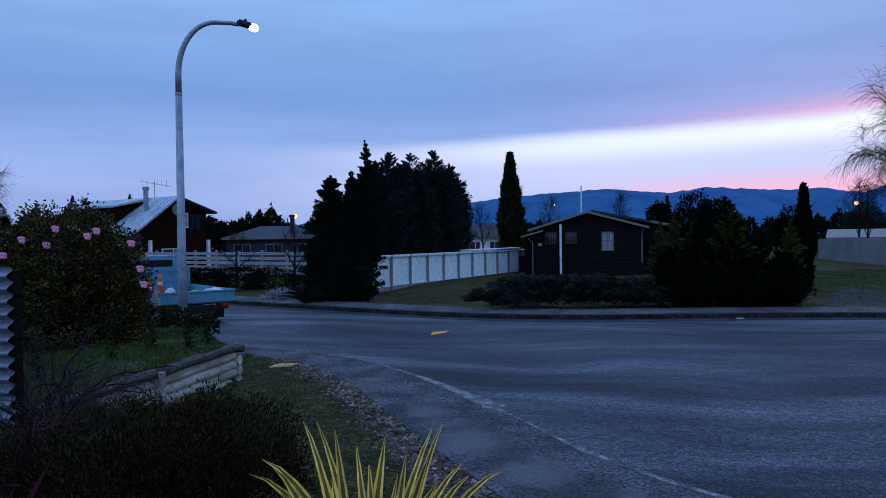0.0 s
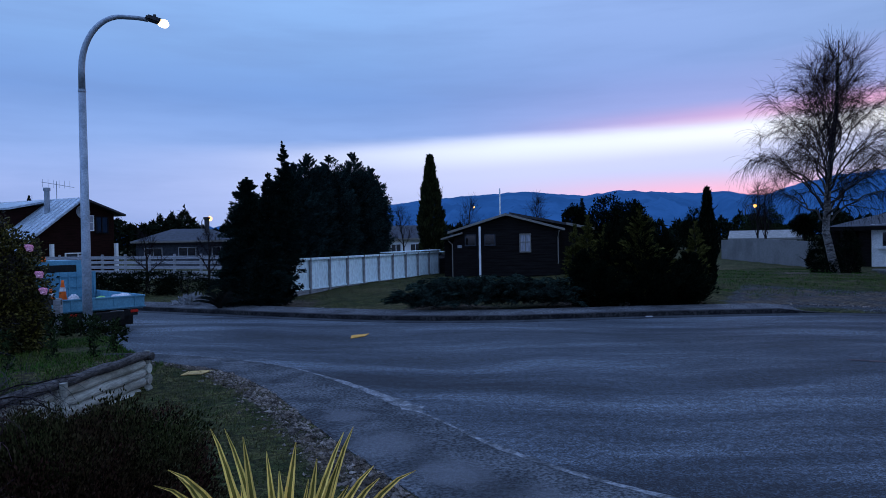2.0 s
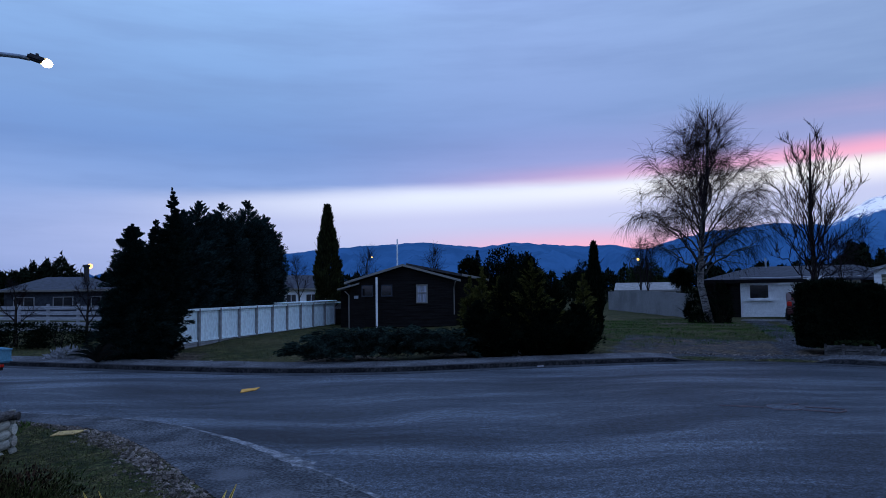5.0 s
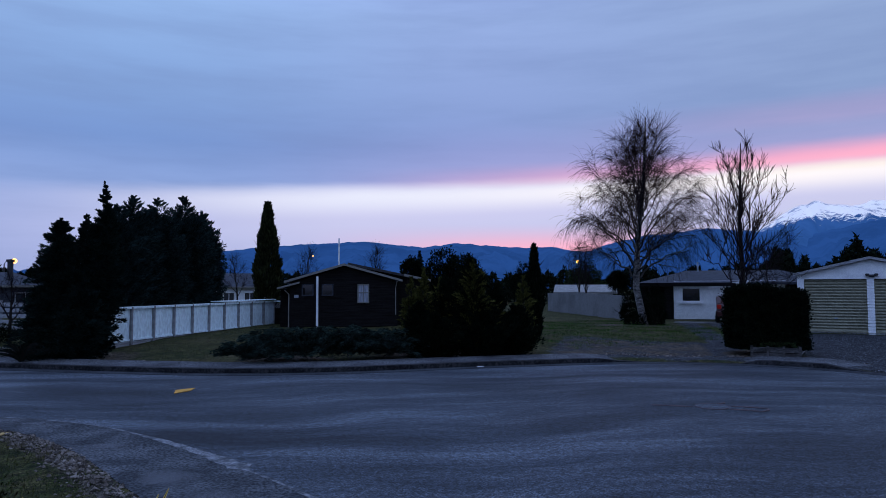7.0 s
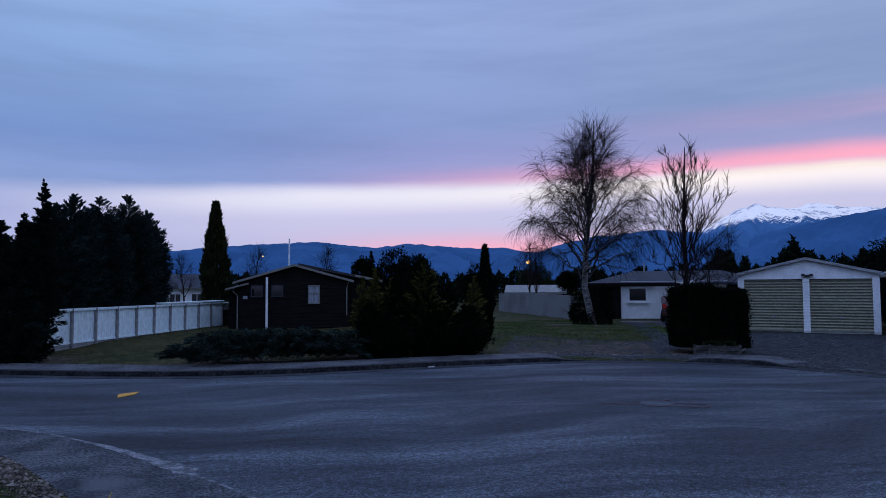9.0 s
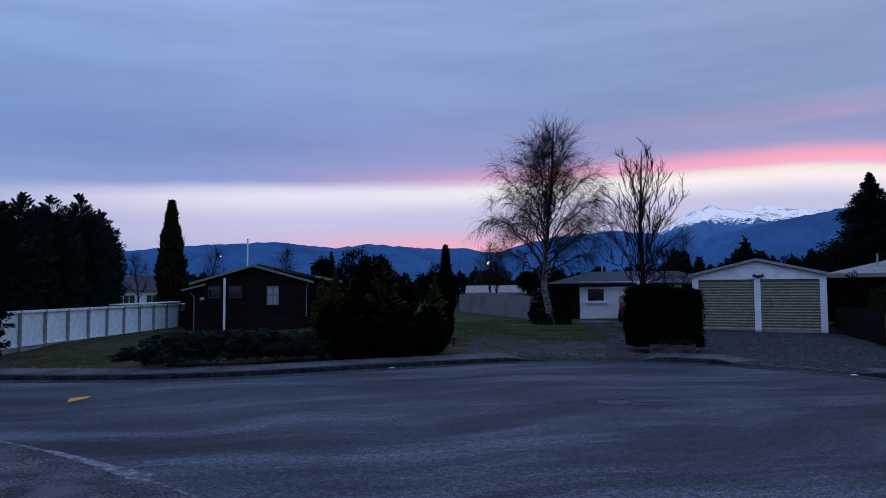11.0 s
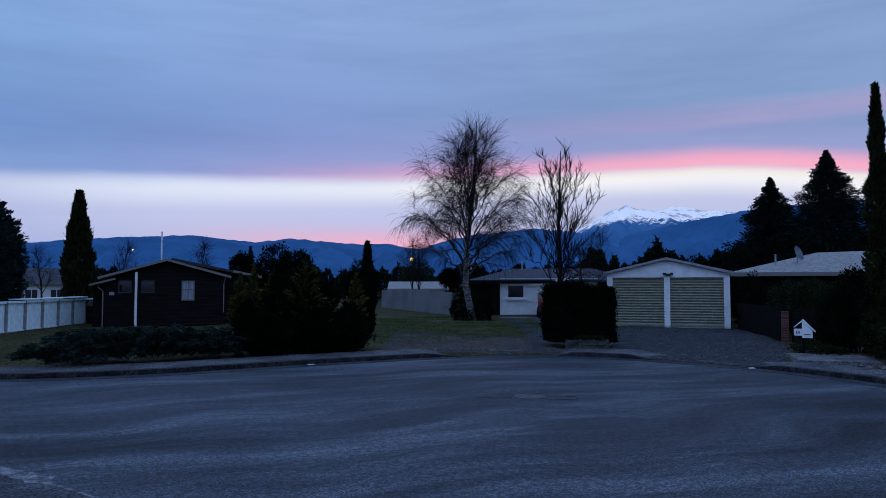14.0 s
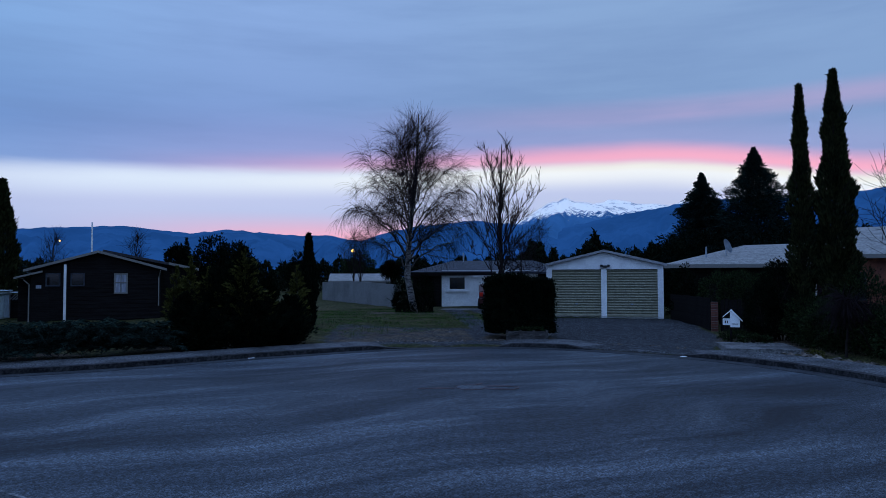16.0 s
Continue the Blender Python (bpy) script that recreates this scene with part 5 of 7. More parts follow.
plume_tree("conifer", -3.65, 23.7, [(0.45, 0, 2.3, 0.85), (-0.35, 0.1, 2.1, 0.95)], CONIFER, "low dark evergreen skirt beside the footpath", 210, 130, 0.13, 0.4, tip=0.7, profile=[(0, 1.0), (0.5, 1.0), (0.85, 0.6), (1.0, 0.1)], seed=5)
for k, (cx, cy, tall, rad) in enumerate(((-2.75, 29.2, 5.2, 1.2), (-2.21, 29.9, 5.55, 1.05), (-1.44, 31.2, 5.65, 1.25), (-0.4, 33.0, 6.0, 1.3), (0.4, 34.5, 5.5, 0.95))):
    plume_tree("conifer", cx, cy, [(0, 0, tall, rad), (0.3, 0.2, tall * 0.88, rad * 0.8)], CONIFER_BLUE, "blue-green evergreen behind the white fence", 260, 110, 0.15, 0.7, low=0.18, profile=[(0, 0.85), (0.4, 1.0), (0.75, 0.95), (0.9, 0.55), (1.0, 0.1)], group="evergreens behind the fence", seed=20 + k)
column("cypress", 4.8, 49.0, 7.75, 0.8, CYPRESS, "slim upright cypress standing behind the fence", 9000, 0.3)
column("cypress", 12.65, 24.4, 3.65, 0.3, DARK_BUSH, "short black pencil cypress", 4500, 0.16)
column("cypress", 22.25, 9.85, 8.1, 0.28, CYPRESS, "tall slim cypress beside the drive", 14000, 0.15, group="tall cypresses", ragged=0.36)
column("cypress", 22.75, 9.05, 8.45, 0.46, CYPRESS, "tall dense cypress beside the drive", 24000, 0.16, group="tall cypresses", ragged=0.26)
SPRUCE = [(0, 1.0), (0.25, 0.95), (0.5, 0.72), (0.75, 0.4), (0.92, 0.12), (1.0, 0.015)]
plume_tree("fir", 39.7, 24.0, [(0, 0, 8.3, 3.4)], CONIFER, "dark spruce behind the tiled roof", 700, 100, 0.26, 0.12, profile=SPRUCE, seed=31)
plume_tree("fir", 40.7, 21.1, [(0, 0, 9.6, 3.9)], CONIFER, "taller dark spruce behind the tiled roof", 760, 100, 0.26, 0.15, profile=SPRUCE, seed=32)
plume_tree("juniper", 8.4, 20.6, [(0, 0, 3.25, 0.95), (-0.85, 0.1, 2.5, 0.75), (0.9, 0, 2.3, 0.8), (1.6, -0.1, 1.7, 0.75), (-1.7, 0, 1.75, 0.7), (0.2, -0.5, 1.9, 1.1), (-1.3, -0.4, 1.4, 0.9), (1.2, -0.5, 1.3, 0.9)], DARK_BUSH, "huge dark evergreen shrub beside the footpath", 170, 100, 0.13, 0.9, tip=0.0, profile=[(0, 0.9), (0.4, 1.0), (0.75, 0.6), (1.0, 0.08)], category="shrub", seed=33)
for gx, gy, tall, rad, many in ((8.45, 20.5, 3.05, 0.75, 6000), (6.55, 21.0, 2.45, 0.3, 2500), (7.0, 21.1, 2.75, 0.33, 3000), (7.5, 20.9, 2.45, 0.4, 3000), (10.6, 21.2, 2.5, 0.35, 2500)):
    conifer("shrub", gx, gy, tall, rad, GOLD_BUSH, "upright golden-tipped conifer within the dark shrubs", many, 0.13, category="shrub", lean_out=0.5, droop=0.0, sag=0.0, group="golden conifers")
arching_shrub("spreading_juniper", 1.0, 6.6, 20.75, 1.5, 1.05, 420, JUNIPER, "low spreading grey-green juniper", 0.11)
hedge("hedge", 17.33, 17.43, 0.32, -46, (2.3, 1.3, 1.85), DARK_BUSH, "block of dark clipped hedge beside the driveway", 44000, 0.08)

# ---- bare trees ----
crown_tree("birch", 21.4, 29.5, "leafless weeping silver birch with a pale leaning trunk", [(3.6, 3.0), (4.8, 3.7), (6.2, 3.8), (7.4, 2.9), (8.6, 1.9), (9.5, 1.0), (10.2, 0.2)],
           [(0.05, 0, -0.1), (-0.4, 0.05, 1.9), (-0.3, 0, 4.0), (0.1, 0.1, 6.5), (0.25, 0, 9.0), (0.3, 0, 10.6)], 30, 4, 1.0, BIRCH_BARK, 0.2, 10, 27, 1.25, 0.006)
crown_tree("bare_tree", 20.3, 21.6, "leafless upright tree with knobbly twigs behind the hedge", [(2.6, 1.4), (4.2, 1.9), (5.5, 1.75), (6.6, 1.25), (7.4, 0.75), (7.75, 0.25)],
           [(0, 0, -0.1), (0, 0, 0.9), (0.05, 0, 2.5), (0, 0.05, 4.5), (0.05, 0, 6.3), (0.1, 0, 7.6)], 24, 9, 0.0, BARK, 0.13, 8, 11, 0.42, 0.009)
bare_tree("bare_tree", -9.8, 33.0, 2.7, "small leafless tree on the far verge", 11, 0.8, 0.1, (0, 0), None, 0.08, 0.25, 7, 4, 0.04, 0.45)
bare_tree("bare_tree", -6.9, 32.2, 2.6, "small leafless spreading tree on the far verge", 12, 0.9, 0.15, (0, 0), None, 0.08, 0.25, 8, 5, 0.03, 0.5)
bare_tree("bare_tree", -31.0, 47.0, 7.5, "tall leafless weeping tree behind the houses", 13, 0.5, 0.6, (0, 0), None, 0.15, 0.2, 9, 6, 0.05, 0.35)


# ---- the worn edge of the seal and its marks ----
def resample(line, count):
    line = np.array(line, float)
    s = np.concatenate([[0], np.cumsum(np.hypot(*np.diff(line, axis=0).T))])
    t = np.linspace(0, s[-1], count)
    return np.stack([np.interp(t, s, line[:, 0]), np.interp(t, s, line[:, 1])], 1)


JOINT = smooth_line([(-5.2, 15.3), (-3.95, 14.45), (-2.78, 13.84), (-1.52, 12.76), (-0.84, 11.82), (0.02, 10.32), (0.47, 9.32), (0.94, 8.34), (1.27, 7.4), (1.68, 6.64), (2.04, 6.09), (2.9, 5.1), (4.2, 4.1)])
joint = resample(JOINT, 90)
edge_line = resample(NEAR_EDGE[::-1][np.argmin(np.hypot(*(NEAR_EDGE[::-1] - (-5.0, 15.2)).T)):np.argmin(np.hypot(*(NEAR_EDGE[::-1] - (4.0, 1.5)).T))], 90)
strip("shoulder", joint, edge_line, 0.005, 0.005, SHOULDER, label="paler worn shoulder between the joint and the verge", category="road edge")
wide = np.interp(np.linspace(0, 1, 90), [0, 0.2, 0.3, 0.38, 0.5, 0.585, 0.6, 0.66, 0.72, 1], [0.02, 0.035, 0.015, 0.03, 0.1, 0.17, 0.02, 0.03, 0.06, 0.04]) * (0.7 + 0.6 * rng.random(90))
p_left, p_right = offset_line(joint, 1.0) - joint, offset_line(joint, -1.0) - joint
strip("joint_scar", joint + p_left * wide[:, None], joint + p_right * wide[:, None] * 0.6, 0.009, 0.009, PALE_SCUFF, label="pale ragged concrete scar along the joint", category="road marking")


def blotch(name, x, y, rx, ry, turn, material, label, category, z=0.01, ragged=0.3, sides=28):
    bm = bmesh.new()
    c, s = math.cos(radians(turn)), math.sin(radians(turn))
    ring = []
    for i in range(sides):
        a = 2 * math.pi * i / sides
        r = 1 + ragged * (random.random() - 0.5) * 2
        u, v = rx * r * math.cos(a), ry * r * math.sin(a)
        ring.append(bm.verts.new((u * c - v * s, u * s + v * c, 0)))
    bm.faces.new(ring)
    made = bmesh.ops.extrude_face_region(bm, geom=bm.faces[:])
    bmesh.ops.translate(bm, verts=[q for q in made["geom"] if isinstance(q, bmesh.types.BMVert)], vec=(0, 0, 0.004))
    bmesh.ops.recalc_face_normals(bm, faces=bm.faces)
    root = thing(name, pose(x, y, z), label, category)
    part("patch", bm, material, root)
    return root


for x, y, rx, ry, turn in ((-3.0, 13.6, 0.4, 0.12, 150), (-2.35, 13.1, 0.45, 0.12, 145), (-1.9, 13.35, 0.3, 0.1, 150), (-1.05, 10.9, 0.5, 0.2, 150), (-0.2, 8.9, 0.8, 0.35, 125), (0.35, 7.5, 1.0, 0.45, 122), (0.85, 6.5, 0.9, 0.45, 128), (1.5, 5.6, 0.9, 0.4, 132)):
    blotch("scuff_patch", x, y, rx, ry, turn, SPECKLE, "pale scuffed patch on the worn seal", "road patch", 0.008, 0.5)

for x, y, rx, ry, turn in ((17.55, 12.3, 0.7, 0.22, 100), (17.9, 11.2, 0.5, 0.3, 110), (17.0, 13.6, 0.5, 0.12, 110), (15.0, 16.75, 0.6, 0.1, 145)):
    blotch("crossing_patch", x, y, rx * 1.5, ry * 2.2, turn, SPECKLE, "pale worn concrete at the vehicle crossing", "road patch", 0.058, 0.4)

MAROON = surface("rusty_patch_edge", (0.15, 0.11, 0.11), (0.1, 0.08, 0.085), 0.9)
cover = thing("manhole_cover", pose(9.25, 10.55, 0.004), "worn manhole cover in a ragged rust-toned patch", "manhole cover")
part("rim", tube(bmesh.new(), [(0.3 * math.cos(a), 0.3 * math.sin(a), 0.004) for a in (2 * math.pi * k / 28 for k in range(29))], [0.01] * 29, 6), MAROON, cover)
part("lid", tube(bmesh.new(), [(0, 0, -0.02), (0, 0, 0.008)], [0.29, 0.29], 28), ASPHALT, cover)
for x0, y0, x1, y1 in ((-0.35, 0.1, -0.95, 0.55), (0.35, -0.1, 0.8, -0.55), (0.8, -0.55, 0.45, -0.75), (0.45, -0.75, 0.1, -0.35), (0.3, 0.2, 0.55, 0.3)):
    part("patch_edge", tube(bmesh.new(), [(x0, y0, 0.004), ((x0 + x1) / 2 + 0.05, (y0 + y1) / 2 - 0.04, 0.006), (x1, y1, 0.004)], [0.012, 0.018, 0.01], 5), MAROON, cover)


def flat_marker(name, pts, z, material, label, category):
    bm = bmesh.new()
    cx, cy = sum(p[0] for p in pts) / len(pts), sum(p[1] for p in pts) / len(pts)
    bm.faces.new([bm.verts.new((x - cx, y - cy, 0)) for x, y in pts])
    made = bmesh.ops.extrude_face_region(bm, geom=bm.faces[:])
    bmesh.ops.translate(bm, verts=[q for q in made["geom"] if isinstance(q, bmesh.types.BMVert)], vec=(0, 0, 0.012))
    bmesh.ops.recalc_face_normals(bm, faces=bm.faces)
    root = thing(name, pose(cx, cy, z), label, category)
    part("painted_plate", bm, material, root)


flat_marker("road_marker", [(-0.3, 15.85), (0.02, 16.15), (0.12, 16.55), (-0.28, 16.35)], 0.004, YELLOW, "yellow painted diamond on the road", "road marking")
flat_marker("valve_cover", [(-2.95, 11.62), (-2.62, 11.66), (-2.52, 11.98), (-2.9, 11.95)], on_ground(-2.7, 11.8) + 0.006, VALVE, "flat yellow valve cover on the verge", "utility cover")
flat_marker("kerb_marker", [(7.62, 18.08), (7.8, 18.08), (7.8, 18.14), (7.62, 18.14)], 0.02, WHITE_PAINT, "small white marker against the kerb", "marker")
flat_marker("kerb_marker", [(17.05, 10.75), (17.2, 10.7), (17.22, 10.8), (17.07, 10.84)], 0.03, WHITE_PAINT, "small white marker against the kerb", "marker")


def stones(name, places, sizes, label):
    """Loose stones as one body of stuff: squashed, knobbly octahedra."""
    v, f = [], []
    for (x, y, z), s in zip(places, sizes):
        b = len(v)
        q = rng.normal(size=(6, 3)) * 0.18 + np.array([(1, 0, 0), (0, 1, 0), (-1, 0, 0), (0, -1, 0), (0, 0, 0.7), (0, 0, -0.7)])
        q *= s * (0.7 + 0.6 * rng.random(3))
        v += (q + (x, y, z)).tolist()
        f += [(b + i, b + (i + 1) % 4, b + 4) for i in range(4)] + [(b + (i + 1) % 4, b + i, b + 5) for i in range(4)]
    tagged(new(name, mesh_of(name, v, f, STONE)), label, "stones", kind="stuff")


near_pts = resample(NEAR_EDGE, 900)
seg = near_pts[(near_pts[:, 0] < 1.6) & (near_pts[:, 0] > -3.6) & (near_pts[:, 1] > 3.5)]
pick = seg[rng.integers(0, len(seg), 3600)] + rng.normal(size=(3600, 2)) * 0.18 - np.array([0.22, 0.12])
dd = road_distance(pick)
pick = pick[(dd > -0.05) & (dd < 0.75)]
stones("loose_stones", np.column_stack([pick, height(pick) + 0.005]), 0.008 + 0.03 * rng.random(len(pick)) ** 3, "loose pale stones along the edge of the verge")
far_pts = offset_line(resample(FAR_KERB, 2600), 1.0)
far_pts = far_pts[(far_pts[:, 0] > -9) & (far_pts[:, 1] > 4.0)]
pick = far_pts[rng.integers(0, len(far_pts), 1700)] + rng.normal(size=(1700, 2)) * 0.16 + np.array([0.05, 0.5]) * (far_pts[rng.integers(0, len(far_pts), 1700), 1:2] > 0)
dd = road_distance(pick)
pick = pick[(dd > 1.28) & (dd < 2.4)]
stones("gravel_fringe", np.column_stack([pick, height(pick) + 0.01]), 0.02 + 0.05 * rng.random(len(pick)) ** 2.5, "pale gravel scattered behind the footpath")


# ---- grass ----
def grass(name, area, count, tall, label, material=None):
    """Tufts of blades over a rectangle of x0, y0, x1, y1, off the road and the gravel."""
    p = np.column_stack([rng.uniform(area[0], area[2], count), rng.uniform(area[1], area[3], count)])
    d = road_distance(p)
    clump = np.array([noise.noise(Vector((x * 1.1, y * 1.1, 0))) for x, y in p])
    p = p[(d > 0.22 + 0.5 * (p[:, 1] > 15)) & (clump > -0.25)]
    z = height(p)
    a = rng.random(len(p)) * 2 * math.pi
    h = tall * (0.4 + 0.9 * rng.random(len(p)))
    w = 0.004 + 0.1 * h
    foot = np.column_stack([p, z - 0.01])
    side = np.column_stack([np.cos(a), np.sin(a), np.zeros(len(p))]) * w[:, None] * 0.5
    tip = foot + np.column_stack([rng.normal(size=len(p)) * 0.5 * h, rng.normal(size=len(p)) * 0.5 * h, h])
    v = np.stack([foot - side, foot + side, tip], 1).reshape(-1, 3)
    f = (np.arange(len(p))[:, None] * 3 + [[0, 1, 2]]).tolist()
    tagged(new(name, mesh_of(name, v, f, material or GRASS)), label, "grass", kind="stuff")


grass("grass", (-3.4, 3.5, 0.6, 13.2), 26000, 0.05, "short winter grass on the near verge")
grass("grass", (-6.5, 5.0, -3.45, 13.0), 34000, 0.06, "short green grass of the raised bed", LAWN)
grass("grass", (-9.0, 20.0, 6.5, 37.0), 26000, 0.07, "short worn grass before the fence and cottage")
grass("grass", (12.5, 21.0, 22.5, 34.0), 30000, 0.08, "short green lawn before the grey wall", LAWN)


# ---- the log wall and its raised bed ----
def log_wall():
    root = thing("retaining_wall", pose(-3.22, 10.72, -0.03, 0, 0, -101), "low retaining wall of weathered horizontal logs", "retaining wall")
    length = 6.6
    for i in range(4):
        for j in range(2):
            a, b = (0.02, 2.1) if j == 0 else (2.14, length)
            pts = [(a + (b - a) * k / 6, -0.05 + 0.008 * math.sin(3 * k + i), 0.07 + 0.135 * i + 0.006 * math.sin(2 * k + i)) for k in range(7)]
            part("log", tube(bmesh.new(), pts, [0.07 + 0.004 * math.sin(k * 2.1 + i) for k in range(7)], 12), LOG, root, smooth=False)
    for j, (a, b) in enumerate(((-0.02, 2.1), (2.05, length))):
        pts = [(a + (b - a) * k / 8, 0.0, 0.6 + 0.01 * math.sin(1.7 * k)) for k in range(9)]
        part("cap_log", tube(bmesh.new(), pts, [0.062 + 0.006 * math.sin(k * 1.9) for k in range(9)], 12), LOG_TOP, root, "dark round capping log")
    for x, tall in ((-0.06, 0.66), (2.1, 0.62), (4.2, 0.6)):
        part("post", tube(bmesh.new(), [(x, 0.0 if x < 0 else 0.1, -0.2), (x, 0.0 if x < 0 else 0.1, tall)], [0.045, 0.045], 10), LOG, root)
    pts = [(-0.04, 0.1 - 0.35 * k, 0.58 - 0.008 * k) for k in range(6)]
    part("end_log", tube(bmesh.new(), pts, [0.06] * 6, 10), LOG_TOP, root)
    for i in range(3):
        part("end_log", tube(bmesh.new(), [(-0.04, 0.05, 0.08 + 0.16 * i), (-0.04, -1.7, 0.08 + 0.16 * i)], [0.075, 0.075], 10), LOG, root)


log_wall()


# ---- shrubs of the near garden ----
mound("heath_shrub", [(-2.0, 4.3, 0.1, 0.7, 0.46), (-1.5, 4.45, 0.12, 0.55, 0.47), (-1.75, 3.85, 0.05, 0.7, 0.5), (-2.3, 3.9, 0.05, 0.7, 0.45), (-1.25, 4.1, 0.02, 0.45, 0.45)], HEATH, "dense dark heath shrub with fine upright twigs", 120000, 0.026, up=1.0, droop=0.0, width=0.22)


def camellia():
    blobs = [(-6.2, 11.5, 1.15, 0.92, 1.08), (-5.58, 11.5, 0.95, 0.64, 0.95), (-6.9, 11.5, 0.95, 0.8, 0.9), (-5.5, 11.4, 0.5, 0.58, 0.6), (-6.3, 11.2, 0.6, 0.88, 0.8), (-7.6, 11.4, 0.7, 0.8, 0.8)]
    root = mound("camellia", blobs, BROAD_LEAF, "rounded camellia bush with glossy leaves and pink blooms", 84000, 0.05, z=0.56, up=0.2, width=0.38)
    # Solid dark balls fill the bush and stand in for shade between leaves.
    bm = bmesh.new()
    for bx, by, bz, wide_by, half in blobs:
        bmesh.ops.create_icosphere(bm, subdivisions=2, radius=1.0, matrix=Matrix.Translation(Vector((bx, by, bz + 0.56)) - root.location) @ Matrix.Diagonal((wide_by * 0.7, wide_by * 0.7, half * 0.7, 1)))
    part("inside", bm, BARK, root, "dark solid core for the shade between leaves")
    for px, pz in ((-6.47, 2.28), (-6.09, 2.19), (-5.95, 2.44), (-5.46, 2.32), (-5.32, 2.4), (-4.79, 2.2), (-4.66, 1.81), (-4.61, 1.57), (-6.14, 1.59), (-6.76, 2.04)):
        bm = bmesh.new()
        for k in range(11):
            a, t = 2.4 * k, 0.2 + 0.07 * k
            bmesh.ops.create_uvsphere(bm, u_segments=6, v_segments=4, radius=0.036, matrix=pose(0.045 * t * math.cos(a), -0.02 * (1 - t), 0.045 * t * math.sin(a), 90 + 50 * math.sin(a), 30 * math.cos(a), 0) @ Matrix.Diagonal((1, 1, 0.35, 1)))
        ob = part("bloom", bm, PINK, root, "pink double bloom", smooth=True)
        ob.location = Vector((px, 10.7, pz)) - root.location


camellia()


def bare_shrub(x, y, z, reach, limbs, twig, label, lift=0.9):
    root = thing("bare_shrub", pose(x, y, z), label, "shrub")
    wood, fine = [], []
    for i in range(limbs):
        a = i * 2.4
        d = (math.cos(a) * 0.9, math.sin(a) * 0.8, lift)
        limb = grow((0.05 * math.cos(a), 0.05 * math.sin(a), 0), d, reach * (0.7 + 0.5 * rng.random()), 0.012, 8, 0.22, -0.15, 0.4)
        wood.append(limb)
        for j in range(26):
            q, qd, qr = point_on(limb, 0.2 + 0.79 * rng.random())
            fine.append(grow(q, qd + unit(rng.normal(size=3)) * 1.0, 0.32 * reach * (0.5 + rng.random()), 0.003, 5, 0.28, -0.14, 0.5))
    limb_mesh("branchwork", wood, BARK, root, 4)
    limb_mesh("twig_crown", fine, twig, root, 3)


PALE_TWIG = surface("grey_twigs", (0.06, 0.055, 0.062), (0.025, 0.02, 0.024), 0.9)
RED_TWIG = surface("red_flax_leaf", (0.07, 0.015, 0.022), (0.035, 0.01, 0.014), 0.6)
RED_STEM = surface("reddish_twigs", (0.06, 0.03, 0.035), (0.03, 0.018, 0.02), 0.9)
bare_shrub(-3.5, 6.0, 0.6, 1.0, 60, PALE_TWIG, "tangled leafless weeping shrub over the log wall")
bare_shrub(-2.35, 3.6, on_ground(-2.35, 3.6), 0.8, 45, RED_STEM, "leafless reddish shrub beside the heath", 1.4)
bare_shrub(-3.0, 5.6, on_ground(-3.0, 5.6), 0.6, 30, RED_STEM, "low reddish twiggy shrub at the wall's foot", 0.9)

LEAF_GREEN = surface("flax_leaf_green", (0.2, 0.16, 0.035), (0.1, 0.09, 0.022), 0.5, stretch=(1, 1, 0.1))
LEAF_YELLOW = surface("flax_leaf_cream", (0.95, 0.68, 0.17), (0.88, 0.55, 0.13), 0.5, stretch=(1, 1, 0.1))


def strap_leaf(root, foot, tip, wide, sag, colours, name="leaf"):
    """One sword-shaped leaf with a keel and pale margins."""
    foot, tip = np.array(foot, float), np.array(tip, float)
    v, f, mats = [], [], []
    side = np.cross(tip - foot, (0.1, 1.0, 0.2))
    side /= np.linalg.norm(side)
    steps = 9
    for i in range(steps + 1):
        t = i / steps
        mid = foot + (tip - foot) * np.array([t ** (1 + 2 * sag), t ** (1 + 2 * sag), 1 - (1 - t) ** (1 + 2 * sag)])
        mid[2] += sag * math.sin(math.pi * t) * 0.3
        w = wide * (0.55 + 0.9 * t if t < 0.5 else 1.0) * (1 - max(0, t - 0.45) / 0.56) ** 0.75
        for k, lift in ((-1, 0.35), (-0.42, 0.11), (0, 0), (0.42, 0.11), (1, 0.35)):
            v.append(mid + side * w * k * 0.5 + np.array([0, -lift * w * 0.5, lift * w * 0.3]))
    for i in range(steps):
        for k in range(4):
            f.append((5 * i + k, 5 * i + k + 1, 5 * i + 6 + k, 5 * i + 5 + k))
            mats.append(1 if k in (0, 3) else 0)
    me = mesh_of(name, v, f, colours[0])
    me.materials.append(colours[1])
    me.polygons.foreach_set("material_index", mats)
    piece(name, me, root)


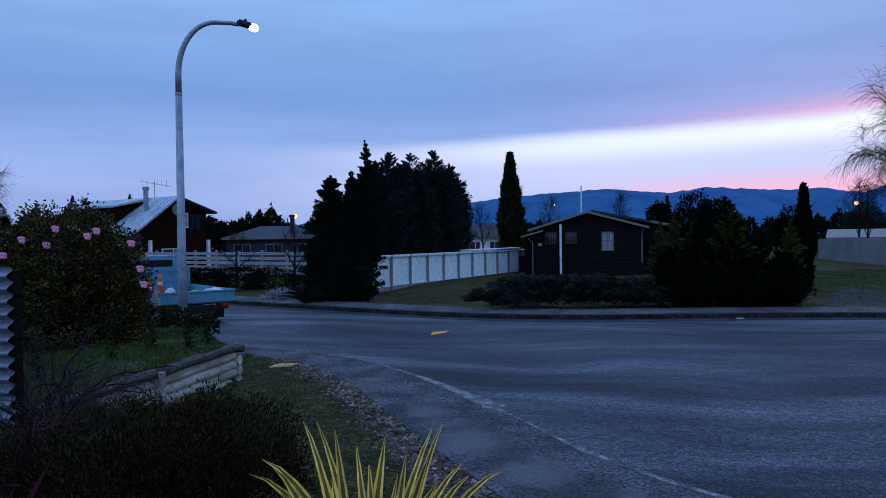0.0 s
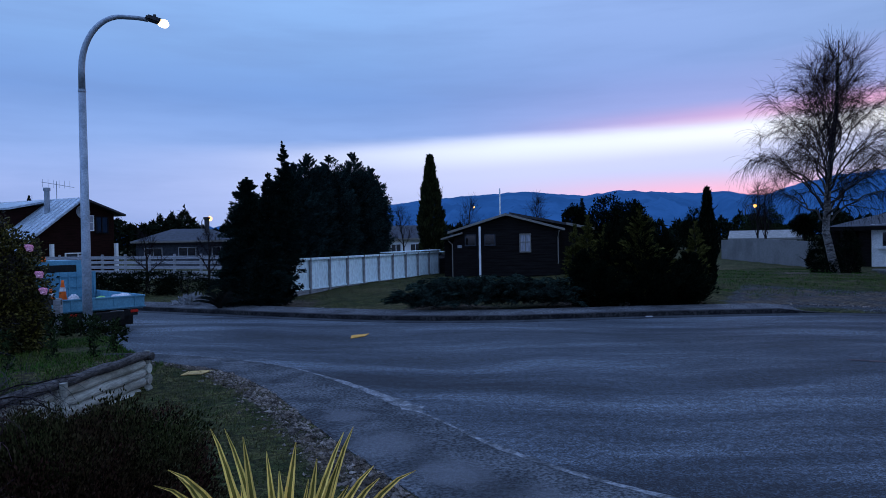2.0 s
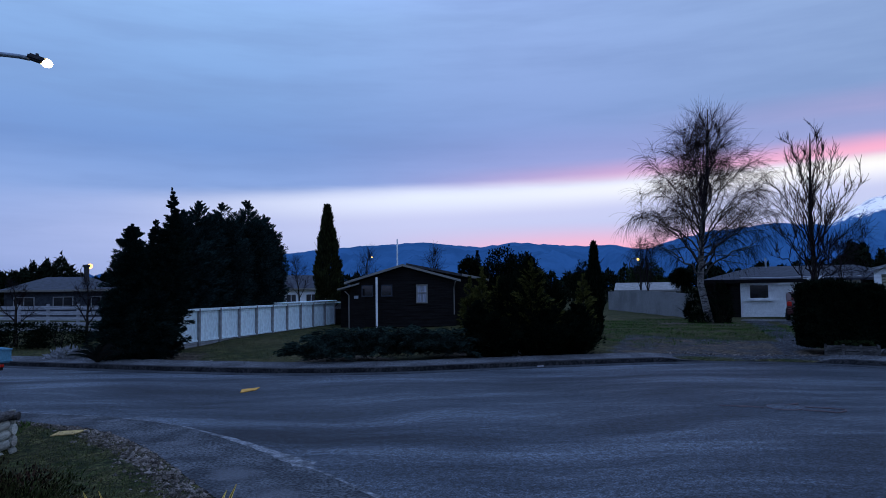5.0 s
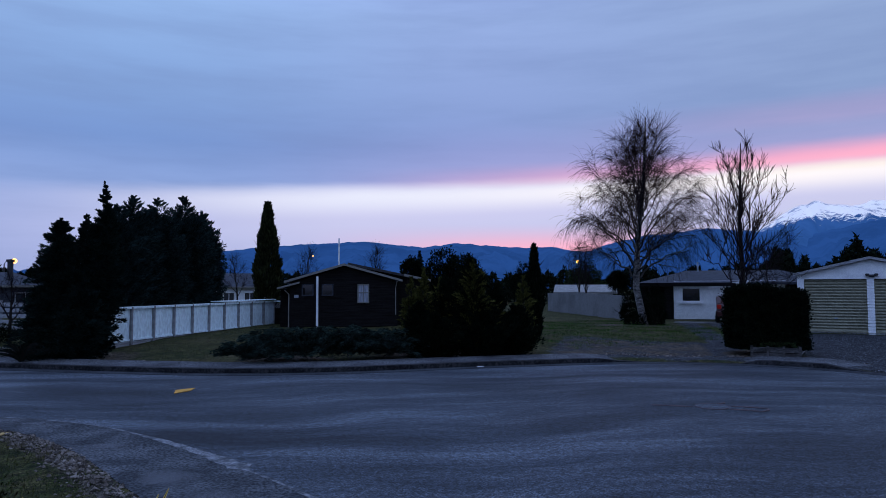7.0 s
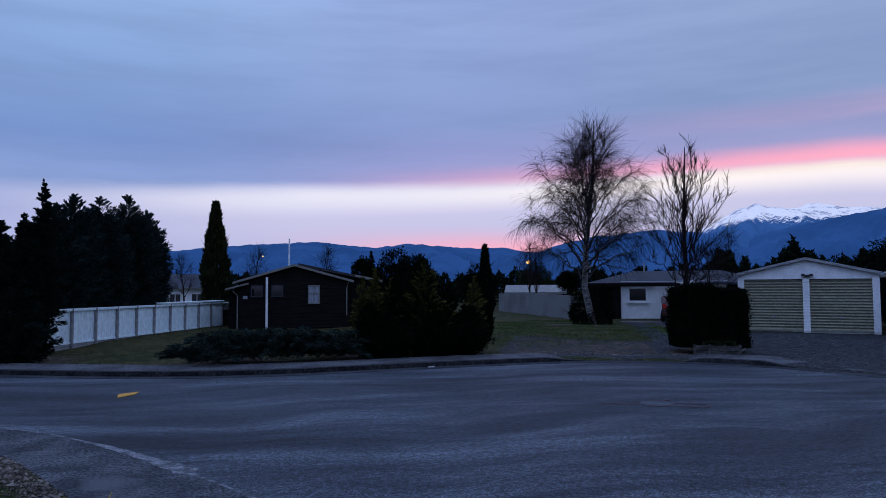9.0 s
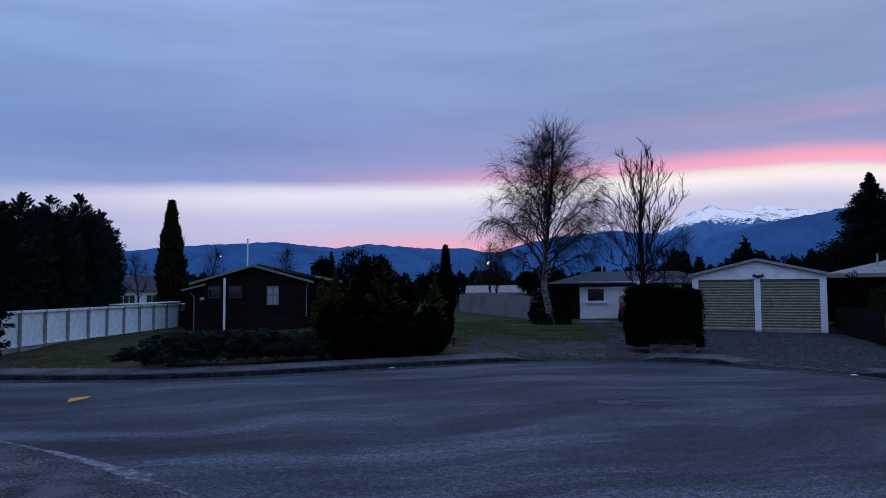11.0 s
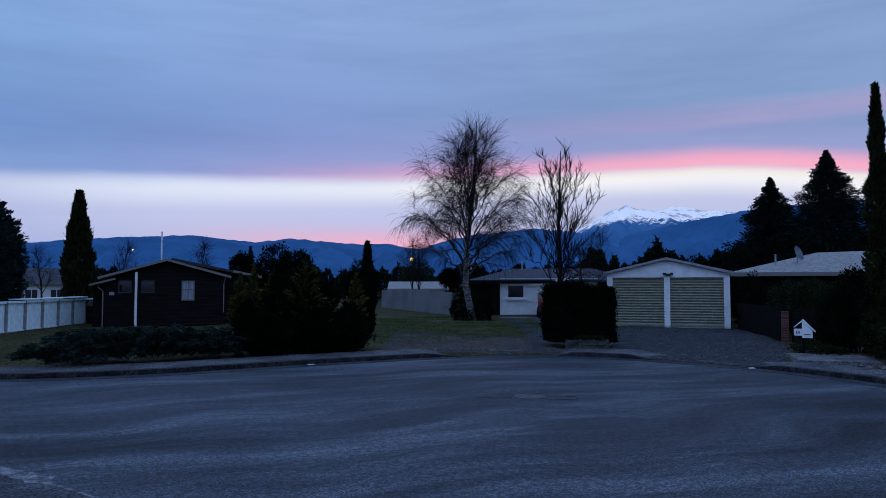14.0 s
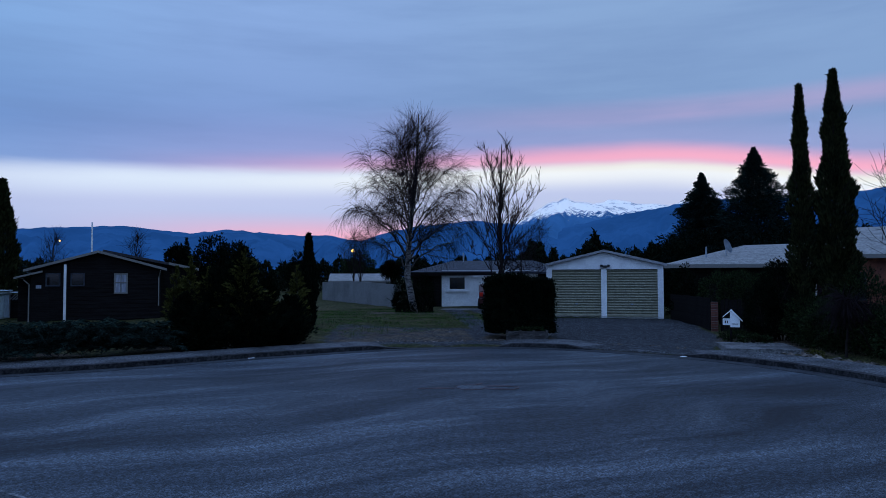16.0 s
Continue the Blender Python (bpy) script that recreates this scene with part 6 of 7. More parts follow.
def flax():
    x, y = -0.24, 2.5
    z = on_ground(x, y)
    root = thing("variegated_flax", pose(x, y, z), "spiky flax with green and cream striped leaves", "flax")
    tips = ((-0.71, 1.36), (-0.69, 1.38), (-0.59, 1.43), (-0.53, 1.53), (-0.47, 1.54), (-0.38, 1.55), (-0.23, 1.45), (-0.14, 1.44), (-0.01, 1.55), (-0.05, 1.48), (-0.06, 1.45), (-0.28, 1.38), (0.06, 1.36), (0.11, 1.32), (0.22, 1.33), (0.08, 1.34), (-0.03, 1.36), (-0.34, 1.42), (-0.6, 1.33), (-0.57, 1.31), (-0.49, 1.36), (-0.7, 1.28), (-0.42, 1.33), (-0.18, 1.33), (-0.66, 1.22), (0.18, 1.22), (0.28, 1.2))
    for i, (tx, tz) in enumerate(tips):
        deep = 0.14 * math.sin(i * 2.3)
        out = abs(tx - x)
        strap_leaf(root, (0.05 * math.sin(i * 1.9) - 0.05, 0.05 * math.cos(i * 1.9), 0.0), (tx - x, deep, tz - z), 0.056 + 0.012 * math.sin(i * 1.3), 0.03 + 0.42 * max(0, out - 0.12), (LEAF_GREEN, LEAF_YELLOW))


flax()


def red_flax():
    x, y = -1.95, 2.75
    z = on_ground(x, y)
    root = thing("red_flax", pose(x, y, z), "dark red spiky flax at the garden's edge", "flax")
    for i in range(12):
        a = i * 2.4
        r = 0.12 + 0.25 * (i % 3) / 2
        strap_leaf(root, (0.03 * math.cos(a), 0.03 * math.sin(a), 0), (r * math.cos(a), r * math.sin(a) * 0.6, 0.85 - 0.5 * r - 0.05 * (i % 4)), 0.04, 0.02, (RED_TWIG, RED_TWIG))


red_flax()


def iron_fence():
    root = thing("iron_fence", pose(-2.82, 4.52, 0.38, 0, 0, 168), "blue-grey corrugated iron fence end", "fence")
    v, f = [], []
    rows = 100
    for i in range(rows + 1):
        zz = 1.68 * i / rows
        yy = 0.03 * math.sin(i * 2 * math.pi / 5)
        v += [(0, yy, zz), (2.4, yy, zz)]
    f = [(2 * i, 2 * i + 1, 2 * i + 3, 2 * i + 2) for i in range(rows)]
    piece("sheet", mesh_of("sheet", v, f, IRON_BLUE, smooth=True), root, "horizontal corrugated iron")
    part("post", block((0.06, -0.075, 0.82), (0.09, 0.09, 1.66), bevel=0.008), BLACK_BOARD, root)
    part("post", block((1.8, -0.075, 0.82), (0.09, 0.09, 1.66), bevel=0.008), BLACK_BOARD, root)


IRON_BLUE = surface("blue_grey_iron", (0.2, 0.23, 0.28), (0.14, 0.16, 0.2), 0.45, 0.2)
iron_fence()


def gate_stub():
    root = thing("timber_fence", pose(-5.62, 14.35, 0.5, 0, 0, 178), "weathered timber fence end with a pale post", "fence")
    part("post", block((0.32, 0, 0.32), (0.13, 0.13, 0.75), bevel=0.01), BOARD_GREY, root, "pale grey post")
    part("post", block((0.5, 0.1, 0.38), (0.16, 0.14, 0.8), bevel=0.01), LOG_TOP, root)
    for i in range(6):
        part("paling", block((0.7 + 0.17 * i, 0.05, 0.3), (0.15, 0.03, 0.8), bevel=0.005), BOARD_GREY, root)
    part("rail", block((1.0, 0.0, 0.62), (1.5, 0.05, 0.1)), LOG_TOP, root)


gate_stub()
mound("low_shrub", [(-5.9, 14.0, 0.12, 0.5, 0.3), (-5.2, 13.7, 0.1, 0.4, 0.3), (-6.7, 14.0, 0.15, 0.5, 0.3), (-4.7, 13.5, 0.06, 0.3, 0.25)], GREEN_BUSH, "low leafy shrubs at the end of the raised bed", 5000, 0.08, z=0.45)
for sx, sy, tall in ((-4.6, 9.6, 0.5), (-4.35, 10.3, 0.55), (-5.3, 9.0, 0.5), (-3.9, 10.6, 0.6), (-5.9, 8.4, 1.2), (-6.2, 8.8, 1.0), (-3.75, 11.0, 0.5), (-4.9, 8.3, 0.45)):
    root = thing("seedling", pose(sx, sy, on_ground(sx, sy)), "thin upright weedy seedling in the grass", "seedling", "seedlings in the raised bed")
    limb_mesh("stem", [grow((0, 0, 0), (0, 0, 1), tall, 0.006, 5, 0.06, 0.05)], BARK, root)
    k = int(260 * tall)
    at = np.column_stack([rng.normal(size=(k, 2)) * 0.04, rng.random(k) * tall])
    sprays(at, rng.normal(size=(k, 3)) + (0, 0, 0.8), 0.09, 0.014, 0.1, "leafage", GREEN_BUSH, root)


# ---- the parked truck ----
TEAL = surface("teal_truck_paint", (0.12, 0.3, 0.4), (0.09, 0.24, 0.33), 0.5, scale=1.5, grain=20, vary=0.12)
RUBBER = surface("tyre_rubber", (0.015, 0.015, 0.016), (0.01, 0.01, 0.01), 0.9)
ORANGE = surface("cone_orange", (0.9, 0.16, 0.03), (0.8, 0.12, 0.02), 0.6, vary=0.05)
RED_LENS = surface("tail_light_red", (0.5, 0.02, 0.015), (0.4, 0.02, 0.01), 0.3)
SACK = surface("white_sacking", (0.6, 0.6, 0.62), (0.45, 0.46, 0.5), 0.9, grain=14, bump=0.5)
LIME = surface("lime_plastic", (0.3, 0.6, 0.15), None, 0.5)
CHASSIS = surface("dark_chassis", (0.012, 0.012, 0.013), (0.02, 0.019, 0.018), 0.7)
TURN = Matrix.Rotation(math.atan2(0.777, -0.63), 4, "Z")


def wheel(name, x, y, radius, wide, parent):
    tyre = part(name, tube(bmesh.new(), [(x, y - wide / 2, radius), (x, y - wide / 2 + 0.04, radius), (x, y + wide / 2 - 0.04, radius), (x, y + wide / 2, radius)], [radius - 0.04, radius, radius, radius - 0.04], 24), RUBBER, parent)
    part("rim", tube(bmesh.new(), [(x, y - wide / 2 - 0.005, radius), (x, y + wide / 2 + 0.005, radius)], [radius * 0.55] * 2, 18), GALVANISED, tyre)


def truck():
    # x is forward, y is to the truck's left
    root = thing("flatbed_truck", Matrix.Translation((-6.49, 18.3, 0)) @ TURN @ Matrix.Diagonal((1, 0.87, 1, 1)), "teal flatbed truck with low drop sides, parked", "truck")
    deck = part("deck", block((1.7, 0, 0.62), (3.4, 2.3, 0.08), bevel=0.01), TEAL, root)
    for name, c, s in (("tailgate", (0.0, 0, 0.77), (0.05, 2.34, 0.3)), ("drop_side", (1.7, 1.15, 0.77), (3.4, 0.05, 0.3)), ("drop_side", (1.7, -1.15, 0.77), (3.4, 0.05, 0.3))):
        gate = part(name, block(c, s, bevel=0.012), TEAL, root)
        long_x = s[0] > 1
        for k in (-0.14, 0.13):
            part("lip", block((c[0] - (0 if long_x else 0.02), c[1] + (0.02 if c[1] > 0 else -0.02) * long_x, c[2] + k), (s[0] + 0.02, s[1] + 0.02, 0.035), bevel=0.006), TEAL, gate)
        for k in range(4):
            at = -0.38 + 0.25 * k
            cc = (c[0] + at * s[0], c[1], c[2]) if long_x else (c[0] - 0.02, c[1] + at * s[1], c[2])
            part("hinge_rib", block(cc, (0.06, 0.09, 0.26) if long_x else (0.07, 0.06, 0.26), bevel=0.008), TEAL, gate)
    head = part("headboard", block((3.35, 0, 1.05), (0.05, 2.25, 0.85), bevel=0.01), TEAL, root, "teal headboard with a mesh frame")
    for k in range(9):
        part("bar", block((3.3, -1.05 + 0.26 * k, 1.05), (0.04, 0.03, 0.8)), TEAL, head)
    for k in range(3):
        part("bar", block((3.3, 0, 0.75 + 0.3 * k), (0.04, 2.2, 0.03)), TEAL, head)
    part("chassis", block((2.2, 0, 0.45), (5.0, 0.9, 0.2)), CHASSIS, root)
    part("rear_bar", block((-0.02, 0, 0.48), (0.06, 1.9, 0.14)), CHASSIS, root)
    cab = part("cab", block((4.4, 0, 1.15), (1.7, 1.9, 1.3), bevel=0.14), TEAL, root)
    part("rear_window", block((3.55, 0, 1.45), (0.03, 1.2, 0.45), bevel=0.02), GLASS_DARK, cab)
    part("beacon", tube(bmesh.new(), [(3.7, 0.35, 1.78), (3.7, 0.35, 1.92)], [0.08, 0.07], 12), ORANGE, root, "orange roof beacon")
    for y in (-0.85, 0.85):
        part("tail_light", block((-0.06, y, 0.52), (0.04, 0.22, 0.07), bevel=0.01), RED_LENS, root, "red tail light cluster")
        wheel("wheel", 0.95, y * 0.95, 0.34, 0.32, root)
        wheel("wheel", 4.6, y * 0.95, 0.34, 0.24, root)
    part("number_plate", block((-0.07, -0.35, 0.5), (0.02, 0.38, 0.12)), BOARD_GREY, root)
    for k in range(6):
        part("plate_bar", block((-0.083, -0.49 + 0.056 * k, 0.5), (0.006, 0.03, 0.06)), CHASSIS, root)
    part("mud_flap", block((0.5, -0.85, 0.3), (0.02, 0.4, 0.35)), CHASSIS, root)
    part("mud_flap", block((0.5, 0.85, 0.3), (0.02, 0.4, 0.35)), CHASSIS, root)
    return root


the_truck = truck()


def on_truck(x, y, z):
    return the_truck.matrix_world @ Vector((x, y, z))


def traffic_cone(at, tall):
    root = thing("traffic_cone", Matrix.Translation(at), "orange traffic cone with pale bands on the truck deck", "traffic cone", "traffic cones on the truck")
    part("base", block((0, 0, 0.02), (0.34, 0.34, 0.04), bevel=0.01), ORANGE, root)
    bm = tube(bmesh.new(), [(0, 0, 0.04), (0, 0, tall * 0.9), (0, 0, tall)], [0.13, 0.035, 0.03], 20)
    cone = part("cone", bm, ORANGE, root, smooth=True)
    for lo, hi in ((0.62, 0.76),):
        r = [0.135 - 0.1 * (q - 0.04 / tall) / 0.9 + 0.002 for q in (lo, hi)]
        part("band", tube(bmesh.new(), [(0, 0, tall * lo), (0, 0, tall * hi)], r, 20, caps=False), SACK, cone)


TURN_CONE = on_truck(0.35, 0.95, 0.66)
traffic_cone(TURN_CONE, 0.72)
traffic_cone(on_truck(0.9, 1.25 - 0.18, 0.66), 0.5)


def sack(at, size, material, label):
    bm = bmesh.new()
    bmesh.ops.create_icosphere(bm, subdivisions=3, radius=1.0)
    for q in bm.verts:
        n_ = noise.noise(q.co * 2.2 + Vector(at))
        q.co = Vector((q.co.x * size[0], q.co.y * size[1], max(q.co.z, -0.75) * size[2])) * (1 + 0.3 * n_)
    root = thing("sack", Matrix.Translation(at + Vector((0, 0, size[2] * 0.75))) @ TURN, label, "sack", "sacks on the truck")
    part("bag", bm, material, root, smooth=True)


sack(on_truck(0.45, -0.72, 0.66), (0.2, 0.32, 0.17), SACK, "crumpled white sack on the truck deck")
sack(on_truck(0.5, -0.15, 0.66), (0.12, 0.16, 0.15), LIME, "lime-green bag on the truck deck")
sack(on_truck(0.5, 0.6, 0.66), (0.12, 0.14, 0.2), SACK, "small white bag on the truck deck")


# ---- letterbox, driveway edge, parked car ----
def letterbox():
    root = thing("letterbox", pose(20.9, 11.5, on_ground(20.9, 11.5), 0, 0, -62) @ Matrix.Scale(1.0, 4), "white letterbox with a sloped roof on a post", "letterbox")
    part("post", tube(bmesh.new(), [(0, 0, -0.1), (0, 0, 0.55)], [0.035, 0.035], 8), BLACK_BOARD, root)
    body = part("body", slab(bmesh.new(), [(-0.02, 0.5), (0.26, 0.5), (0.26, 0.72), (0.04, 0.98), (-0.02, 0.98)], -0.16, 0.16), WHITE_PAINT, root)
    part("roof", slab(bmesh.new(), [(0.0, 1.06), (0.34, 0.7), (0.34, 0.67), (0.0, 1.02)], -0.19, 0.19), WHITE_PAINT, root)
    part("tube_box", block((-0.13, 0, 0.66), (0.22, 0.28, 0.2), bevel=0.01), WHITE_PAINT, root)
    part("side_roof", slab(bmesh.new(), [(0.0, 1.04), (-0.24, 0.82), (-0.24, 0.8), (0.0, 1.0)], -0.17, 0.17), WHITE_PAINT, root)
    for i in range(2):
        part("number_bar", block((-0.16 + 0.06 * i, -0.145, 0.66), (0.03, 0.006, 0.08)), CHASSIS, root)
    part("slot", block((0.12, -0.163, 0.6), (0.16, 0.006, 0.025)), CHASSIS, body)


letterbox()
plank = thing("timber_edge", Matrix.Translation((18.2, 17.0, 0.16)) @ Matrix.Rotation(math.atan2(1.85, 2.5), 4, "Z"), "grey sleeper edging the gravel drive", "timber")
part("sleeper", block((0, 0, 0.02), (2.9, 0.2, 0.16), bevel=0.015), BOARD_GREY, plank)
low_wall = thing("planter_edge", pose(16.55, 16.27, 0.08, 0, 0, -42), "low dark timber planter edge before the hedge", "planter")
for k in range(2):
    part("board", block((0, 0, 0.1 + 0.17 * k), (1.4, 0.06, 0.155), bevel=0.01), LOG_TOP, low_wall)
    part("side_board", block((0.68, 0.5, 0.1 + 0.17 * k), (0.05, 1.0, 0.155), bevel=0.01), LOG_TOP, low_wall)
for i in range(4):
    part("stake", block((-0.66 + 0.44 * i, -0.05, 0.16), (0.07, 0.06, 0.46), bevel=0.008), LOG_TOP, low_wall)
part("soil", block((0.0, 0.55, 0.15), (1.34, 1.0, 0.26), bevel=0.03), BARK, low_wall, "dark bark mulch")
mound("ground_cover", [(16.8, 16.75, 0.3, 0.3, 0.18), (17.15, 16.4, 0.3, 0.3, 0.16)], GREEN_BUSH, "low green plants in the timber planter", 1500, 0.06)
crossing = thing("drive_apron", pose(25.9, 30.3, on_ground(25.9, 30.3) - 0.02, 0, 0, -41.5), "pale concrete apron before the carport", "driveway", kind="structure")
part("concrete_slab", block((0.2, -0.4, 0.03), (3.6, 1.6, 0.06), bevel=0.01), CONCRETE, crossing)

CAR_RED = surface("dark_red_car_paint", (0.05, 0.007, 0.008), (0.04, 0.006, 0.006), 0.3, spec=0.4)


def car():
    root = thing("car", Matrix.Translation((27.3, 29.8, on_ground(27.3, 29.8))) @ Matrix.Rotation(radians(48), 4, "Z"), "dark red hatchback parked in the carport", "car")
    body = [(-1.95, 0.3), (1.95, 0.3), (2.0, 0.6), (1.85, 0.82), (1.0, 0.95), (0.45, 1.38), (-1.2, 1.42), (-1.85, 1.0), (-2.0, 0.65)]
    bm = slab(bmesh.new(), body, -0.82, 0.82)
    bmesh.ops.bevel(bm, geom=list(bm.edges), offset=0.06, segments=2, affect="EDGES")
    part("body", bm, CAR_RED, root)
    part("rear_window", block((-1.55, 0, 1.2), (0.06, 1.2, 0.34), Matrix.Rotation(radians(-35), 4, "Y")), GLASS_DARK, root)
    for y in (-0.835, 0.835):
        part("side_window", slab(bmesh.new(), [(-1.15, 1.0), (0.75, 1.0), (0.38, 1.32), (-1.05, 1.34)], y - 0.012, y + 0.012), GLASS_DARK, root)
        part("tail_light", block((-1.96, y * 0.82, 0.85), (0.08, 0.2, 0.22), bevel=0.02), RED_LENS, root)
        for x in (-1.25, 1.25):
            wheel("wheel", x, y * 0.93, 0.31, 0.2, root)
    part("bumper", block((-2.0, 0, 0.45), (0.12, 1.6, 0.2), bevel=0.03), CAR_RED, root)


car()

# ---- shrubs round the far drives ----
entry = thing("entry_slab", pose(20.0, 10.2, 0.1, 0, 0, -50), "pale concrete entry slab beside the letterbox", "path", kind="structure")
part("concrete_slab", block((0, 0, 0.0), (2.0, 2.1, 0.2), bevel=0.015), CONCRETE, entry)
bare_tree("weeping_tree", 19.7, 7.6, 1.75, "small leafless weeping standard with grey twigs", 41, 1.2, 1.0, (0, 0), None, 0.045, 0.8, 7, 12, -0.05, 0.6, twig_len=0.4)
rock = np.column_stack([np.interp(np.linspace(0, 1, 46), [0, 1], [19.3, 18.3]), np.linspace(8.7, 6.0, 46)]) + rng.normal(size=(46, 2)) * 0.16
stones("bed_rocks", np.column_stack([rock, height(rock) + 0.03]), 0.05 + 0.09 * rng.random(46), "rough rocks edging the garden bed")
mound("shrub", [(22.1, 9.3, 0.6, 1.0, 0.9), (21.3, 8.6, 0.5, 0.9, 0.8), (20.7, 7.8, 0.45, 0.8, 0.7), (22.8, 8.4, 1.0, 1.0, 1.2)], GREEN_BUSH, "overgrown garden shrubs below the cypresses", 30000, 0.08)
mound("shrub", [(21.8, 10.9, 0.9, 0.55, 0.95), (22.2, 10.5, 1.4, 0.6, 1.2)], DARK_BUSH, "dark leafy shrub beside the tall cypresses", 14000, 0.08)
mound("ground_cover", [(21.3, 11.4, 0.05, 0.5, 0.2), (21.0, 10.8, 0.05, 0.5, 0.22), (21.9, 11.9, 0.05, 0.5, 0.25)], GREEN_BUSH, "low green ground cover below the letterbox", 3500, 0.07)
mound("shrub", [(25.6, 14.6, 1.2, 0.8, 0.8), (24.9, 13.4, 1.3, 0.8, 0.75), (24.4, 12.4, 1.2, 0.7, 0.7)], GREEN_BUSH, "leafy shrub growing over the paling fence", 14000, 0.08)
mound("shrub", [(27.3, 17.3, 1.0, 0.7, 1.2), (26.9, 16.9, 0.7, 0.6, 0.9)], DARK_BUSH, "dark shrub at the garage corner", 5000, 0.12)
mound("shrub", [(23.2, 33.2, 0.6, 0.5, 0.95), (23.0, 32.9, 0.4, 0.6, 0.6)], DARK_BUSH, "dark rounded shrub at the wall's end", 3000, 0.12)
mound("shrub", [(21.9, 29.3, 0.5, 0.55, 0.8), (22.3, 29.8, 0.9, 0.5, 1.1), (20.9, 29.6, 0.2, 0.45, 0.4)], DARK_BUSH, "dark ivy-like shrub round the birch's foot", 5000, 0.1)
mound("low_shrub", [(28.0, 31.2, 0.1, 0.5, 0.25), (28.8, 30.5, 0.1, 0.5, 0.25)], DARK_BUSH, "low dark planting below the window", 1500, 0.1)
mound("flower_tuft", [(19.4, 8.2, 0.05, 0.16, 0.12), (19.5, 8.4, 0.05, 0.14, 0.1)], GOLD_BUSH, "small tuft of yellow-green leaves", 400, 0.06)
mound("twiggy_shrub", [(20.3, 6.9, 0.7, 0.7, 0.7), (19.9, 6.3, 0.6, 0.7, 0.7)], GREEN_BUSH, "twiggy shrub beside the footpath", 3500, 0.1)
bare_tree("bare_tree", 20.6, 6.2, 5.2, "leafless young tree reaching over the footpath", 21, 0.9, 0.0, (0, 0), None, 0.07, 0.3, 8, 4, 0.05, 0.5)
bare_tree("bare_tree", 18.9, 18.7, 3.6, "small leafless tree beside the garage", 22, 0.9, 0.1, (0, 0), None, 0.06, 0.25, 9, 5, 0.03, 0.5)
mound("garden_bed", [(-11.0, 31.2, 0.3, 1.4, 0.5), (-9.0, 30.4, 0.35, 1.3, 0.55), (-7.4, 30.0, 0.3, 1.1, 0.5), (-12.6, 32.0, 0.3, 1.3, 0.5)], DARK_BUSH, "dark low planting on the far verge", 16000, 0.1)
mound("rock_heap", [(-5.9, 25.0, 0.05, 0.6, 0.3), (-5.4, 24.6, 0.05, 0.5, 0.25)], BOARD_GREY, "pale heap of cut branches on the verge", 1500, 0.12, woody=False)


def cabbage_flax(x, y, label):
    root = thing("flax_clump", pose(x, y, on_ground(x, y)), label, "flax")
    for i in range(40):
        a, r = i * 2.4, 0.5 + 0.5 * ((i * 7) % 10) / 10
        strap_leaf(root, (0, 0, 0), (r * math.cos(a), r * math.sin(a), 1.0 - 0.75 * r), 0.07, 0.25, (CONIFER, BARK))


cabbage_flax(-4.6, 23.0, "dark arching flax clump below the evergreens")


def cordyline(x, y, tall):
    root = thing("cabbage_tree", pose(x, y, on_ground(x, y)), "cabbage tree with a dark spiky head", "tree")
    limb_mesh("trunk", [grow((0, 0, 0), (0, 0, 1), tall, 0.09, 5, 0.02, 0)], BARK, root)
    k = 420
    d = unit(rng.normal(size=(k, 3)) + (0, 0, 0.15))
    sprays(np.tile([0, 0, tall], (k, 1)) + d * 0.1, d, 0.75, 0.03, 0.25, "crown", DARK_BUSH, root)


cordyline(25.7, 38.1, 2.4)

# ---- middle distance: tree belts that close the view ----
for x, y, tall, rad, seed in ((14.5, 40.0, 4.1, 1.2, 1), (16.4, 41.6, 3.9, 1.2, 2), (28.5, 56.5, 4.0, 1.4, 3), (36.5, 60.0, 4.3, 1.6, 4), (11.5, 37.0, 3.6, 0.6, 5)):
    mound("tree", [(x, y, tall * 0.62, rad, tall * 0.38), (x + 0.5 * rad, y + 0.4, tall * 0.5, rad * 0.8, tall * 0.3), (x - 0.5 * rad, y, tall * 0.45, rad * 0.8, tall * 0.3)], DARK_BUSH if seed != 4 else GREEN_BUSH, "dark round-headed tree behind the gardens", 9000, 0.16, category="tree")
for x, y, tall, seed in ((3.5, 60.0, 4.8, 31), (7.7, 52.0, 5.0, 32), (12.4, 50.0, 5.2, 33), (26.9, 45.0, 5.4, 34), (28.5, 46.5, 5.2, 35), (-8.5, 52.0, 5.0, 36), (37.0, 36.0, 5.8, 37)):
    bare_tree("bare_tree", x, y, tall, "thin leafless tree among the far gardens", seed, 0.6, 0.0, (0, 0), None, 0.09, 0.25, 9, 5, 0.07, 0.4, group="far bare trees")
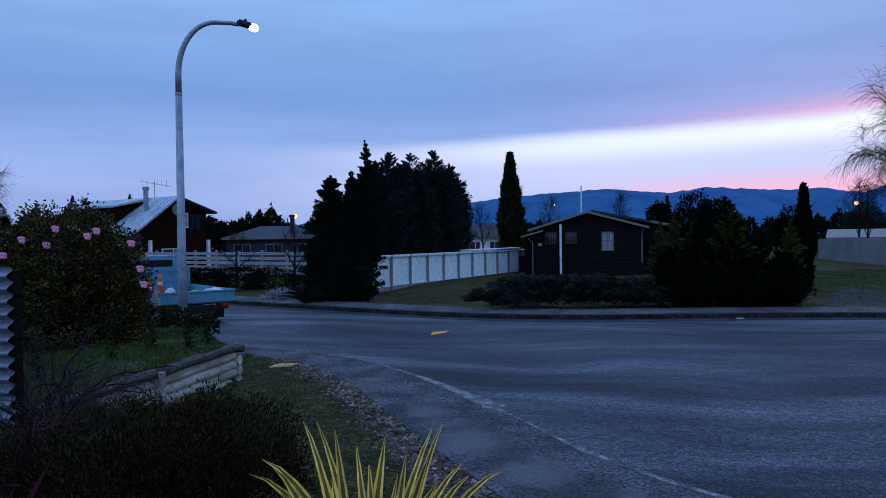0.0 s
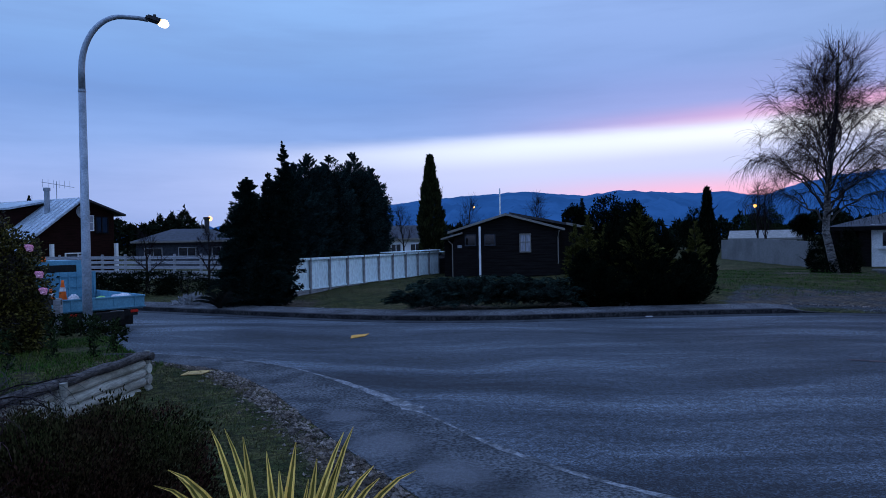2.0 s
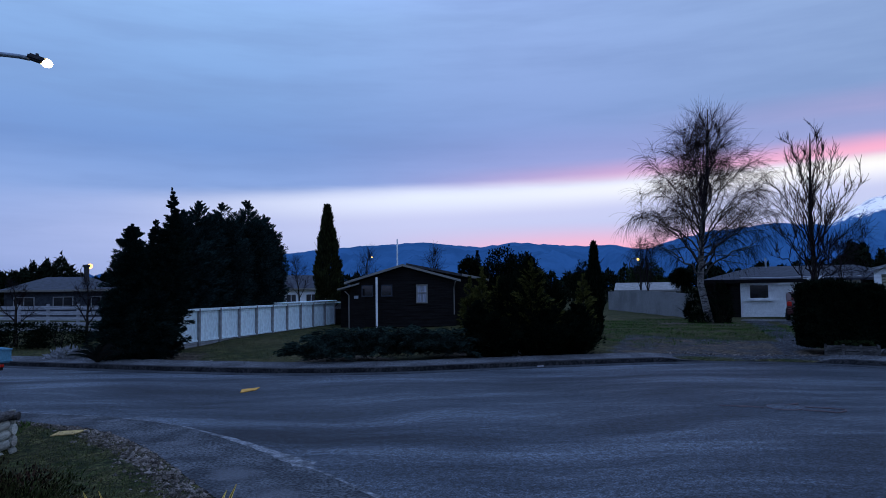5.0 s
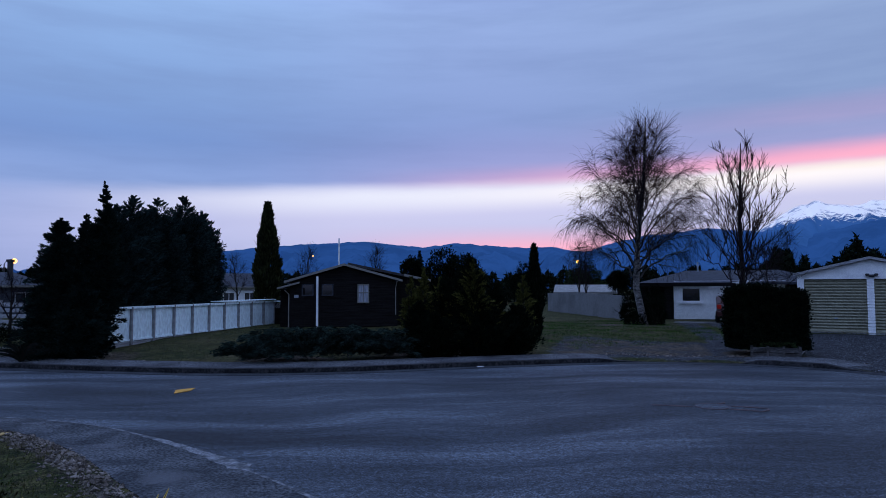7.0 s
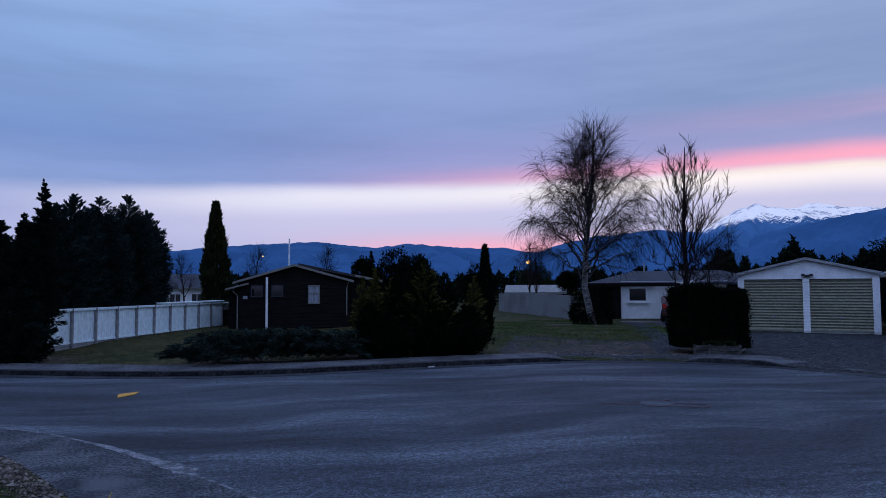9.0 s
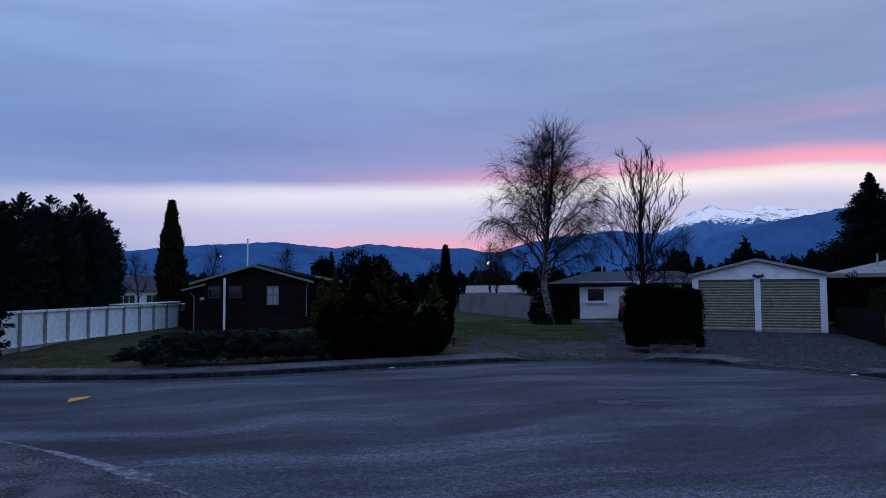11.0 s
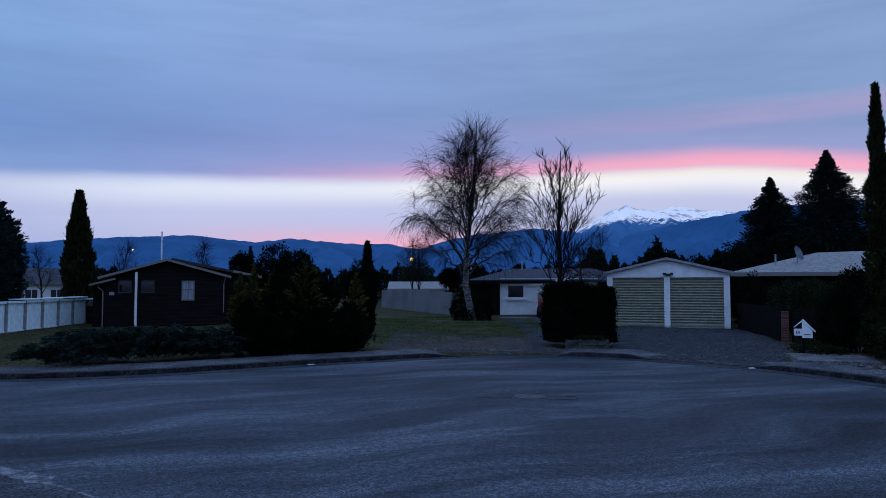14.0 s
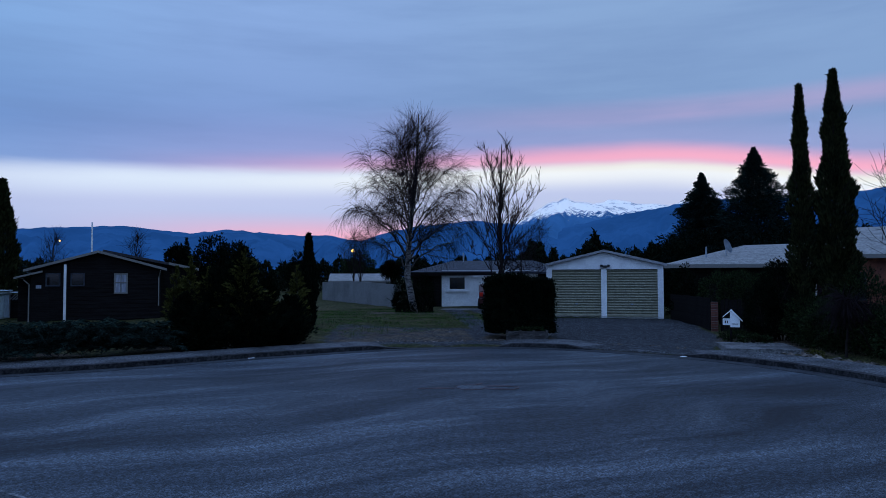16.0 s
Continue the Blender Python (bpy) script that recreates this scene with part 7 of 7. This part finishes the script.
for x, y, tall, rad in ((-56, 96, 7.5, 2.0), (-52, 98, 8.6, 2.2), (-49, 99, 7.9, 2.1), (-46, 100, 7.4, 2.0), (-43.5, 97, 8.6, 2.2), (-60, 94, 8.4, 2.4), (-64, 90, 8.8, 2.4), (-39, 104, 6.8, 2.2)):
    conifer("pine", x, y, tall, rad, CONIFER, "dark far conifer of a shelter belt", 9000, 0.3, group="shelter belt", ragged=0.15, belly=0.12)
conifer("pine", 13.55, 42.0, 4.2, 0.5, CONIFER, "small dark pointed conifer behind the cottage", 2500, 0.3)


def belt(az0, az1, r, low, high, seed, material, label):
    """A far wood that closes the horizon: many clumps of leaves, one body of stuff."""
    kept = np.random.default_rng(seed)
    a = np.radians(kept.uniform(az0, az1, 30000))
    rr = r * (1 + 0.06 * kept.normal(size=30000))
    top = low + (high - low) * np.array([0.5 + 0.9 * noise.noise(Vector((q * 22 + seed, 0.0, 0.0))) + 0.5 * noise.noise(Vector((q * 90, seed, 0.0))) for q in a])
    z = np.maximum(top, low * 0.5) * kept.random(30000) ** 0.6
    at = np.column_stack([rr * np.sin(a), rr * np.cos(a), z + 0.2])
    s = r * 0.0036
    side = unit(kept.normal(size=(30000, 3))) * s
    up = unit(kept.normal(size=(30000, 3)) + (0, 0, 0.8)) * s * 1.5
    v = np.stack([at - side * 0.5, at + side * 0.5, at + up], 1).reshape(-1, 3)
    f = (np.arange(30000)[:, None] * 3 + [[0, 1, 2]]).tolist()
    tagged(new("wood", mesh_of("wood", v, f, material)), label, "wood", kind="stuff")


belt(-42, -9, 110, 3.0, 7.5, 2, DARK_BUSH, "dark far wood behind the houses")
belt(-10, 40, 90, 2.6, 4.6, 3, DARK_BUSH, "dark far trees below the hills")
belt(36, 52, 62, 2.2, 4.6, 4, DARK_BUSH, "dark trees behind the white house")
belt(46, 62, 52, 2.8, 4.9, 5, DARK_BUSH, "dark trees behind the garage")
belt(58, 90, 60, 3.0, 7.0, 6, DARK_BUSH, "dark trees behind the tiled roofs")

mound("tree", [(37.0, 24.5, 2.2, 1.8, 2.0), (38.5, 22.8, 2.4, 2.0, 2.2), (40.5, 19.5, 2.6, 2.2, 2.4), (36.0, 26.6, 1.8, 1.6, 1.7)], DARK_BUSH, "dark mass of trees filling in below the spruces", 16000, 0.16, category="tree")
